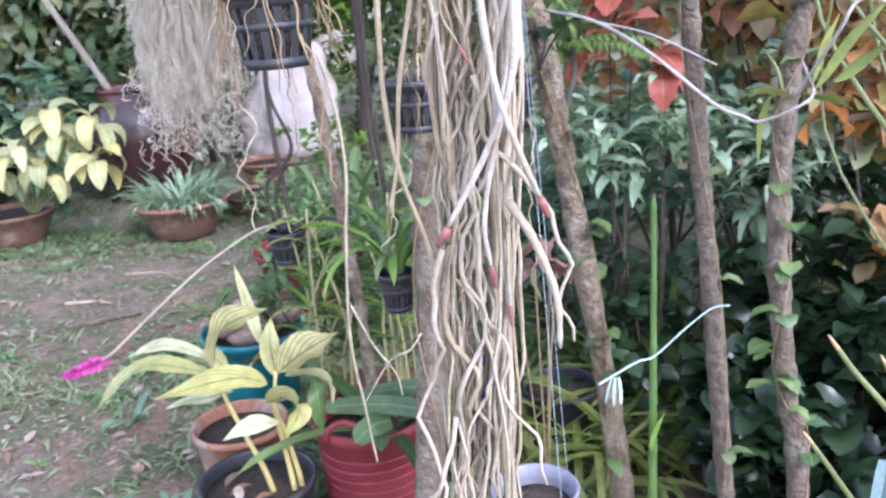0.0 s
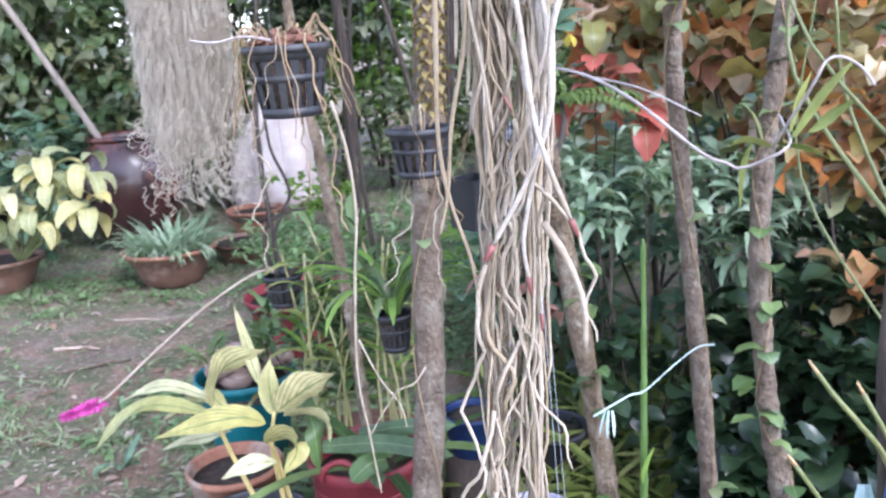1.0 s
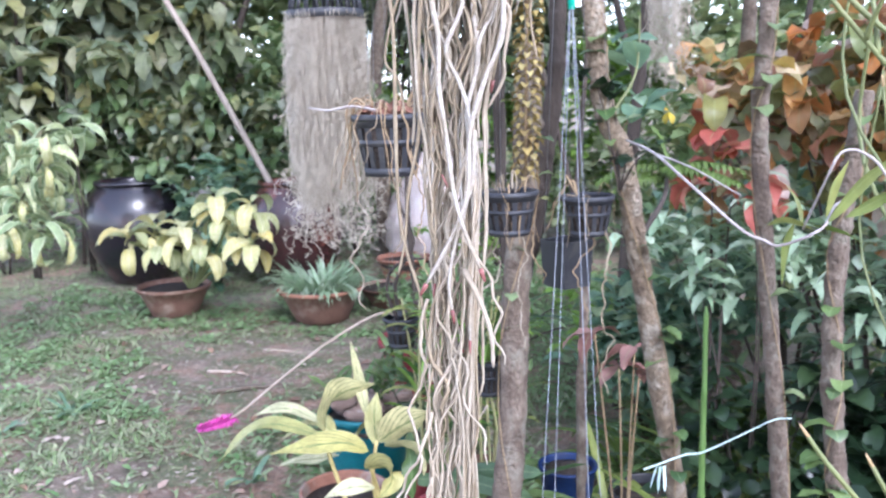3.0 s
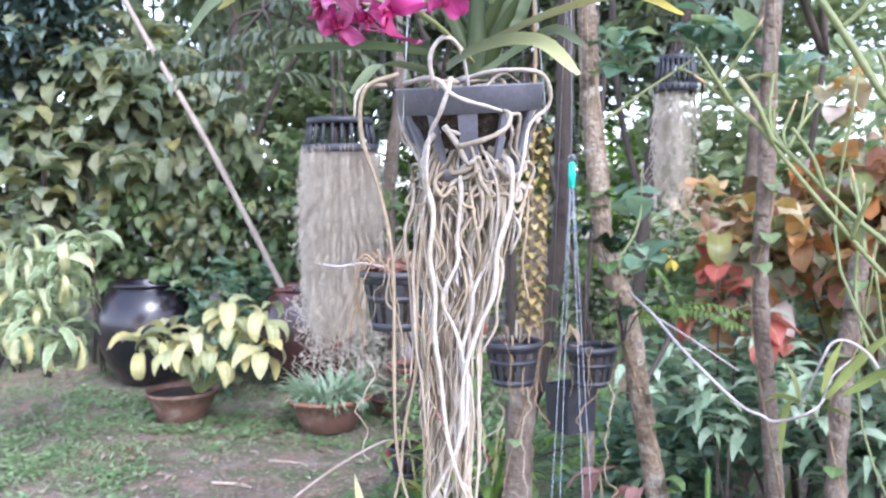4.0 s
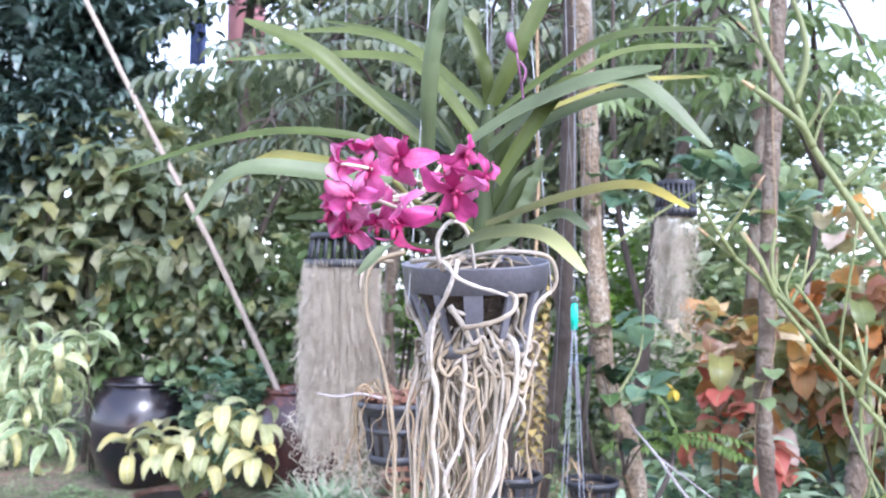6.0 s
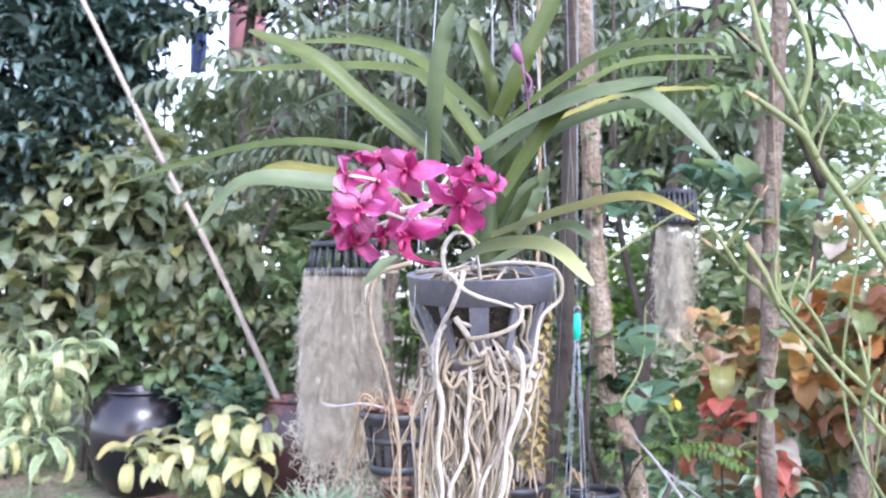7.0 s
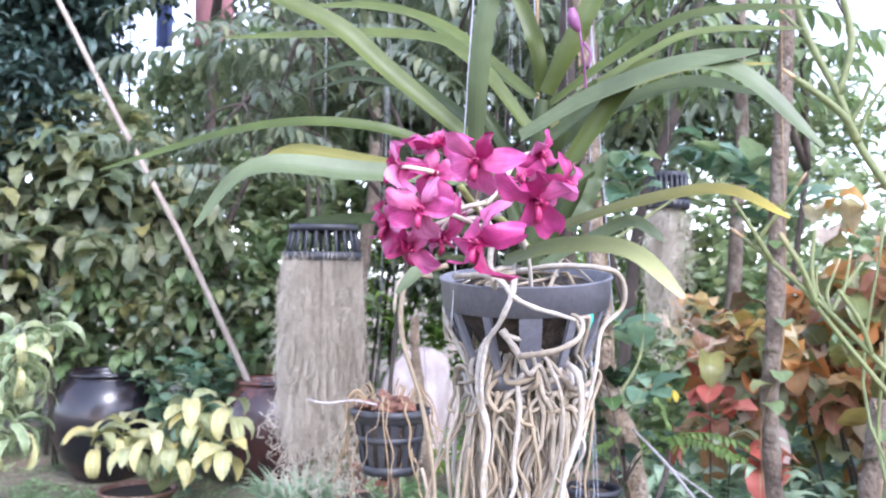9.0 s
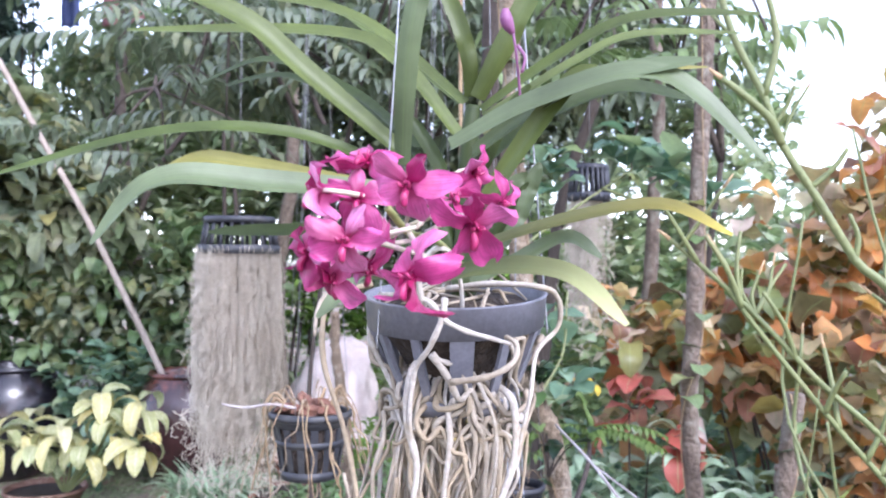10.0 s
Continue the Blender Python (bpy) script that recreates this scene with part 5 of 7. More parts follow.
for p, q, e, w in (((0.40, 1.20, 1.41), (0.46, 1.25, 1.47), (0.535, 1.30, 1.52), 0.028), ((0.43, 1.21, 1.42), (0.49, 1.27, 1.44), (0.54, 1.30, 1.458), 0.024), ((0.362, 1.25, 1.405), (0.352, 1.25, 1.36), (0.346, 1.25, 1.30), 0.022),
                   ((0.37, 1.22, 1.40), (0.36, 1.23, 1.44), (0.345, 1.24, 1.47), 0.022), ((0.38, 1.20, 1.41), (0.42, 1.18, 1.405), (0.45, 1.17, 1.385), 0.02), ((0.40, 1.2, 1.42), (0.41, 1.2, 1.47), (0.43, 1.2, 1.51), 0.022), ((0.385, 1.21, 1.40), (0.34, 1.2, 1.415), (0.315, 1.2, 1.408), 0.018)):
    b = Buf()
    blade(b, spline([p, q, e], 6), w, Vector((0.5, 0.6, -0.5)), 0.3, 2)
    part("leaf", b, M_OLIVE, vn, "narrow yellow-green leaf")


# ---- succulent stems by the camera's right ----
def pencil_plant():
    ob = thing("pencil_stem_shrub", "leafless shrub of jointed green succulent stems", "shrub", (0.62, 1.15, 0.0))
    random.seed(21)

    def stem(pts, r, tip=0):
        b = Buf()
        tube(b, spline(pts, 5), lambda s: r * (1 - 0.35 * s), 8)
        st = part("stem", b, M_GREENSTEM, ob)
        path = spline(pts, 5)
        if tip:
            t = Buf()
            d = (path[-1] - path[-2]).normalized()
            tube(t, [path[-1] - d * 0.002, path[-1] + d * 0.012, path[-1] + d * 0.02], lambda s: r * 0.62 * (1 - 0.6 * s), 7)
            part("growing_tip", t, M_PINKTIP, st, "pinkish growing tip")
        return path

    a = stem([(0.62, 1.15, 0.0), (0.60, 1.1, 0.7), (0.56, 1.05, 1.4), (0.50, 1.0, 1.78), (0.439, 1.0, 1.87), (0.395, 1.0, 1.945), (0.352, 1.0, 2.015), (0.33, 1.0, 2.075), (0.29, 1.0, 2.16), (0.265, 1.0, 2.26)], 0.0066)
    stem([(0.352, 1.0, 2.015), (0.335, 0.99, 2.045), (0.30, 0.98, 2.075), (0.275, 0.98, 2.095)], 0.006, 1)
    stem([(0.33, 1.0, 2.075), (0.345, 1.0, 2.14), (0.335, 1.0, 2.20), (0.31, 1.0, 2.26)], 0.005)
    c = stem([(0.60, 1.12, 1.30), (0.56, 1.05, 1.52), (0.48, 1.0, 1.64), (0.40, 1.0, 1.715), (0.32, 1.0, 1.80), (0.25, 1.0, 1.865), (0.215, 1.0, 1.895)], 0.0048, 1)
    e = stem([(0.60, 1.1, 1.15), (0.57, 1.0, 1.40), (0.50, 1.0, 1.56), (0.42, 1.0, 1.66), (0.34, 1.0, 1.76), (0.28, 1.0, 1.84)], 0.0046, 1)
    for path in (a, c, e):
        for k in range(7):
            i = random.randrange(len(path) // 3, len(path) - 2)
            p = path[i]
            q = p + Vector((rnd(-0.05, 0.05), rnd(-0.03, 0.03), rnd(0.04, 0.10)))
            stem([p, p.lerp(q, 0.5) + Vector((rnd(-0.01, 0.01), 0, 0)), q], rnd(0.0026, 0.0042), k % 2)
    # woody main stem
    b = Buf()
    tube(b, spline([(0.59, 1.16, -0.02), (0.57, 1.17, 0.4), (0.56, 1.18, 0.84), (0.548, 1.18, 1.08), (0.552, 1.17, 1.27), (0.575, 1.15, 1.42), (0.61, 1.12, 1.55)], 7), lambda t: (0.017 - 0.011 * t) * (1 + 0.10 * math.sin(31 * t)), 10)
    part("trunk", b, M_BARK_DARK, ob, "dark woody main stem")
    # stems lower down
    stem([(0.60, 1.1, 0.6), (0.52, 1.0, 0.86), (0.44, 0.92, 1.04), (0.391, 0.885, 1.11), (0.355, 0.885, 1.155), (0.336, 0.885, 1.183)], 0.0045, 1)
    stem([(0.60, 1.1, 0.5), (0.54, 1.0, 0.80), (0.50, 0.95, 1.0), (0.46, 0.92, 1.22), (0.47, 0.92, 1.32)], 0.0055, 1)
    stem([(0.58, 1.05, 0.55), (0.46, 1.0, 0.83), (0.40, 1.0, 0.93), (0.355, 1.0, 1.0)], 0.005, 1)
    stem([(0.58, 1.05, 0.75), (0.50, 1.0, 0.98), (0.44, 1.0, 1.10)], 0.005, 1)
    for k in range(14):
        x, y = rnd(0.42, 0.75), rnd(1.0, 1.6)
        z = rnd(1.3, 1.9)
        stem([(0.61, 1.12, z - 0.3), (x, y, z), (x + rnd(-0.05, 0.05), y, z + rnd(0.15, 0.35))], rnd(0.0028, 0.0048), k % 2)


pencil_plant()


# blue board and a ribbon by the succulent
b = Buf()
for u in (0, 1):
    for v in (0, 1):
        for w in (0, 1):
            b.v.append((0.404 + 0.104 * v + 0.18 * u, 1.03 + 0.012 * w + 0.02 * u, -0.01 + 1.10 * v))
            b.uv.append((u, v))
b.f = [(0, 1, 3, 2), (4, 6, 7, 5), (0, 4, 5, 1), (2, 3, 7, 6), (0, 2, 6, 4), (1, 5, 7, 3)]
ob = new("blue_board", b.mesh("blue_board", M_SKYBLUE, False))
mod = ob.modifiers.new("worn_edges", "BEVEL")
mod.width, mod.segments = 0.004, 3
tagged(ob, "leaning bright blue plastic board behind the green stems", "board")
rb = thing("plastic_ribbon", "pale green plastic ribbon tied to a succulent stem", "ribbon", (0.505, 1.15, 0.874))
for k in range(3):
    b = Buf()
    arc_leaf(b, (0.505 + 0.004 * k, 1.14, 0.885), (-0.3 + 0.2 * k, -0.4, -1), 0.09, 0.014, 0, 0.2, 0.1, 0, 6)
    part("strip", b, M_RIBBON, rb)


# ---- pots on the ground ----
def pot(name, label, c, r, h, material, taper=0.74, rim=0.10, soil=True, lip=0.012, group="", steps=44):
    """A round pot standing at c with its outside rim radius r."""
    ob = thing(name, label, "pot", c, group)
    b = Buf()
    t = taper
    lathe(b, [(0.001, 0), (r * t * 0.96, 0), (r * t, h * 0.02), (r * (t + (0.93 - t) * 0.5), h * 0.45), (r * 0.93, h * (1 - rim)), (r * 0.985, h * (1 - rim) + 0.004), (r, h * 0.96), (r * 0.985, h), (r - lip, h), (r - lip * 1.2, h * 0.97), (r * 0.86, h * 0.7), (r * t * 0.9, h * 0.05), (0.001, h * 0.04)], c, steps, wobble=0.012, seed=c[0])
    part("pot_body", b, material, ob)
    if soil:
        b = Buf()
        lathe(b, [(0.001, h * 0.86), (r * 0.4, h * 0.87), (r - lip * 1.3, h * 0.84), (r * 0.8, h * 0.6), (0.001, h * 0.6)], c, 30, wobble=0.05, seed=c[1])
        part("soil", b, M_SOIL, ob)
    return ob


bp = pot("plant_pot", "black plastic pot of dark soil with fallen petals", (-0.785, 2.16, 0.0), 0.172, 0.255, M_BLACK, group="pots on the ground")
for k, (dx, dy, a) in enumerate(((-0.07, -0.05, 0.6), (-0.03, -0.08, 2.0), (0.06, -0.05, 4.0), (-0.10, 0.0, 1.0))):
    b = Buf()
    arc_leaf(b, (-0.785 + dx, 2.16 + dy, 0.225), (math.cos(a), math.sin(a), 0.4), 0.07, 0.03, 0.2, 0.6, 0.4, 2, 6)
    part("fallen_leaf", b, M_DEADLEAF, bp)
pot("plant_pot", "round terracotta pot of dark soil", (-0.93, 2.48, 0.0), 0.158, 0.265, M_TERRA, group="pots on the ground")
rp = pot("plant_pot", "red woven plastic tub with a looped handle", (-0.455, 2.27, 0.0), 0.175, 0.40, M_RED, taper=0.80, group="pots on the ground")
b = Buf()
tube(b, spline([(-0.56, 2.12, 0.385), (-0.545, 2.10, 0.43), (-0.50, 2.095, 0.455), (-0.455, 2.10, 0.43), (-0.44, 2.12, 0.385)], 6), 0.009, 8)
part("handle", b, M_RED, rp)
for k in range(9):
    b = Buf()
    z = 0.05 + 0.033 * k
    rr = 0.175 * (0.80 + 0.15 * z / 0.4)
    lathe(b, [(rr, -0.006), (rr + 0.004, 0), (rr, 0.006), (rr, -0.006)], (-0.455, 2.27, z), 44)
    part("woven_band", b, M_RED, rp)
tp = pot("plant_pot", "teal plastic basin filled with coconut husk pieces", (-1.06, 3.12, 0.0), 0.20, 0.33, M_TEAL, group="pots on the ground", soil=True)
random.seed(8)
for k in range(20):
    a, q = rnd(0, 6.28), 0.16 * math.sqrt(rnd(0, 1))
    c = (-1.06 + q * math.cos(a), 3.12 + q * math.sin(a), 0.33 + rnd(0, 0.07))
    b = Buf()
    lathe(b, [(0.002, 0.045), (0.035, 0.040), (0.062, 0.005), (0.045, -0.03), (0.002, -0.04)], (0, 0, 0), 10, squash=(rnd(0.8, 1.2), rnd(0.45, 0.7)), wobble=0.5, seed=k)
    spin = Matrix.Translation(c) @ Matrix.Rotation(rnd(0, 3.1), 4, "Z") @ Matrix.Rotation(rnd(-0.6, 0.6), 4, "X")
    b.v = [tuple(spin @ Vector(v)) for v in b.v]
    part("husk_piece", b, M_HUSK, tp)
pot("plant_pot", "wide red plastic bowl of dry soil", (-1.08, 4.3, 0.0), 0.30, 0.30, M_RED, group="pots on the ground")
pot("plant_pot", "dark blue plastic tub behind the trunk", (-0.139, 2.5, 0.266), 0.100, 0.14, M_BLUE, group="pots on the ground")
b = Buf()
lathe(b, [(0.001, 0.0), (0.12, 0.0), (0.10, 0.133), (0.095, 0.264), (0.001, 0.264)], (-0.139, 2.5, 0.0), 20, wobble=0.06)
tagged(new("log_stand", b.mesh("log_stand", M_BARK_DARK)), "upright cut log that carries the blue pot", "log")
pot("plant_pot", "dark plastic pot among the strap leaves", (0.12, 2.75, 0.0), 0.14, 0.22, M_BLACK, group="pots on the ground")
bl = pot("bowl_planter", "wide brown clay bowl with pale striped grassy leaves", (-2.30, 5.72, 0.0), 0.315, 0.245, M_TERRA_DK, taper=0.62, rim=0.14, lip=0.02, group="clay bowls")
b = Buf()
lathe(b, [(0.296, 0.226), (0.325, 0.228), (0.330, 0.243), (0.320, 0.252), (0.298, 0.250), (0.296, 0.226)], (-2.30, 5.72, 0.0), 44, wobble=0.012)
part("rim", b, M_TERRA, bl, "lighter worn rim")
pot("bowl_planter", "brown clay bowl under the yellow netted plant", (-3.55, 5.75, 0.0), 0.29, 0.23, M_TERRA_DK, taper=0.62, rim=0.14, lip=0.02, group="clay bowls")
pot("bowl_planter", "pale weathered clay dish behind the bowl", (-2.0, 6.9, 0.0), 0.24, 0.26, M_TERRA, taper=0.6, group="clay bowls")
pot("bowl_planter", "flat dark clay dish behind the bowl", (-1.9, 6.2, 0.0), 0.26, 0.16, M_TERRA_DK, taper=0.6, group="clay bowls")
# grassy leaves in the bowl
g = Buf()
random.seed(14)
for k in range(300):
    a, q = rnd(0, 6.28), 0.27 * math.sqrt(rnd(0, 1))
    arc_leaf(g, (-2.30 + q * math.cos(a), 5.72 + q * math.sin(a), 0.21), (math.cos(a) * 0.8 + rnd(-.5, .5), math.sin(a) * 0.6 + rnd(-.4, .2), rnd(0.9, 2.6)), rnd(0.14, 0.34), rnd(0.012, 0.028), 0.1, rnd(0.6, 2.2), 0.4, 2, 7)
part("leaves", g, M_SPIDER, bl, "pale grey-green grassy leaves", kind="stuff")


# ---- big glazed jars and the leaning cane ----
def jar(label, c, r, h, material):
    ob = thing("glazed_jar", label, "jar", c, "glazed jars")
    b = Buf()
    prof = [(0.001, 0), (r * 0.55, 0), (r * 0.60, h * 0.04), (r * 0.82, h * 0.22), (r * 0.97, h * 0.42), (r, h * 0.58), (r * 0.95, h * 0.74), (r * 0.84, h * 0.86), (r * 0.71, h * 0.93), (r * 0.68, h * 0.955)]
    lathe(b, [tuple(v) for v in prof] + [(r * 0.68, h * 0.96), (r * 0.63, h * 0.95), (r * 0.63, h * 0.9), (r * 0.85, h * 0.7), (r * 0.9, h * 0.45), (0.001, h * 0.1)], c, 48, wobble=0.01, seed=c[0])
    part("jar_body", b, material, ob)
    b = Buf()
    lathe(b, [(r * 0.63, h * 0.945), (r * 0.70, h * 0.945), (r * 0.745, h * 0.965), (r * 0.75, h * 0.985), (r * 0.72, h), (r * 0.67, h * 0.995), (r * 0.63, h * 0.97), (r * 0.63, h * 0.945)], c, 48)
    part("jar_lip", b, material, ob)
    return ob


jar("large dark glazed round jar with a wide mouth", (-4.60, 6.95, 0.0), 0.49, 0.95, M_JAR)
jar("brown glazed round jar holding a leaning cane", (-2.99, 6.90, 0.0), 0.42, 0.94, M_JAR_RED)
cane = thing("cane_pole", "long pale cane leaning out of a jar", "pole", (-3.15, 6.85, 0.72))
b = Buf()
tube(b, spline([(-3.06, 6.86, 0.60), (-3.20, 6.85, 0.93), (-3.55, 6.82, 1.63), (-3.90, 6.78, 2.31), (-4.40, 6.72, 3.18), (-5.12, 6.6, 4.54), (-5.6, 6.5, 5.4)], 6), lambda s: 0.030 - 0.008 * s, 9)
part("cane", b, M_POLE, cane)


# ---- moss curtains under upturned net baskets ----
def moss(label, x0, x1, y, ztop, zbot, n, seed, hgt=0.115):
    random.seed(seed)
    ob = thing("moss_curtain", label, "hanging moss", ((x0 + x1) / 2, y, zbot), "moss curtains")
    cx, r = (x0 + x1) / 2, (x1 - x0) / 2
    b = Buf()
    lathe(b, [(r * 0.93, 0.0), (r * 0.97, 0.0), (r * 0.99, 0.028), (r * 0.92, 0.028), (r * 0.93, 0.0)], (cx, y, ztop), 32)
    part("basket_rim", b, M_BLACK, ob)
    b = Buf()
    lathe(b, [(0.001, hgt - 0.006), (r * 0.80, hgt - 0.006), (r * 0.80, hgt), (0.001, hgt)], (cx, y, ztop), 32)
    lathe(b, [(r * 0.74, hgt - 0.016), (r * 0.87, hgt - 0.018), (r * 0.86, hgt + 0.003), (r * 0.74, hgt + 0.003), (r * 0.74, hgt - 0.016)], (cx, y, ztop), 32)
    part("basket_base", b, M_BLACK, ob)
    for k in range(22):
        a = 2 * math.pi * k / 22
        s = Buf()
        tube(s, [(cx + r * 0.93 * math.cos(a), y + r * 0.93 * math.sin(a), ztop + 0.01), (cx + r * 0.80 * math.cos(a), y + r * 0.80 * math.sin(a), ztop + hgt - 0.003)], 0.0058, 5)
        part("slat", s, M_BLACK, ob)
    b = Buf()
    tube(b, [(cx, y, ztop + hgt), (cx, y, 3.12)], 0.0012, 5)
    part("hanger_wire", b, M_WIRE, ob)
    m = Buf()
    for k in range(n):
        a = rnd(0, 6.28)
        q = r * 1.02 * math.sqrt(rnd(0.12, 1))
        x, yy = cx + q * math.cos(a), y + q * math.sin(a)
        z = ztop + rnd(-0.02, 0.03)
        side = (x - cx) / r
        if side > 0.25 and random.random() < 0.55:
            continue
        ln = (ztop - zbot) * min(1.12, rnd(0.34, 1.0) + 0.22 * noise.noise((x * 16, yy * 16, seed)) - 0.12 * max(0, side))
        steps = 14
        flare = rnd(0.0, 0.22)
        pts = []
        for i in range(steps + 1):
            s = i / steps
            w = 0.020 * s + 0.006
            pts.append(Vector((x + (x - cx) * flare * s + w * noise.noise((k * 1.7, s * 6, 1)) * 1.3, yy + w * noise.noise((k * 1.7, s * 6, 7)) * 2, z - ln * s)))
        tube(m, pts, lambda s: 0.0009, 3, False)
        for t in range(3):
            p = pts[random.randrange(2, steps)]
            e = p + Vector((rnd(-0.03, 0.03), rnd(-0.03, 0.03), rnd(-0.05, 0.01)))
            tube(m, [p, p.lerp(e, 0.5) + Vector((0, 0, -0.008)), e], 0.0009, 3, False)
    # curly loose ends
    for k in range(int(n * 0.13)):
        p = Vector((cx + rnd(-1, 1) * r * 1.15, y + rnd(-1, 1) * r, zbot + rnd(-0.10, 0.30) * (ztop - zbot)))
        pts = [p]
        for i in range(6):
            pts.append(pts[-1] + Vector((rnd(-0.018, 0.018), rnd(-0.018, 0.018), rnd(-0.022, 0.010))))
        tube(m, spline(pts, 2), 0.0011, 3, False)
    part("moss", m, M_MOSS, ob, "grey-green trailing moss strands", kind="stuff")
    return ob


moss("curtain of grey Spanish moss under an upturned black net basket", -1.055, -0.795, 2.54, 1.885, 1.22, 2300, 41)
moss("thin curtain of grey moss under a black basket beyond the trunks", 0.11, 0.25, 2.7, 2.06, 1.64, 210, 42)


# ---- potted ginger with striped leaves ----
gin = thing("variegated_ginger", "yellow and green striped ginger plant in the black pot", "ginger plant", (-0.75, 2.15, 0.22))
STEMS = (((-0.735, 2.14, 0.21), (-0.748, 2.12, 0.31), (-0.787, 2.11, 0.434), (-0.82, 2.1, 0.555), (-0.834, 2.1, 0.639)),
         ((-0.677, 2.15, 0.21), (-0.679, 2.14, 0.296), (-0.684, 2.12, 0.415), (-0.687, 2.11, 0.508), (-0.666, 2.1, 0.615)),
         ((-0.66, 2.17, 0.21), (-0.664, 2.16, 0.283), (-0.674, 2.13, 0.409), (-0.68, 2.1, 0.496), (-0.688, 2.08, 0.545)))
for s in STEMS:
    b = Buf()
    tube(b, spline(s, 6), lambda t: 0.009 - 0.004 * t, 8)
    part("stem", b, M_GINGERSTEM, gin, "pale yellow stem")


def ginger_leaf(a, b_, c, d, w, tw=0.6):
    buf = Buf()
    pts = spline([a, b_, c, d], 5)
    run = Vector(d) - Vector(a)
    side = Vector((run.x, run.y, 0)).cross(Vector((0, 0, 1)))
    side = side.normalized() if side.length > 1e-3 else Vector((1, 0, 0))
    side = side * math.cos(tw) + Vector((0, 0, 1)) * math.sin(tw)
    blade(buf, pts, w * 0.86, side, 0.34, 2, 0.26)
    part("leaf", buf, M_GINGER, gin)


ginger_leaf((-0.830, 2.10, 0.613), (-1.027, 2.14, 0.629), (-1.160, 2.16, 0.547), (-1.264, 2.18, 0.432), 0.081, 0.5)
ginger_leaf((-0.839, 2.14, 0.637), (-0.969, 2.20, 0.656), (-1.065, 2.24, 0.638), (-1.165, 2.27, 0.593), 0.050, 0.6)
ginger_leaf((-0.688, 2.08, 0.588), (-0.744, 2.05, 0.622), (-0.846, 2.04, 0.612), (-0.994, 2.05, 0.570), 0.087, 0.7)
ginger_leaf((-0.797, 2.12, 0.551), (-0.880, 2.14, 0.525), (-0.956, 2.16, 0.503), (-1.031, 2.18, 0.472), 0.056, 0.5)
ginger_leaf((-0.831, 2.10, 0.630), (-0.824, 2.12, 0.696), (-0.788, 2.15, 0.740), (-0.691, 2.18, 0.764), 0.147, 1.1)
ginger_leaf((-0.716, 2.16, 0.665), (-0.736, 2.18, 0.733), (-0.757, 2.20, 0.810), (-0.778, 2.22, 0.884), 0.042, 0.4)
ginger_leaf((-0.666, 2.10, 0.597), (-0.674, 2.11, 0.660), (-0.675, 2.12, 0.705), (-0.671, 2.14, 0.753), 0.070, 0.2)
ginger_leaf((-0.656, 2.09, 0.615), (-0.606, 2.07, 0.658), (-0.548, 2.07, 0.696), (-0.481, 2.08, 0.726), 0.133, 1.1)
ginger_leaf((-0.640, 2.09, 0.604), (-0.573, 2.07, 0.614), (-0.520, 2.06, 0.593), (-0.510, 2.05, 0.535), 0.081, 0.9)
ginger_leaf((-0.694, 2.06, 0.541), (-0.622, 2.00, 0.582), (-0.583, 1.98, 0.555), (-0.625, 1.97, 0.490), 0.105, 0.9)
ginger_leaf((-0.661, 2.05, 0.488), (-0.706, 2.02, 0.502), (-0.755, 2.00, 0.494), (-0.800, 1.99, 0.472), 0.056, 0.8)
ginger_leaf((-0.800, 2.12, 0.600), (-0.860, 2.16, 0.640), (-0.950, 2.20, 0.600), (-1.050, 2.24, 0.530), 0.063, 0.6)
ginger_leaf((-0.766, 2.16, 0.573), (-0.741, 2.18, 0.614), (-0.721, 2.20, 0.621), (-0.723, 2.22, 0.660), 0.063, 0.6)

# arching stalk with a pink flower spike
st = thing("flower_stalk", "long arching straw-coloured stalk ending in a pink flower spike", "flower stalk", (-0.80, 2.6, 0.87))
b = Buf()
tube(b, spline([(-0.74, 2.62, 0.86), (-0.81, 2.60, 0.875), (-0.97, 2.53, 0.79), (-1.13, 2.47, 0.67), (-1.27, 2.43, 0.555), (-1.32, 2.42, 0.525)], 6), 0.0040, 7)
part("stalk", b, M_CANE, st)
f = Buf()
random.seed(6)
for k in range(420):
    s = rnd(0, 1)
    p = Vector((-1.31, 2.42, 0.525)).lerp(Vector((-1.445, 2.42, 0.478)), s)
    d = ball()
    arc_leaf(f, p, d, 0.030 * (1 - 0.4 * s), 0.009, 0, 0.4, 0.2, 1, 3)
part("flower_spike", f, M_PINKFL, st, "fuzzy bright pink flower spike")


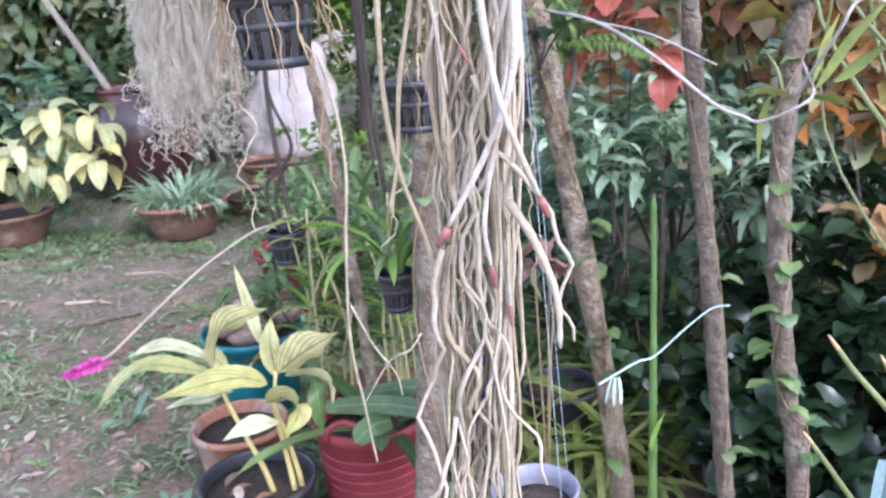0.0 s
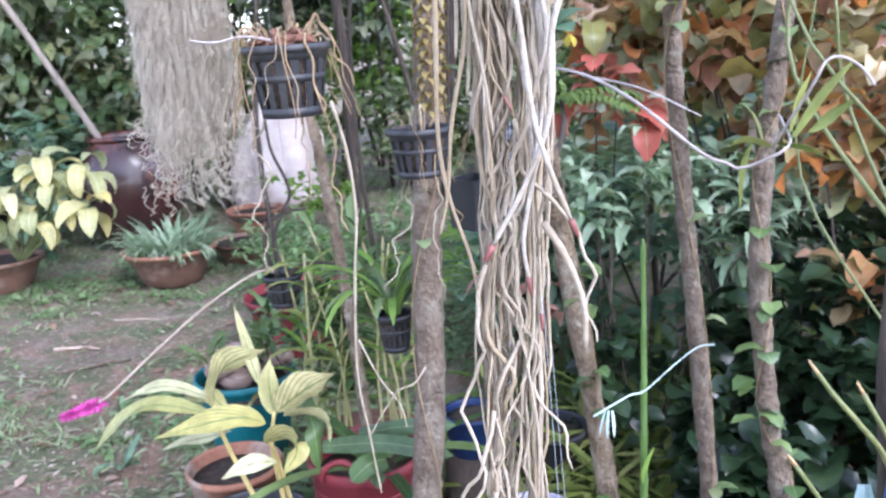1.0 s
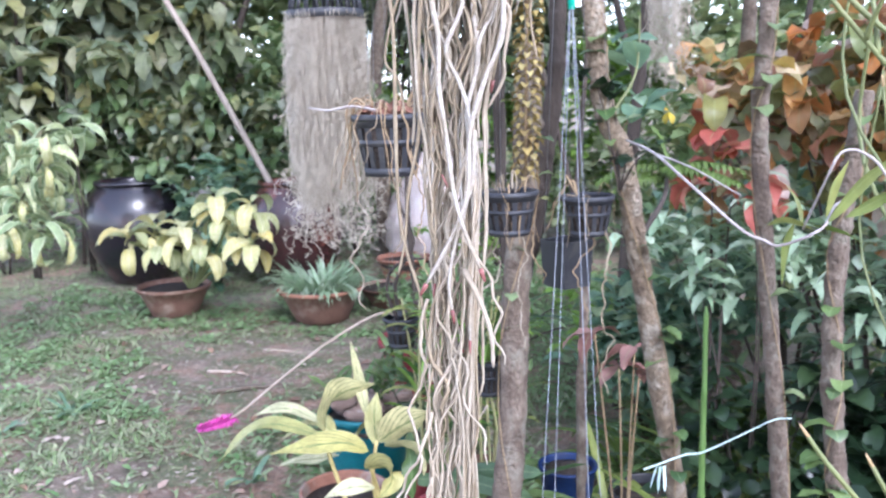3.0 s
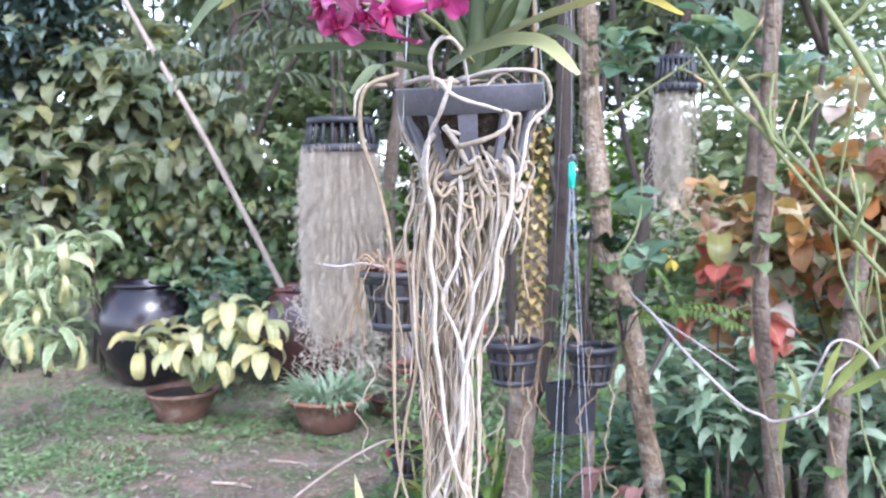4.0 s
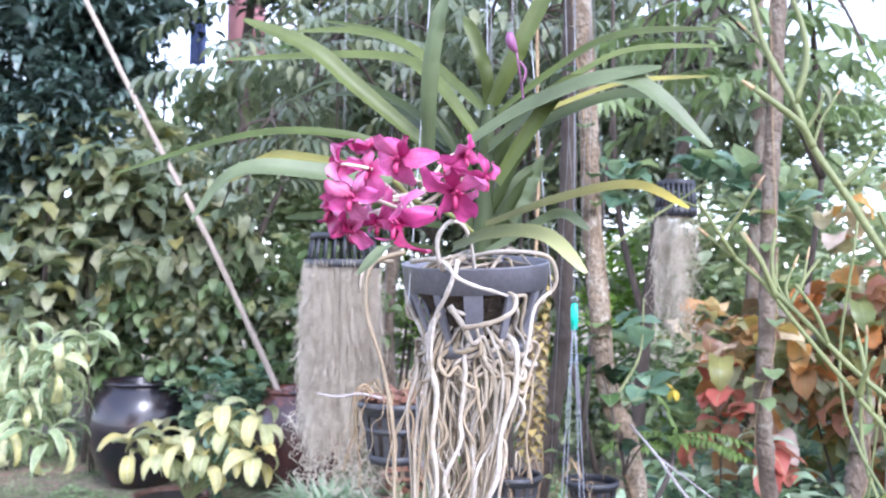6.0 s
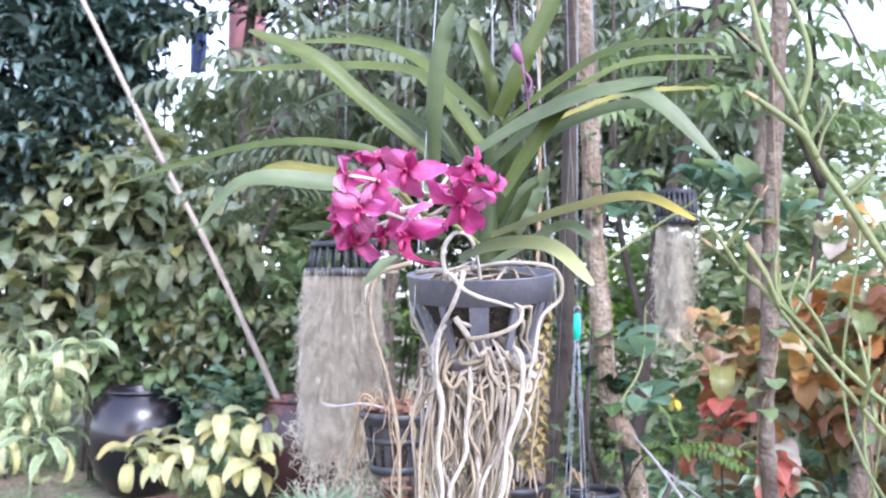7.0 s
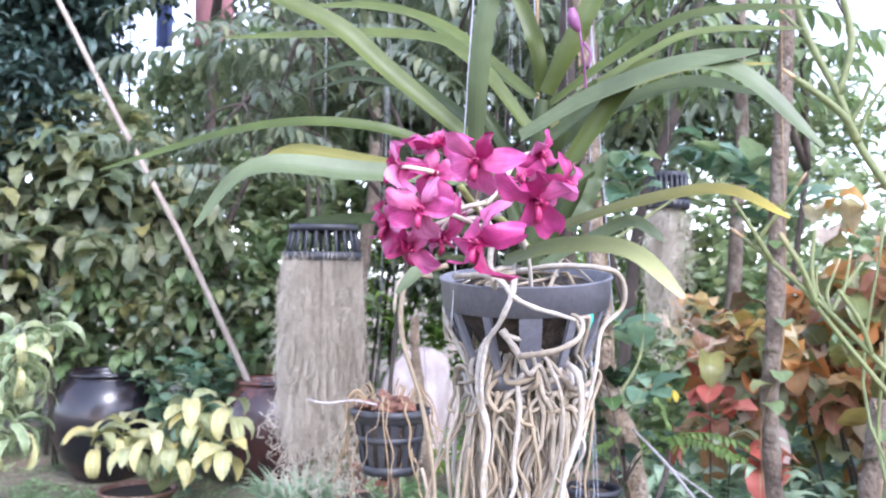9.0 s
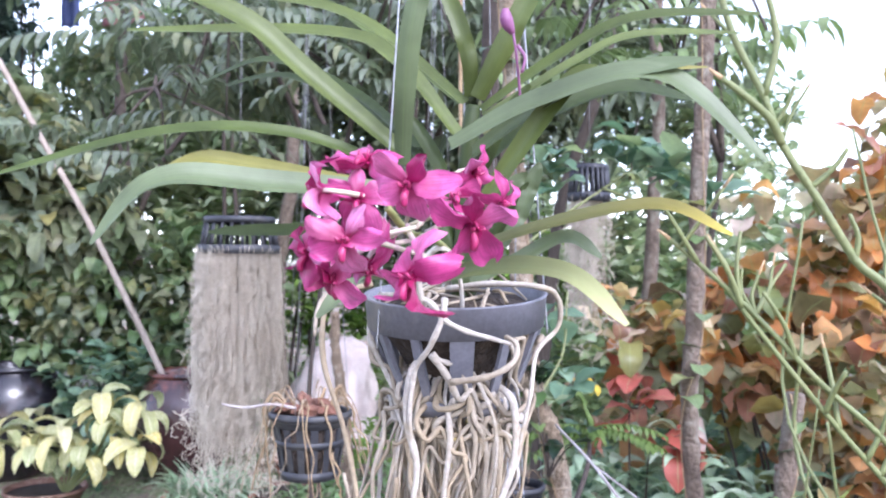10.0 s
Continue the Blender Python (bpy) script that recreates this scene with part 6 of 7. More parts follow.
# ---- plants ----
def bush(name, label, centers, n, size, ratio, material, seed, shape=1, droop=(0.5, 1.5), stems=True, category="shrub", base=None, group="", fold=0.25, wave=0.15, n_seg=5, stem_r=0.012, upward=0.35, kind=""):
    """Leaves in uneven clumps round the given (x, y, z, rx, ry, rz) lobes, on stems from the ground."""
    random.seed(seed)
    c0 = centers[0]
    base = base or (c0[0], c0[1], 0.0)
    ob = thing(name, label, category, base, group)
    lb = Buf()
    total = sum(c[3] * c[4] * c[5] for c in centers) or 1
    for cx, cy, cz, rx, ry, rz in centers:
        m = max(3, int(n * rx * ry * rz / total))
        clumps = max(2, m // 9)
        for q in range(clumps):
            v = ball()
            p = Vector((cx + v.x * rx, cy + v.y * ry, cz + v.z * rz))
            if stems and q < 2:
                low = Vector((base[0] + rnd(-0.1, 0.1) * rx, base[1] + rnd(-0.1, 0.1) * ry, base[2]))
                mid = low.lerp(p, 0.55) + Vector((rnd(-0.1, 0.1) * rx, rnd(-0.1, 0.1) * ry, 0.12 * (p.z - low.z)))
                sb = Buf()
                tube(sb, spline([low, mid, p], 4), lambda s: stem_r * (1 - 0.75 * s), 5)
                part("stem", sb, M_BARK_DARK, ob)
            axis = Vector((v.x, v.y, v.z + 0.5))
            axis = axis.normalized() if axis.length > 0.01 else Vector((0, 0, 1))
            sprig = size * rnd(0.8, 1.8)
            for j in range(m // clumps + 1):
                a = j * 2.4 + q
                out = Vector((math.cos(a), math.sin(a), rnd(-0.3, 0.6) + upward))
                at = p + axis * sprig * rnd(-0.6, 0.6) + ball() * size * 0.25
                if at.z < 0.03:
                    continue
                arc_leaf(lb, at, out + axis * 0.4, size * rnd(0.6, 1.25), size * ratio * rnd(0.75, 1.2), 0.2, rnd(*droop), fold, shape, n_seg, wave, rnd(-0.5, 0.5))
    part("foliage", lb, material, ob, kind="stuff")
    return ob


def fountain(name, label, c, n, length, width, material, seed, spread=0.06, category="plant", up=1.1, droop=(0.9, 2.0)):
    """A clump of strap leaves, each one a part."""
    random.seed(seed)
    ob = thing(name, label, category, c)
    for k in range(n):
        a = rnd(0, 6.283)
        b = Buf()
        arc_leaf(b, (c[0] + spread * math.cos(a), c[1] + spread * math.sin(a), c[2]), (math.cos(a), math.sin(a), up * rnd(0.7, 1.8)), length * rnd(0.7, 1.2), width * rnd(0.8, 1.15), 0.15, rnd(*droop), 0.35, 0, 9)
        part("leaf", b, material, ob)
    return ob


# yellow netted plant over the clay bowl
ap = thing("yellow_netted_plant", "shrub with drooping yellow leaves netted in cream veins", "shrub", (-3.5, 5.75, 0.15))
random.seed(51)
for k, (x, y, z) in enumerate(((-3.56, 5.55, 0.70), (-3.24, 5.42, 0.66), (-2.92, 5.5, 0.74), (-2.76, 5.6, 0.84), (-3.08, 5.45, 0.56), (-3.40, 5.45, 0.54), (-2.72, 5.5, 0.60), (-3.70, 5.45, 0.62), (-3.02, 5.55, 0.88))):
    b = Buf()
    tube(b, spline([(-3.4, 5.75, 0.18), ((x - 3.4) / 2, 5.7, 0.45), (x, y, z)], 5), 0.010, 6)
    part("stem", b, M_GREENSTEM, ap)
    for j in range(7):
        a = j * 0.9 + k
        b = Buf()
        arc_leaf(b, (x, y, z + rnd(-0.08, 0.06)), (math.cos(a), math.sin(a) - 0.2, rnd(-0.2, 0.9)), rnd(0.22, 0.33), rnd(0.09, 0.125), 0.3, rnd(1.2, 2.6), 0.25, 1, 8, 0.10, rnd(-0.4, 0.4))
        part("leaf", b, M_APH, ap)
# cream-edged shrub at the edge of the lawn
cv = thing("variegated_shrub", "tall shrub with curling cream and green leaves and some yellow ones", "shrub", (-4.15, 4.75, 0.0))
random.seed(52)
for k in range(22):
    x, y, z = -3.95 + rnd(-0.6, 0.40), 4.7 + rnd(-0.3, 0.3), rnd(0.80, 1.50)
    b = Buf()
    tube(b, spline([(-4.9, 4.95, 0.0), (-4.85 + (x + 4.85) * 0.4, 4.9, 0.75), (x, y, z)], 5), 0.006, 6)
    if k % 4 == 0:
        part("stem", b, M_BARK_DARK, cv)
    for j in range(7):
        a = j * 0.95 + k
        b = Buf()
        arc_leaf(b, (x, y, z + rnd(-0.06, 0.06)), (math.cos(a), math.sin(a), rnd(-0.2, 0.9)), rnd(0.24, 0.44), rnd(0.034, 0.060), 0.35, rnd(1.6, 4.2), 0.4, 1, 10, 0.5, rnd(-0.9, 0.9))
        part("leaf", b, M_APH if (j + k) % 6 == 0 else M_PALEVAR, cv)

bush("shrub", "green shrub growing round the jars", [(-3.75, 6.9, 0.75, 0.45, 0.3, 0.30), (-3.65, 6.6, 0.35, 0.3, 0.2, 0.25)], 330, 0.17, 0.6, M_BLUELEAF, 61)
for k, lobe in enumerate([(-5.2, 7.6, 1.6, 1.2, 0.5, 0.9), (-3.6, 7.7, 1.5, 1.0, 0.5, 0.9)]):
    bush("shrub", "leafy shrub at the back of the jars", [lobe], 1200, 0.24, 0.48, M_SHRUB, 62 + 200 * k, droop=(0.6, 2.6), upward=0.05, wave=0.3)
for k, lobe in enumerate([(-5.3, 7.2, 2.6, 1.0, 0.5, 0.9), (-6.2, 7.0, 1.6, 0.8, 0.6, 1.0), (-4.6, 7.6, 2.3, 0.7, 0.4, 0.6)]):
    bush("shrub", "tall variegated croton hedge with cream and yellow leaves", [lobe], 720, 0.34, 0.46, M_HEDGE, 63 + 200 * k, droop=(0.6, 2.6), upward=0.05, wave=0.3)
for k, lobe in enumerate([(-6.6, 7.2, 4.3, 1.1, 0.7, 1.2), (-5.7, 7.6, 4.5, 0.8, 0.6, 0.9)]):
    bush("tree", "dark-leaved tree at the edge of the garden", [lobe], 1900, 0.30, 0.32, M_TREELEAF, 64 + 200 * k, shape=2, droop=(1.0, 2.2), category="tree", stem_r=0.022)
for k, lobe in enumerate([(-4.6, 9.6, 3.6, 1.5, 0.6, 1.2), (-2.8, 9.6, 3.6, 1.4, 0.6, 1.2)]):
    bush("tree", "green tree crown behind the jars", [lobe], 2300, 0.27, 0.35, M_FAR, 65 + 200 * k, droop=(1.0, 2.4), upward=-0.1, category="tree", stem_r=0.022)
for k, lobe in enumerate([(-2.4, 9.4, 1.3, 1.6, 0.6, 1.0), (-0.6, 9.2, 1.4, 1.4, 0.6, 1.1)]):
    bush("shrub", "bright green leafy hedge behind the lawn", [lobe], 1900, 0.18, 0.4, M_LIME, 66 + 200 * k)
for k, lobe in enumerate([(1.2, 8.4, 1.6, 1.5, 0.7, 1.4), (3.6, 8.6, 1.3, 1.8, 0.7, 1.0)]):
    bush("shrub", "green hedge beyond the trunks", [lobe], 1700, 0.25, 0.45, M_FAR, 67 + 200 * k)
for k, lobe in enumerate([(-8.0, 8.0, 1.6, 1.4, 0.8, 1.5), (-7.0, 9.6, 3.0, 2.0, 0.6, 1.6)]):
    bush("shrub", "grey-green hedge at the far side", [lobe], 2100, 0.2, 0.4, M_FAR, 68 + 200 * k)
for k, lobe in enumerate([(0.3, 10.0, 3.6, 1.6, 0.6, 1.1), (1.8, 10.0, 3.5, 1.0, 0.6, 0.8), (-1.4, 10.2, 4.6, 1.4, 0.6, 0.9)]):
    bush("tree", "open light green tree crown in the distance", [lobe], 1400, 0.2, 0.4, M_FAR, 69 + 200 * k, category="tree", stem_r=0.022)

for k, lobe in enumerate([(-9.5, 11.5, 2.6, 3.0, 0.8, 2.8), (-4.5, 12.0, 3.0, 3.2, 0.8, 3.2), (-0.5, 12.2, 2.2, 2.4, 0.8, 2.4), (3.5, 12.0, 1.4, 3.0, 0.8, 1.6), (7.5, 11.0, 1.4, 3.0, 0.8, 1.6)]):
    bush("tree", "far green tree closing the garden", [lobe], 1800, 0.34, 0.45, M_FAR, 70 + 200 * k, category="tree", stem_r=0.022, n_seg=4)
for k, lobe in enumerate([(-3.0, 8.2, 5.2, 1.6, 0.6, 0.8), (-0.6, 8.0, 5.3, 1.4, 0.6, 0.7), (-5.2, 8.2, 5.4, 1.2, 0.6, 0.8)]):
    bush("tree", "dark leafy tree rising behind the lawn", [lobe], 1200, 0.2, 0.35, M_DARKLEAF, 59 + 200 * k, shape=2, category="tree", stem_r=0.03)
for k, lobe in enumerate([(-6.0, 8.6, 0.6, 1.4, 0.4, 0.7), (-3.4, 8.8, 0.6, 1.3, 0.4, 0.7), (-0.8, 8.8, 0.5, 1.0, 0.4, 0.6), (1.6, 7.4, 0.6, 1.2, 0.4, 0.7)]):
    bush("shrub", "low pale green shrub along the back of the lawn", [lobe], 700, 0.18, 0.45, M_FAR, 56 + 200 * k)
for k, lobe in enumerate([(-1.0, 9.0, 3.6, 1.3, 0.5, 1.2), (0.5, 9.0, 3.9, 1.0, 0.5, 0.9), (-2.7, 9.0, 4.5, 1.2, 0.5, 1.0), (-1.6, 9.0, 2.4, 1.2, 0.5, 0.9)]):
    bush("tree", "shade-toned blue-green tree crown closing the back of the garden", [lobe], 1500, 0.26, 0.36, M_PINDARK, 83 + 200 * k, shape=2, droop=(0.9, 2.0), category="tree", stem_r=0.022)
for k, lobe in enumerate([(-1.15, 5.3, 0.14, 0.50, 0.5, 0.13), (-0.75, 6.4, 0.16, 0.60, 0.5, 0.15), (-1.55, 6.0, 0.14, 0.40, 0.4, 0.13)]):
    bush("weed_patch", "patch of light green weeds on the lawn", [lobe], 520, 0.085, 0.36, M_CLOVER, 84 + 200 * k, stems=False, category="weeds", droop=(0.3, 1.2), n_seg=4)
bush("shrub", "pale leafy hedge low behind the jars", [(-4.05, 7.35, 1.38, 0.7, 0.2, 0.42), (-3.2, 7.5, 1.30, 0.5, 0.2, 0.36)], 420, 0.20, 0.46, M_HEDGE, 85, stem_r=0.012, droop=(0.6, 2.6), upward=0.05, wave=0.3)
for k, lobe in enumerate([(-5.71, 6.9, 3.34, 0.55, 0.4, 0.55), (-6.37, 6.9, 2.88, 0.4, 0.4, 0.5)]):
    bush("tree", "low-hanging crown of the dark-leaved tree", [lobe], 620, 0.28, 0.32, M_TREELEAF, 86 + 200 * k, shape=2, droop=(1.0, 2.2), category="tree", stem_r=0.022)
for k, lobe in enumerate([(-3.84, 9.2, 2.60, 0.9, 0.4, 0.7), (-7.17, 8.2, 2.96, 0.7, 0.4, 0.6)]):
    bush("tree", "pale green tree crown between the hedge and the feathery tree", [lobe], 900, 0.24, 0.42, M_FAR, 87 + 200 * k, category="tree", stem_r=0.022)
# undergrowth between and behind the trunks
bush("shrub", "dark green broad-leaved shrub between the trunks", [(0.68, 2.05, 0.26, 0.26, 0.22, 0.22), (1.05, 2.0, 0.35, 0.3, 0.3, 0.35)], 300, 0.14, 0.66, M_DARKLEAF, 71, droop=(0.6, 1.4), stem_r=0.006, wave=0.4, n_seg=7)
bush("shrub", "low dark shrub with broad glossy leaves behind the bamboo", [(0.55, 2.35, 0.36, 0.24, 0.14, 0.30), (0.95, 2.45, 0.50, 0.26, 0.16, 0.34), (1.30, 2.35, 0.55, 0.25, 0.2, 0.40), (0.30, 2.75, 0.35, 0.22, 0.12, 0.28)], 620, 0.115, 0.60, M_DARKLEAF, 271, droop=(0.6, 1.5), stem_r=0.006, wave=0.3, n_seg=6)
bush("shrub", "sunlit pale green shrub with narrow glossy leaves beyond the trunks", [(0.46, 2.80, 1.06, 0.22, 0.14, 0.18), (0.80, 2.8, 0.92, 0.22, 0.14, 0.24), (0.24, 2.9, 1.05, 0.16, 0.12, 0.20)], 340, 0.14, 0.27, M_SPIDER, 272, shape=2, droop=(0.8, 1.8), stem_r=0.005, n_seg=6)
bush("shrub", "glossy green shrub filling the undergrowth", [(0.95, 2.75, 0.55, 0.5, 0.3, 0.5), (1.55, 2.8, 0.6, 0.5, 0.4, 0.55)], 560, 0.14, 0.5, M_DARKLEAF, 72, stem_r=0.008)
for k, lobe in enumerate([(0.7, 3.6, 0.7, 0.7, 0.4, 0.6), (1.9, 3.7, 0.8, 0.8, 0.4, 0.7), (0.12, 3.8, 0.42, 0.3, 0.3, 0.3)]):
    bush("shrub", "grey-green shrub in the shade behind the trunks", [lobe], 666, 0.14, 0.42, M_BLUELEAF, 73 + 200 * k)
for k, lobe in enumerate([(0.9, 4.8, 1.0, 1.0, 0.5, 0.9), (2.6, 4.9, 1.2, 1.2, 0.6, 1.0)]):
    bush("shrub", "mixed green shrub under the copper leaves", [lobe], 1300, 0.16, 0.42, M_SHRUB, 74 + 200 * k)
bush("copper_leaf_shrub", "shrub with large orange, red and brown copper leaves", [(0.95, 3.1, 1.55, 0.42, 0.3, 0.30), (0.52, 3.1, 1.58, 0.24, 0.22, 0.28), (1.0, 2.9, 1.93, 0.3, 0.25, 0.26), (0.38, 3.15, 1.46, 0.16, 0.2, 0.18)], 520, 0.165, 0.54, M_CROTON, 75, droop=(0.4, 2.6), wave=0.55, n_seg=7, stem_r=0.010)
bush("copper_leaf_shrub", "tall copper-leaved shrub with orange and olive leaves", [(1.45, 3.2, 1.5, 0.5, 0.3, 0.7), (1.5, 3.3, 2.1, 0.4, 0.3, 0.35)], 700, 0.165, 0.54, M_CROTON, 275, droop=(0.4, 2.6), wave=0.55, n_seg=7, stem_r=0.010)
bush("copper_leaf_shrub", "copper-leaved shrub hanging over the slender trunks", [(1.10, 2.6, 1.35, 0.35, 0.3, 0.40), (1.25, 2.5, 0.9, 0.22, 0.2, 0.25)], 220, 0.150, 0.60, M_CROTON, 76, droop=(0.4, 2.6), wave=0.5, n_seg=6, stem_r=0.010)
bush("red_leaf_shrub", "slender shrub with hanging red leaves", [(0.33, 2.85, 1.36, 0.09, 0.10, 0.16)], 20, 0.15, 0.6, M_REDLEAF, 77, droop=(1.2, 2.2), stem_r=0.008)
branch = bush("leafy_branch", "branch of toothed green leaves among the trunks", [(0.27, 1.95, 2.10, 0.10, 0.08, 0.14), (0.37, 1.95, 2.02, 0.08, 0.08, 0.08), (0.10, 1.95, 2.02, 0.07, 0.07, 0.10), (0.10, 1.92, 1.68, 0.05, 0.06, 0.14)], 74, 0.085, 0.68, M_BLUELEAF, 78, base=(0.06, 1.82, 1.50), stems=False)
for pts in (((0.03, 1.80, 1.56), (0.09, 1.88, 1.66), (0.10, 1.92, 1.80)), ((0.0, 1.82, 1.9), (0.10, 1.90, 1.98), (0.20, 1.95, 2.05), (0.30, 1.95, 2.12)), ((0.18, 1.94, 2.04), (0.28, 1.95, 2.01), (0.40, 1.95, 2.03))):
    b = Buf()
    tube(b, spline(pts, 6), lambda t: 0.004 - 0.0018 * t, 6)
    part("twig", b, M_GREENSTEM, branch)
bush("leafy_branch", "sprig of glossy leaves on the leaning trunk", [(0.10, 1.70, 1.50, 0.05, 0.04, 0.04), (0.06, 1.72, 1.64, 0.05, 0.04, 0.08)], 16, 0.06, 0.6, M_DARKLEAF, 79, base=(0.06, 1.78, 1.40), stem_r=0.003)
for k, (x, y, nn, ln) in enumerate(((0.02, 2.55, 26, 0.55), (0.22, 2.6, 22, 0.5), (0.75, 3.3, 20, 0.6), (1.1, 3.5, 18, 0.6), (0.35, 3.5, 20, 0.6), (-0.35, 2.55, 16, 0.40), (0.05, 3.3, 18, 0.5), (0.50, 2.9, 22, 0.55), (0.95, 2.45, 18, 0.45), (1.35, 3.0, 20, 0.6), (0.62, 4.0, 22, 0.7), (1.5, 4.1, 20, 0.7), (0.15, 2.35, 20, 0.42), (0.38, 2.5, 24, 0.5), (0.72, 2.7, 24, 0.5), (1.05, 2.9, 22, 0.55), (0.30, 3.2, 24, 0.6), (1.25, 3.4, 22, 0.65), (0.85, 3.7, 22, 0.65))):
    fountain("strap_leaf_plant", "clump of arching strap leaves in the undergrowth", (x, y, 0.02), nn, ln, 0.026, (M_OLIVE if x < 0.45 and y < 2.7 else (M_STRAP, M_STRAP, M_FERN, M_OLIVE)[k % 4]), 90 + k, droop=(0.8, 2.2))
tub_orchid = fountain("strap_leaf_plant", "orchid with long fleshy strap leaves in the red tub", (-0.42, 2.25, 0.36), 9, 0.36, 0.045, M_STRAP, 99, 0.05, up=0.35, droop=(0.3, 1.2))
for pts, w in (
        (((-0.550, 2.12, 0.493), (-0.357, 2.05, 0.528), (-0.175, 2.00, 0.510)), 0.050),
        (((-0.460, 2.20, 0.486), (-0.318, 2.12, 0.541), (-0.168, 2.08, 0.559)), 0.045),
        (((-0.589, 2.15, 0.620), (-0.557, 2.08, 0.568), (-0.545, 2.05, 0.462)), 0.055),
        (((-0.366, 2.08, 0.467), (-0.407, 2.04, 0.474), (-0.456, 2.02, 0.436)), 0.060)):
    b = Buf()
    blade(b, spline(pts, 6), w, Vector((0.1, 0.5, 0.85)), 0.3, 0)
    part("leaf", b, M_STRAP, tub_orchid)
bush("potted_orchids", "thicket of small orchid stems and leaves in the teal basin", [(-0.95, 3.1, 0.46, 0.25, 0.15, 0.14), (-0.55, 2.75, 0.55, 0.2, 0.18, 0.22), (-0.45, 2.6, 0.80, 0.15, 0.12, 0.2)], 240, 0.13, 0.20, M_STRAP, 81, shape=0, base=(-0.8, 3.0, 0.25), droop=(0.4, 1.4), category="orchid", stem_r=0.006, upward=0.8)
bush("shrub", "low green plants behind the red bowl", [(-0.9, 4.7, 0.18, 0.4, 0.3, 0.15), (-0.3, 4.6, 0.32, 0.4, 0.3, 0.24), (-1.6, 7.0, 0.3, 0.5, 0.4, 0.22)], 420, 0.10, 0.42, M_LIME, 82)
cane_plant = thing("cane_orchid", "cluster of leafy yellow-green orchid canes behind the tubs", "orchid", (-0.50, 2.55, 0.28))
random.seed(87)
for k in range(17):
    x, y = -0.52 + rnd(-0.16, 0.2), 2.55 + rnd(-0.1, 0.1)
    h = rnd(0.35, 0.75)
    top = Vector((x + rnd(-0.14, 0.14), y + rnd(-0.08, 0.08), 0.28 + h))
    b = Buf()
    path = spline([(x, y, 0.28), (x + rnd(-0.03, 0.03), y, 0.28 + h * 0.5), top], 6)
    tube(b, path, lambda t: 0.006 * (1 - 0.4 * t), 6)
    cn = part("cane", b, M_CANESTEM, cane_plant)
    for j in range(7):
        p = path[min(len(path) - 1, 4 + j + random.randrange(3))]
        a = (0 if j % 2 else math.pi) + rnd(-0.8, 0.8)
        b = Buf()
        arc_leaf(b, p, (math.cos(a), math.sin(a), 0.7), rnd(0.09, 0.17), rnd(0.016, 0.026), 0.2, rnd(0.5, 1.5), 0.35, 0, 6)
        part("leaf", b, (M_OLIVE, M_STRAP, M_LIME)[k % 3], cn)
b = Buf()
lathe(b, [(0.001, 0.0), (0.15, 0.0), (0.19, 0.27), (0.20, 0.28), (0.18, 0.285), (0.15, 0.25), (0.001, 0.25)], (-0.50, 2.62, 0.0), 28, wobble=0.04)
part("tub", b, M_TERRA_DK, cane_plant, "brown clay tub")


# ---- feathery branches overhead ----
def frond(ob, base, d, length, leaflet, width, material, pairs=9, droop=0.5):
    b = Buf()
    d = Vector(d).normalized()
    flat = Vector((d.x, d.y, 0)).normalized()
    pts, p = [], Vector(base)
    for i in range(pairs + 2):
        pts.append(p.copy())
        a = math.asin(max(-1, min(1, d.z))) - droop * i / pairs
        p = p + (flat * math.cos(a) + Vector((0, 0, math.sin(a)))) * (length / pairs)
    tube(b, pts, lambda s: 0.004 * (1 - 0.7 * s), 4)
    side = flat.cross(Vector((0, 0, 1)))
    for i in range(1, len(pts)):
        for sg in (-1, 1):
            h = side * sg + flat * 0.55 + Vector((0, 0, rnd(-0.7, -0.1)))
            arc_leaf(b, pts[i], h, leaflet * rnd(0.8, 1.15), width, 0.1, rnd(0.4, 1.2), 0.2, 2, 5)
    part("frond", b, material, ob)


def feathery(label, spots, seed, n, base, leaflet=0.13, width=0.04, length=0.55, material=None):
    random.seed(seed)
    ob = thing("feathery_tree", label, "tree", base)
    top = min(c[2] for c in spots)
    fork = Vector((base[0] + 0.08, base[1], top * 0.82))
    tb = Buf()
    tube(tb, spline([base, (base[0] - 0.05, base[1], top * 0.4), fork], 6), lambda s: 0.018 - 0.005 * s, 8)
    part("trunk", tb, M_BARK_DARK, ob)
    for cx, cy, cz, rx, ry, rz in spots:
        hub = Vector((cx, cy, cz + rz * 0.5))
        tr = Buf()
        tube(tr, spline([fork, fork.lerp(hub, 0.5) + Vector((0, 0, 0.15)), hub], 6), lambda s: 0.020 * (1 - 0.6 * s), 7)
        limb = part("limb", tr, M_BARK_DARK, ob)
        for k in range(n):
            v = ball()
            p = Vector((cx + v.x * rx, cy + v.y * ry, cz + v.z * rz))
            a = rnd(0, 6.28)
            if k % 2 == 0:
                tw = Buf()
                tube(tw, spline([hub, hub.lerp(p, 0.5) + Vector((0, 0, 0.1)), p], 4), lambda s: 0.012 * (1 - 0.6 * s), 5)
                part("twig", tw, M_BARK_DARK, limb)
            frond(ob, p, (math.cos(a), math.sin(a) * 0.6, rnd(-0.2, 0.4)), length * rnd(0.7, 1.2), leaflet, width, material or M_PINNATE)


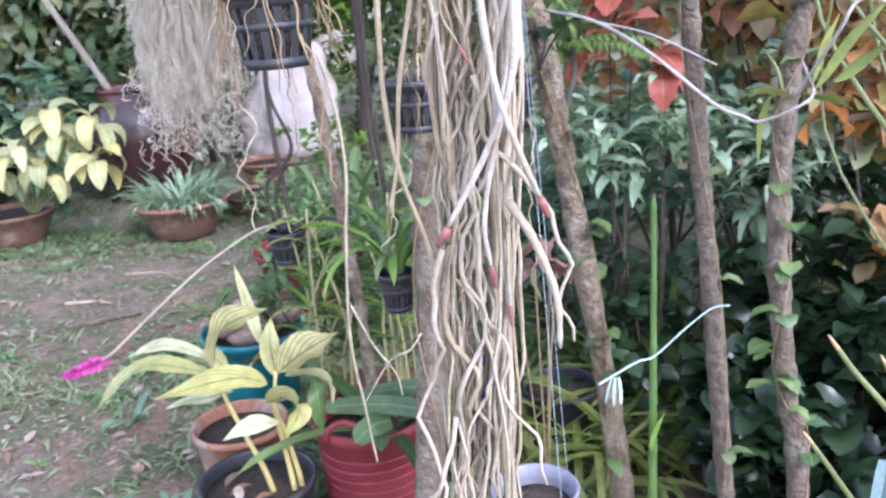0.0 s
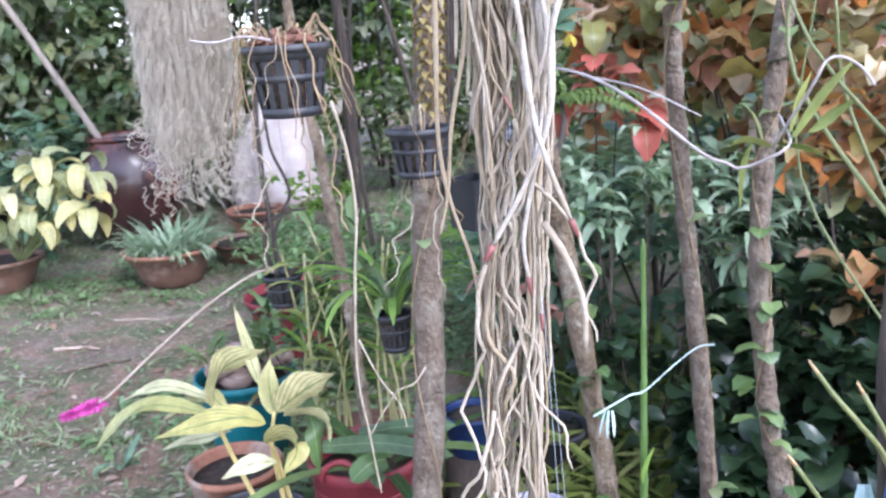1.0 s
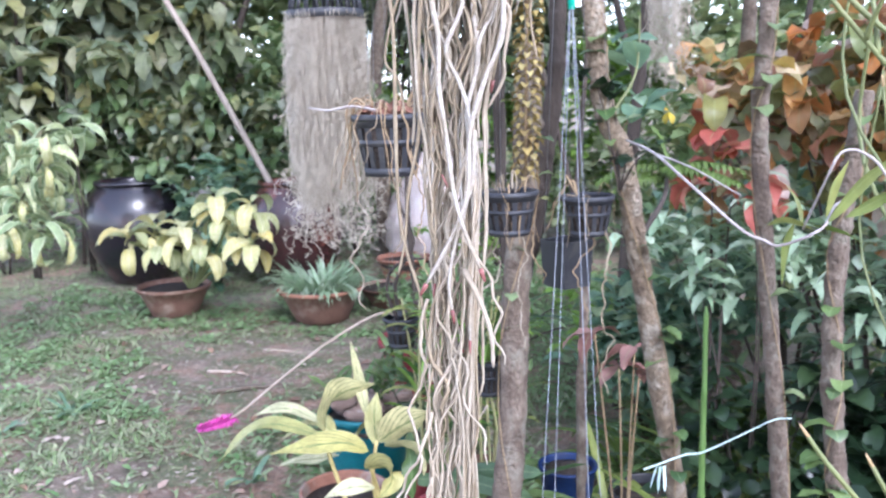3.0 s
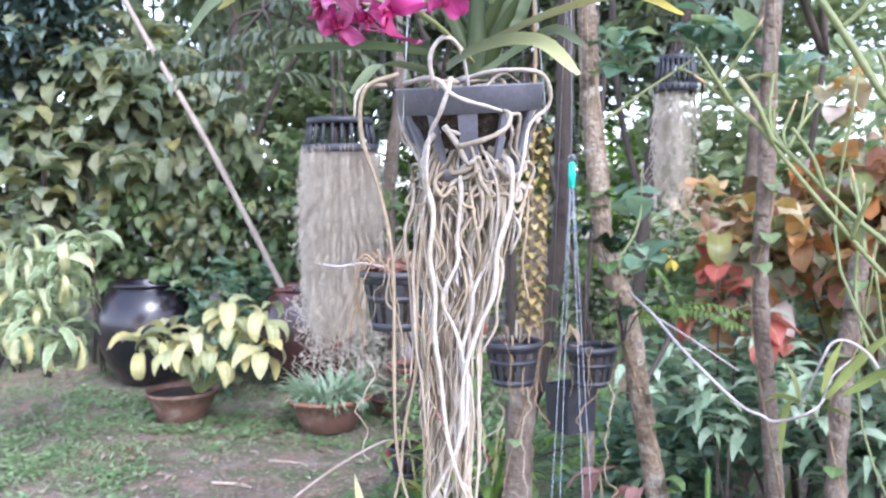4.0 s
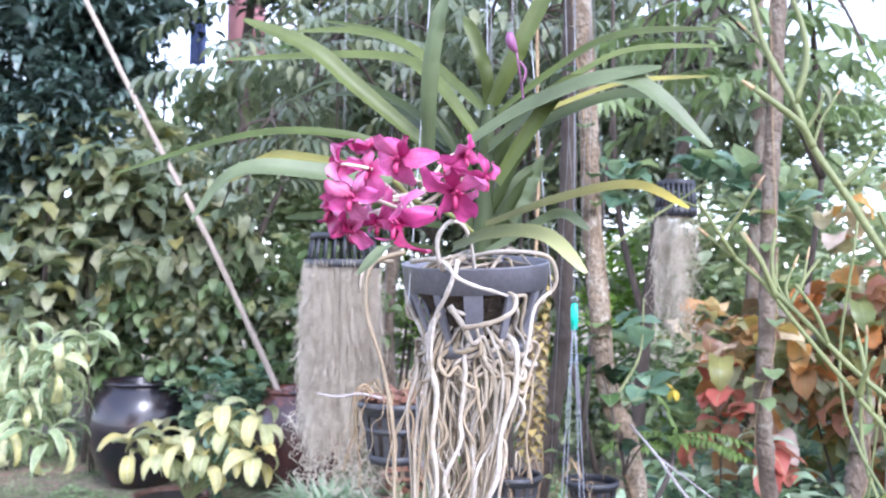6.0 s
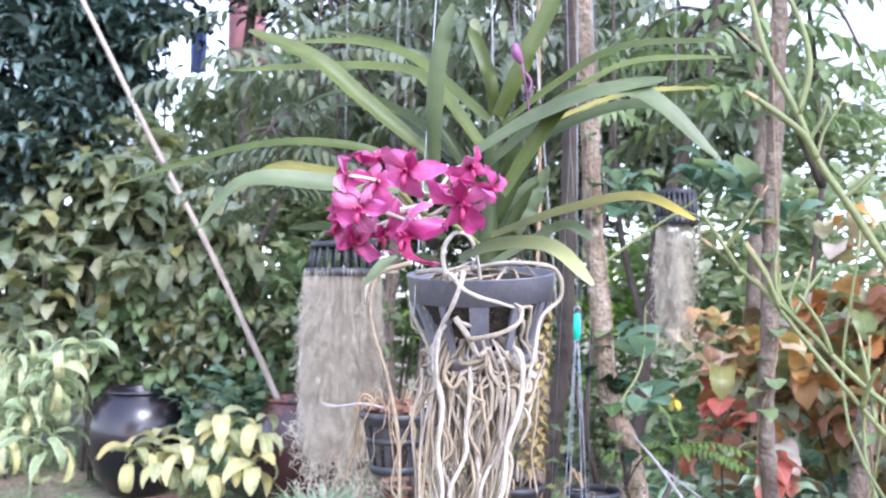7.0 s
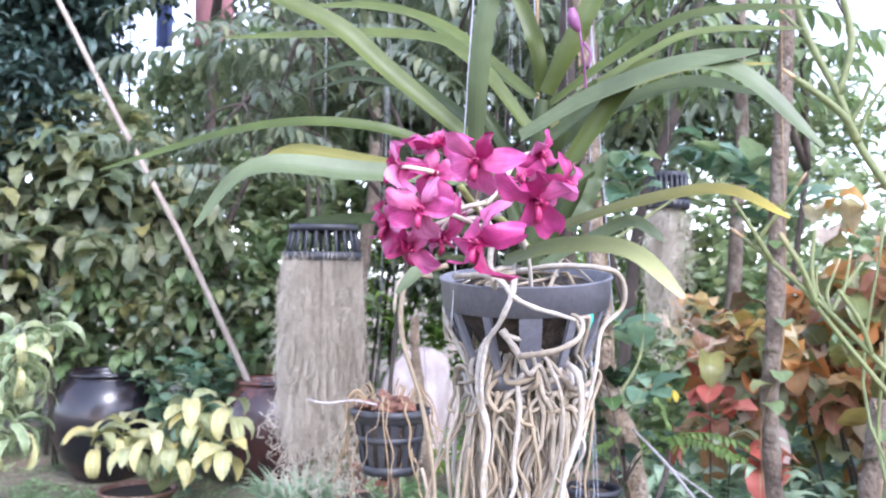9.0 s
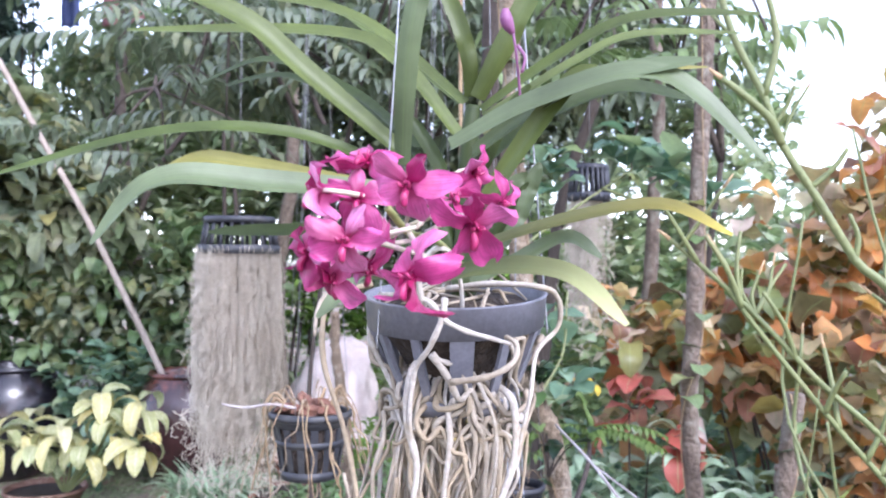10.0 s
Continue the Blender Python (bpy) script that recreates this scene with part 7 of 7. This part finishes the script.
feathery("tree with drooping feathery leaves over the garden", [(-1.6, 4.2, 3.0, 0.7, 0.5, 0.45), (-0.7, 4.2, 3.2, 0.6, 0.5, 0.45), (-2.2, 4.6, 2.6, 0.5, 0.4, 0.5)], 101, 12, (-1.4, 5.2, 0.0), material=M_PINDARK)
feathery("tree with feathery leaves above the trunks", [(0.35, 3.6, 2.85, 0.45, 0.4, 0.40), (0.72, 3.6, 2.9, 0.35, 0.4, 0.40)], 102, 9, (0.75, 4.0, 0.0))
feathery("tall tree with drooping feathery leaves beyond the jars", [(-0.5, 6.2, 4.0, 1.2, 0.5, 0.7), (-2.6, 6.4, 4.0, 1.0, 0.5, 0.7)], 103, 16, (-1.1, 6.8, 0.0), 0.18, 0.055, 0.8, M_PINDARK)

feathery("shade-toned feathery tree spreading behind the orchid", [(-2.3, 5.4, 3.35, 0.6, 0.4, 0.5), (-1.5, 5.5, 3.45, 0.6, 0.4, 0.5), (-0.7, 5.4, 3.4, 0.6, 0.4, 0.5), (0.05, 5.2, 3.2, 0.5, 0.4, 0.5)], 104, 20, (-0.9, 5.9, 0.0), 0.22, 0.060, 0.8, M_PINDARK)

# small fern, pink leaves and a yellow flower among the trunks
fern = thing("fern", "small yellow-green fern growing on the leaning trunk", "fern", (0.17, 2.38, 1.40))
random.seed(17)
for k in range(8):
    a = 0.8 * k
    frond(fern, (0.17, 2.36, 1.385 + rnd(-0.02, 0.02)), (math.cos(a), -0.35 + 0.3 * math.sin(a), 0.25), rnd(0.14, 0.20), 0.035, 0.013, M_FERN, 11, 0.7)
b = Buf()
tube(b, spline([(0.17, 2.36, 1.385), (0.16, 2.2, 1.33), (0.10, 1.86, 1.27)], 5), 0.007, 6)
part("rootstock", b, M_BARK_DARK, fern)
pk = thing("pink_leaf_plant", "low plant with dusty pink leaves in shade", "plant", (0.05, 2.25, 0.0))
random.seed(18)
for x, z in ((-0.03, 0.94), (0.097, 0.81), (0.084, 0.90), (0.04, 0.84)):
    b = Buf()
    tube(b, spline([(0.05, 2.3, 0.0), ((x + 0.05) / 2, 2.28, 0.5), (x, 2.22, z)], 5), 0.003, 5)
    part("stem", b, M_TWIG, pk)
    for j in range(4):
        b = Buf()
        a = rnd(0, 6.28)
        arc_leaf(b, (x, 2.22, z), (math.cos(a), math.sin(a) - 0.4, 0.1), rnd(0.09, 0.14), 0.042, 0.1, rnd(0.6, 1.6), 0.3, 2, 7, 0.3)
        part("leaf", b, M_PINKLEAF, pk)
yf = thing("yellow_flower", "small orange-yellow flower on a thin stem", "flower", (0.139, 2.05, 1.579))
b = Buf()
tube(b, spline([(0.05, 1.84, 1.52), (0.09, 1.95, 1.57), (0.139, 2.05, 1.579)], 5), 0.002, 5)
part("stem", b, M_TWIG, yf)
for k in range(6):
    b = Buf()
    a = k * 1.05
    arc_leaf(b, (0.139 + (0.03 if k > 3 else 0), 2.045, 1.579 - (0.012 if k > 3 else 0)), (math.cos(a), -0.4, math.sin(a)), 0.032, 0.026, 0, 0.5, 0.2, 1, 5)
    part("petal", b, M_YELLOWLEAF, yf)

# ---- things at the back ----
sk = Buf()
prof = [(0.001, 0.0), (0.30, 0.0), (0.40, 0.05)] + [(0.42 - 0.20 * (i / 13) ** 2.0, 0.08 + 0.70 * i / 13) for i in range(14)] + [(0.16, 0.82), (0.10, 0.86), (0.04, 0.87), (0.001, 0.86)]
lathe(sk, [(r * 1.2, z * 1.3) for r, z in prof], (-2.10, 8.3, -0.01), 60, squash=(1.1, 0.8), wobble=0.35, seed=4)
for i, p in enumerate(sk.v):
    v = Vector(p)
    d = Vector((v.x + 2.10, v.y - 8.3, 0))
    if v.z > 0.03 and d.length > 0.03:
        q = 0.08 * noise.noise((v.x * 4, v.y * 4, v.z * 2.5)) + 0.10 * abs(noise.noise((v.x * 9, v.y * 9, v.z * 7))) - 0.04
        sk.v[i] = tuple(v + d.normalized() * q + Vector((0.10 * v.z * v.z, 0, 0)))
tagged(new("sack", sk.mesh("sack", M_SACK)), "bulging wrinkled pale pink sack on the grass", "sack")
for nm, lab, x0, x1, z0, z1, m in (("cloth", "blue cloth hung far behind the trees", -5.5, -5.28, 4.5, 5.2, M_BLUECLOTH), ("cloth", "dusty pink cloth hung far behind the trees", -5.0, -4.5, 4.5, 5.4, M_PINKCLOTH)):
    b = Buf()
    for j in range(9):
        for i in range(9):
            x = x0 + (x1 - x0) * i / 8
            b.v.append((x, 9.1 + 0.03 * math.sin(i * 1.6 + x0), z0 + (z1 - z0) * j / 8))
            b.uv.append((i / 8, j / 8))
    for j in range(8):
        for i in range(8):
            b.f.append((j * 9 + i, j * 9 + i + 1, (j + 1) * 9 + i + 1, (j + 1) * 9 + i))
    ob = new(nm, b.mesh(nm, m))
    mod = ob.modifiers.new("thickness", "SOLIDIFY")
    mod.thickness = 0.006
    tagged(ob, lab, "cloth")

# ---- grass and litter ----
def in_dirt(x, y):
    d = ((x + 2.1) / 0.95) ** 2 + ((y - 4.5) / 0.75) ** 2
    e = ((x + 1.9) / 0.55) ** 2 + ((y - 2.6) / 0.55) ** 2
    return min(d, e)


random.seed(120)
gb = Buf()
count = 0
while count < 82000:
    x, y = (rnd(-6.5, 0.4), rnd(1.9, 9.2)) if count % 6 else (rnd(-6.5, 4.0), rnd(-3.0, 9.0))
    if random.random() > 2.6 / max(2.6, y):
        continue
    m = noise.noise((x * 1.5, y * 1.5, 4)) + 0.5 * noise.noise((x * 5, y * 5, 9))
    count += 1
    if in_dirt(x, y) < 1.0 + m and random.random() > 0.10:
        continue
    if m < 0.06 and random.random() > 0.20:
        continue
    a = rnd(0, 6.28)
    arc_leaf(gb, (x, y, ground_height(x, y) - 0.003), (math.cos(a), math.sin(a), rnd(0.3, 1.6)), rnd(0.04, 0.12), rnd(0.007, 0.015), 0, rnd(0.4, 1.6), 0.3, 2, 4)
cb = Buf()
for k in range(30000):
    x, y = rnd(-5.0, 0.2), rnd(1.8, 6.5)
    m = noise.noise((x * 1.1, y * 1.1, 14)) + 0.6 * noise.noise((x * 4, y * 4, 19))
    if (in_dirt(x, y) < 0.9 + m and random.random() > 0.06) or m < -0.05:
        continue
    a = rnd(0, 6.28)
    z = ground_height(x, y) + rnd(0.005, 0.05) * (0.6 + m)
    arc_leaf(cb, (x, y, z), (math.cos(a), math.sin(a), rnd(-0.1, 0.6)), rnd(0.025, 0.065), rnd(0.016, 0.032), 0.1, rnd(0.2, 0.9), 0.2, 1, 4)
tagged(new("low_weeds", cb.mesh("low_weeds", M_CLOVER)), "low broad-leaved weeds spreading over the soil", "weeds", kind="stuff")
db = Buf()
for k in range(4200):
    x, y = rnd(-4.5, -0.5), rnd(1.8, 6.0)
    a = rnd(0, 6.28)
    arc_leaf(db, (x, y, ground_height(x, y) + 0.004), (math.cos(a), math.sin(a), 0.05), rnd(0.008, 0.05), rnd(0.005, 0.020), 0.05, rnd(0.0, 0.5), 0.2, 1, 3)
tagged(new("ground_litter", db.mesh("ground_litter", M_DEADLEAF)), "crumbs of dry leaf and bark on the soil", "litter", kind="stuff")
tagged(new("grass", gb.mesh("grass", M_GRASS)), "patchy low grass and weeds on the soil", "grass", kind="stuff")
for k, (x, y, nn, ln) in enumerate(((-1.22, 2.02, 16, 0.20), (-1.08, 2.22, 14, 0.18), (-1.45, 2.1, 12, 0.18), (-1.35, 2.3, 12, 0.13), (-1.2, 1.75, 14, 0.15), (-1.55, 3.0, 10, 0.12), (-2.9, 3.6, 12, 0.14), (-3.1, 3.3, 12, 0.14))):
    fountain("weed", "low rosette of broad green weed leaves", (x, y, 0.0), nn, ln, 0.026, M_BLUELEAF, 140 + k, 0.02, "weed", 0.6, (0.4, 1.2))
random.seed(150)
for k in range(130):
    x, y = rnd(-3.8, -0.9), rnd(2.2, 5.6)
    b = Buf()
    a = rnd(0, 6.28)
    arc_leaf(b, (x, y, ground_height(x, y) + 0.012), (math.cos(a), math.sin(a), 0.1), rnd(0.04, 0.11), rnd(0.02, 0.05), 0.15, rnd(0.2, 0.7), 0.3, 1, 5, 0.3)
    tagged(new("fallen_leaf", b.mesh("fallen_leaf", M_DEADLEAF)), "dry curled brown leaf lying on the soil", "leaf", "fallen leaves")
for k, (p, q, r) in enumerate((((-2.30, 4.02), (-2.00, 4.18), 0.016), ((-2.52, 4.38), (-2.25, 4.36), 0.012), ((-1.5, 2.75), (-1.35, 2.55), 0.009), ((-2.4, 4.9), (-2.1, 4.85), 0.008))):
    b = Buf()
    m = ((p[0] + q[0]) / 2 + 0.03, (p[1] + q[1]) / 2 + 0.02)
    tube(b, spline([(p[0], p[1], ground_height(*p) + r), (m[0], m[1], ground_height(*m) + r), (q[0], q[1], ground_height(*q) + r)], 6), lambda s: r * (1 - 0.4 * s), 7)
    tagged(new("fallen_stick", b.mesh("fallen_stick", M_CANE if k % 2 else M_BARK)), "broken stick lying on the bare soil", "stick", "fallen sticks")
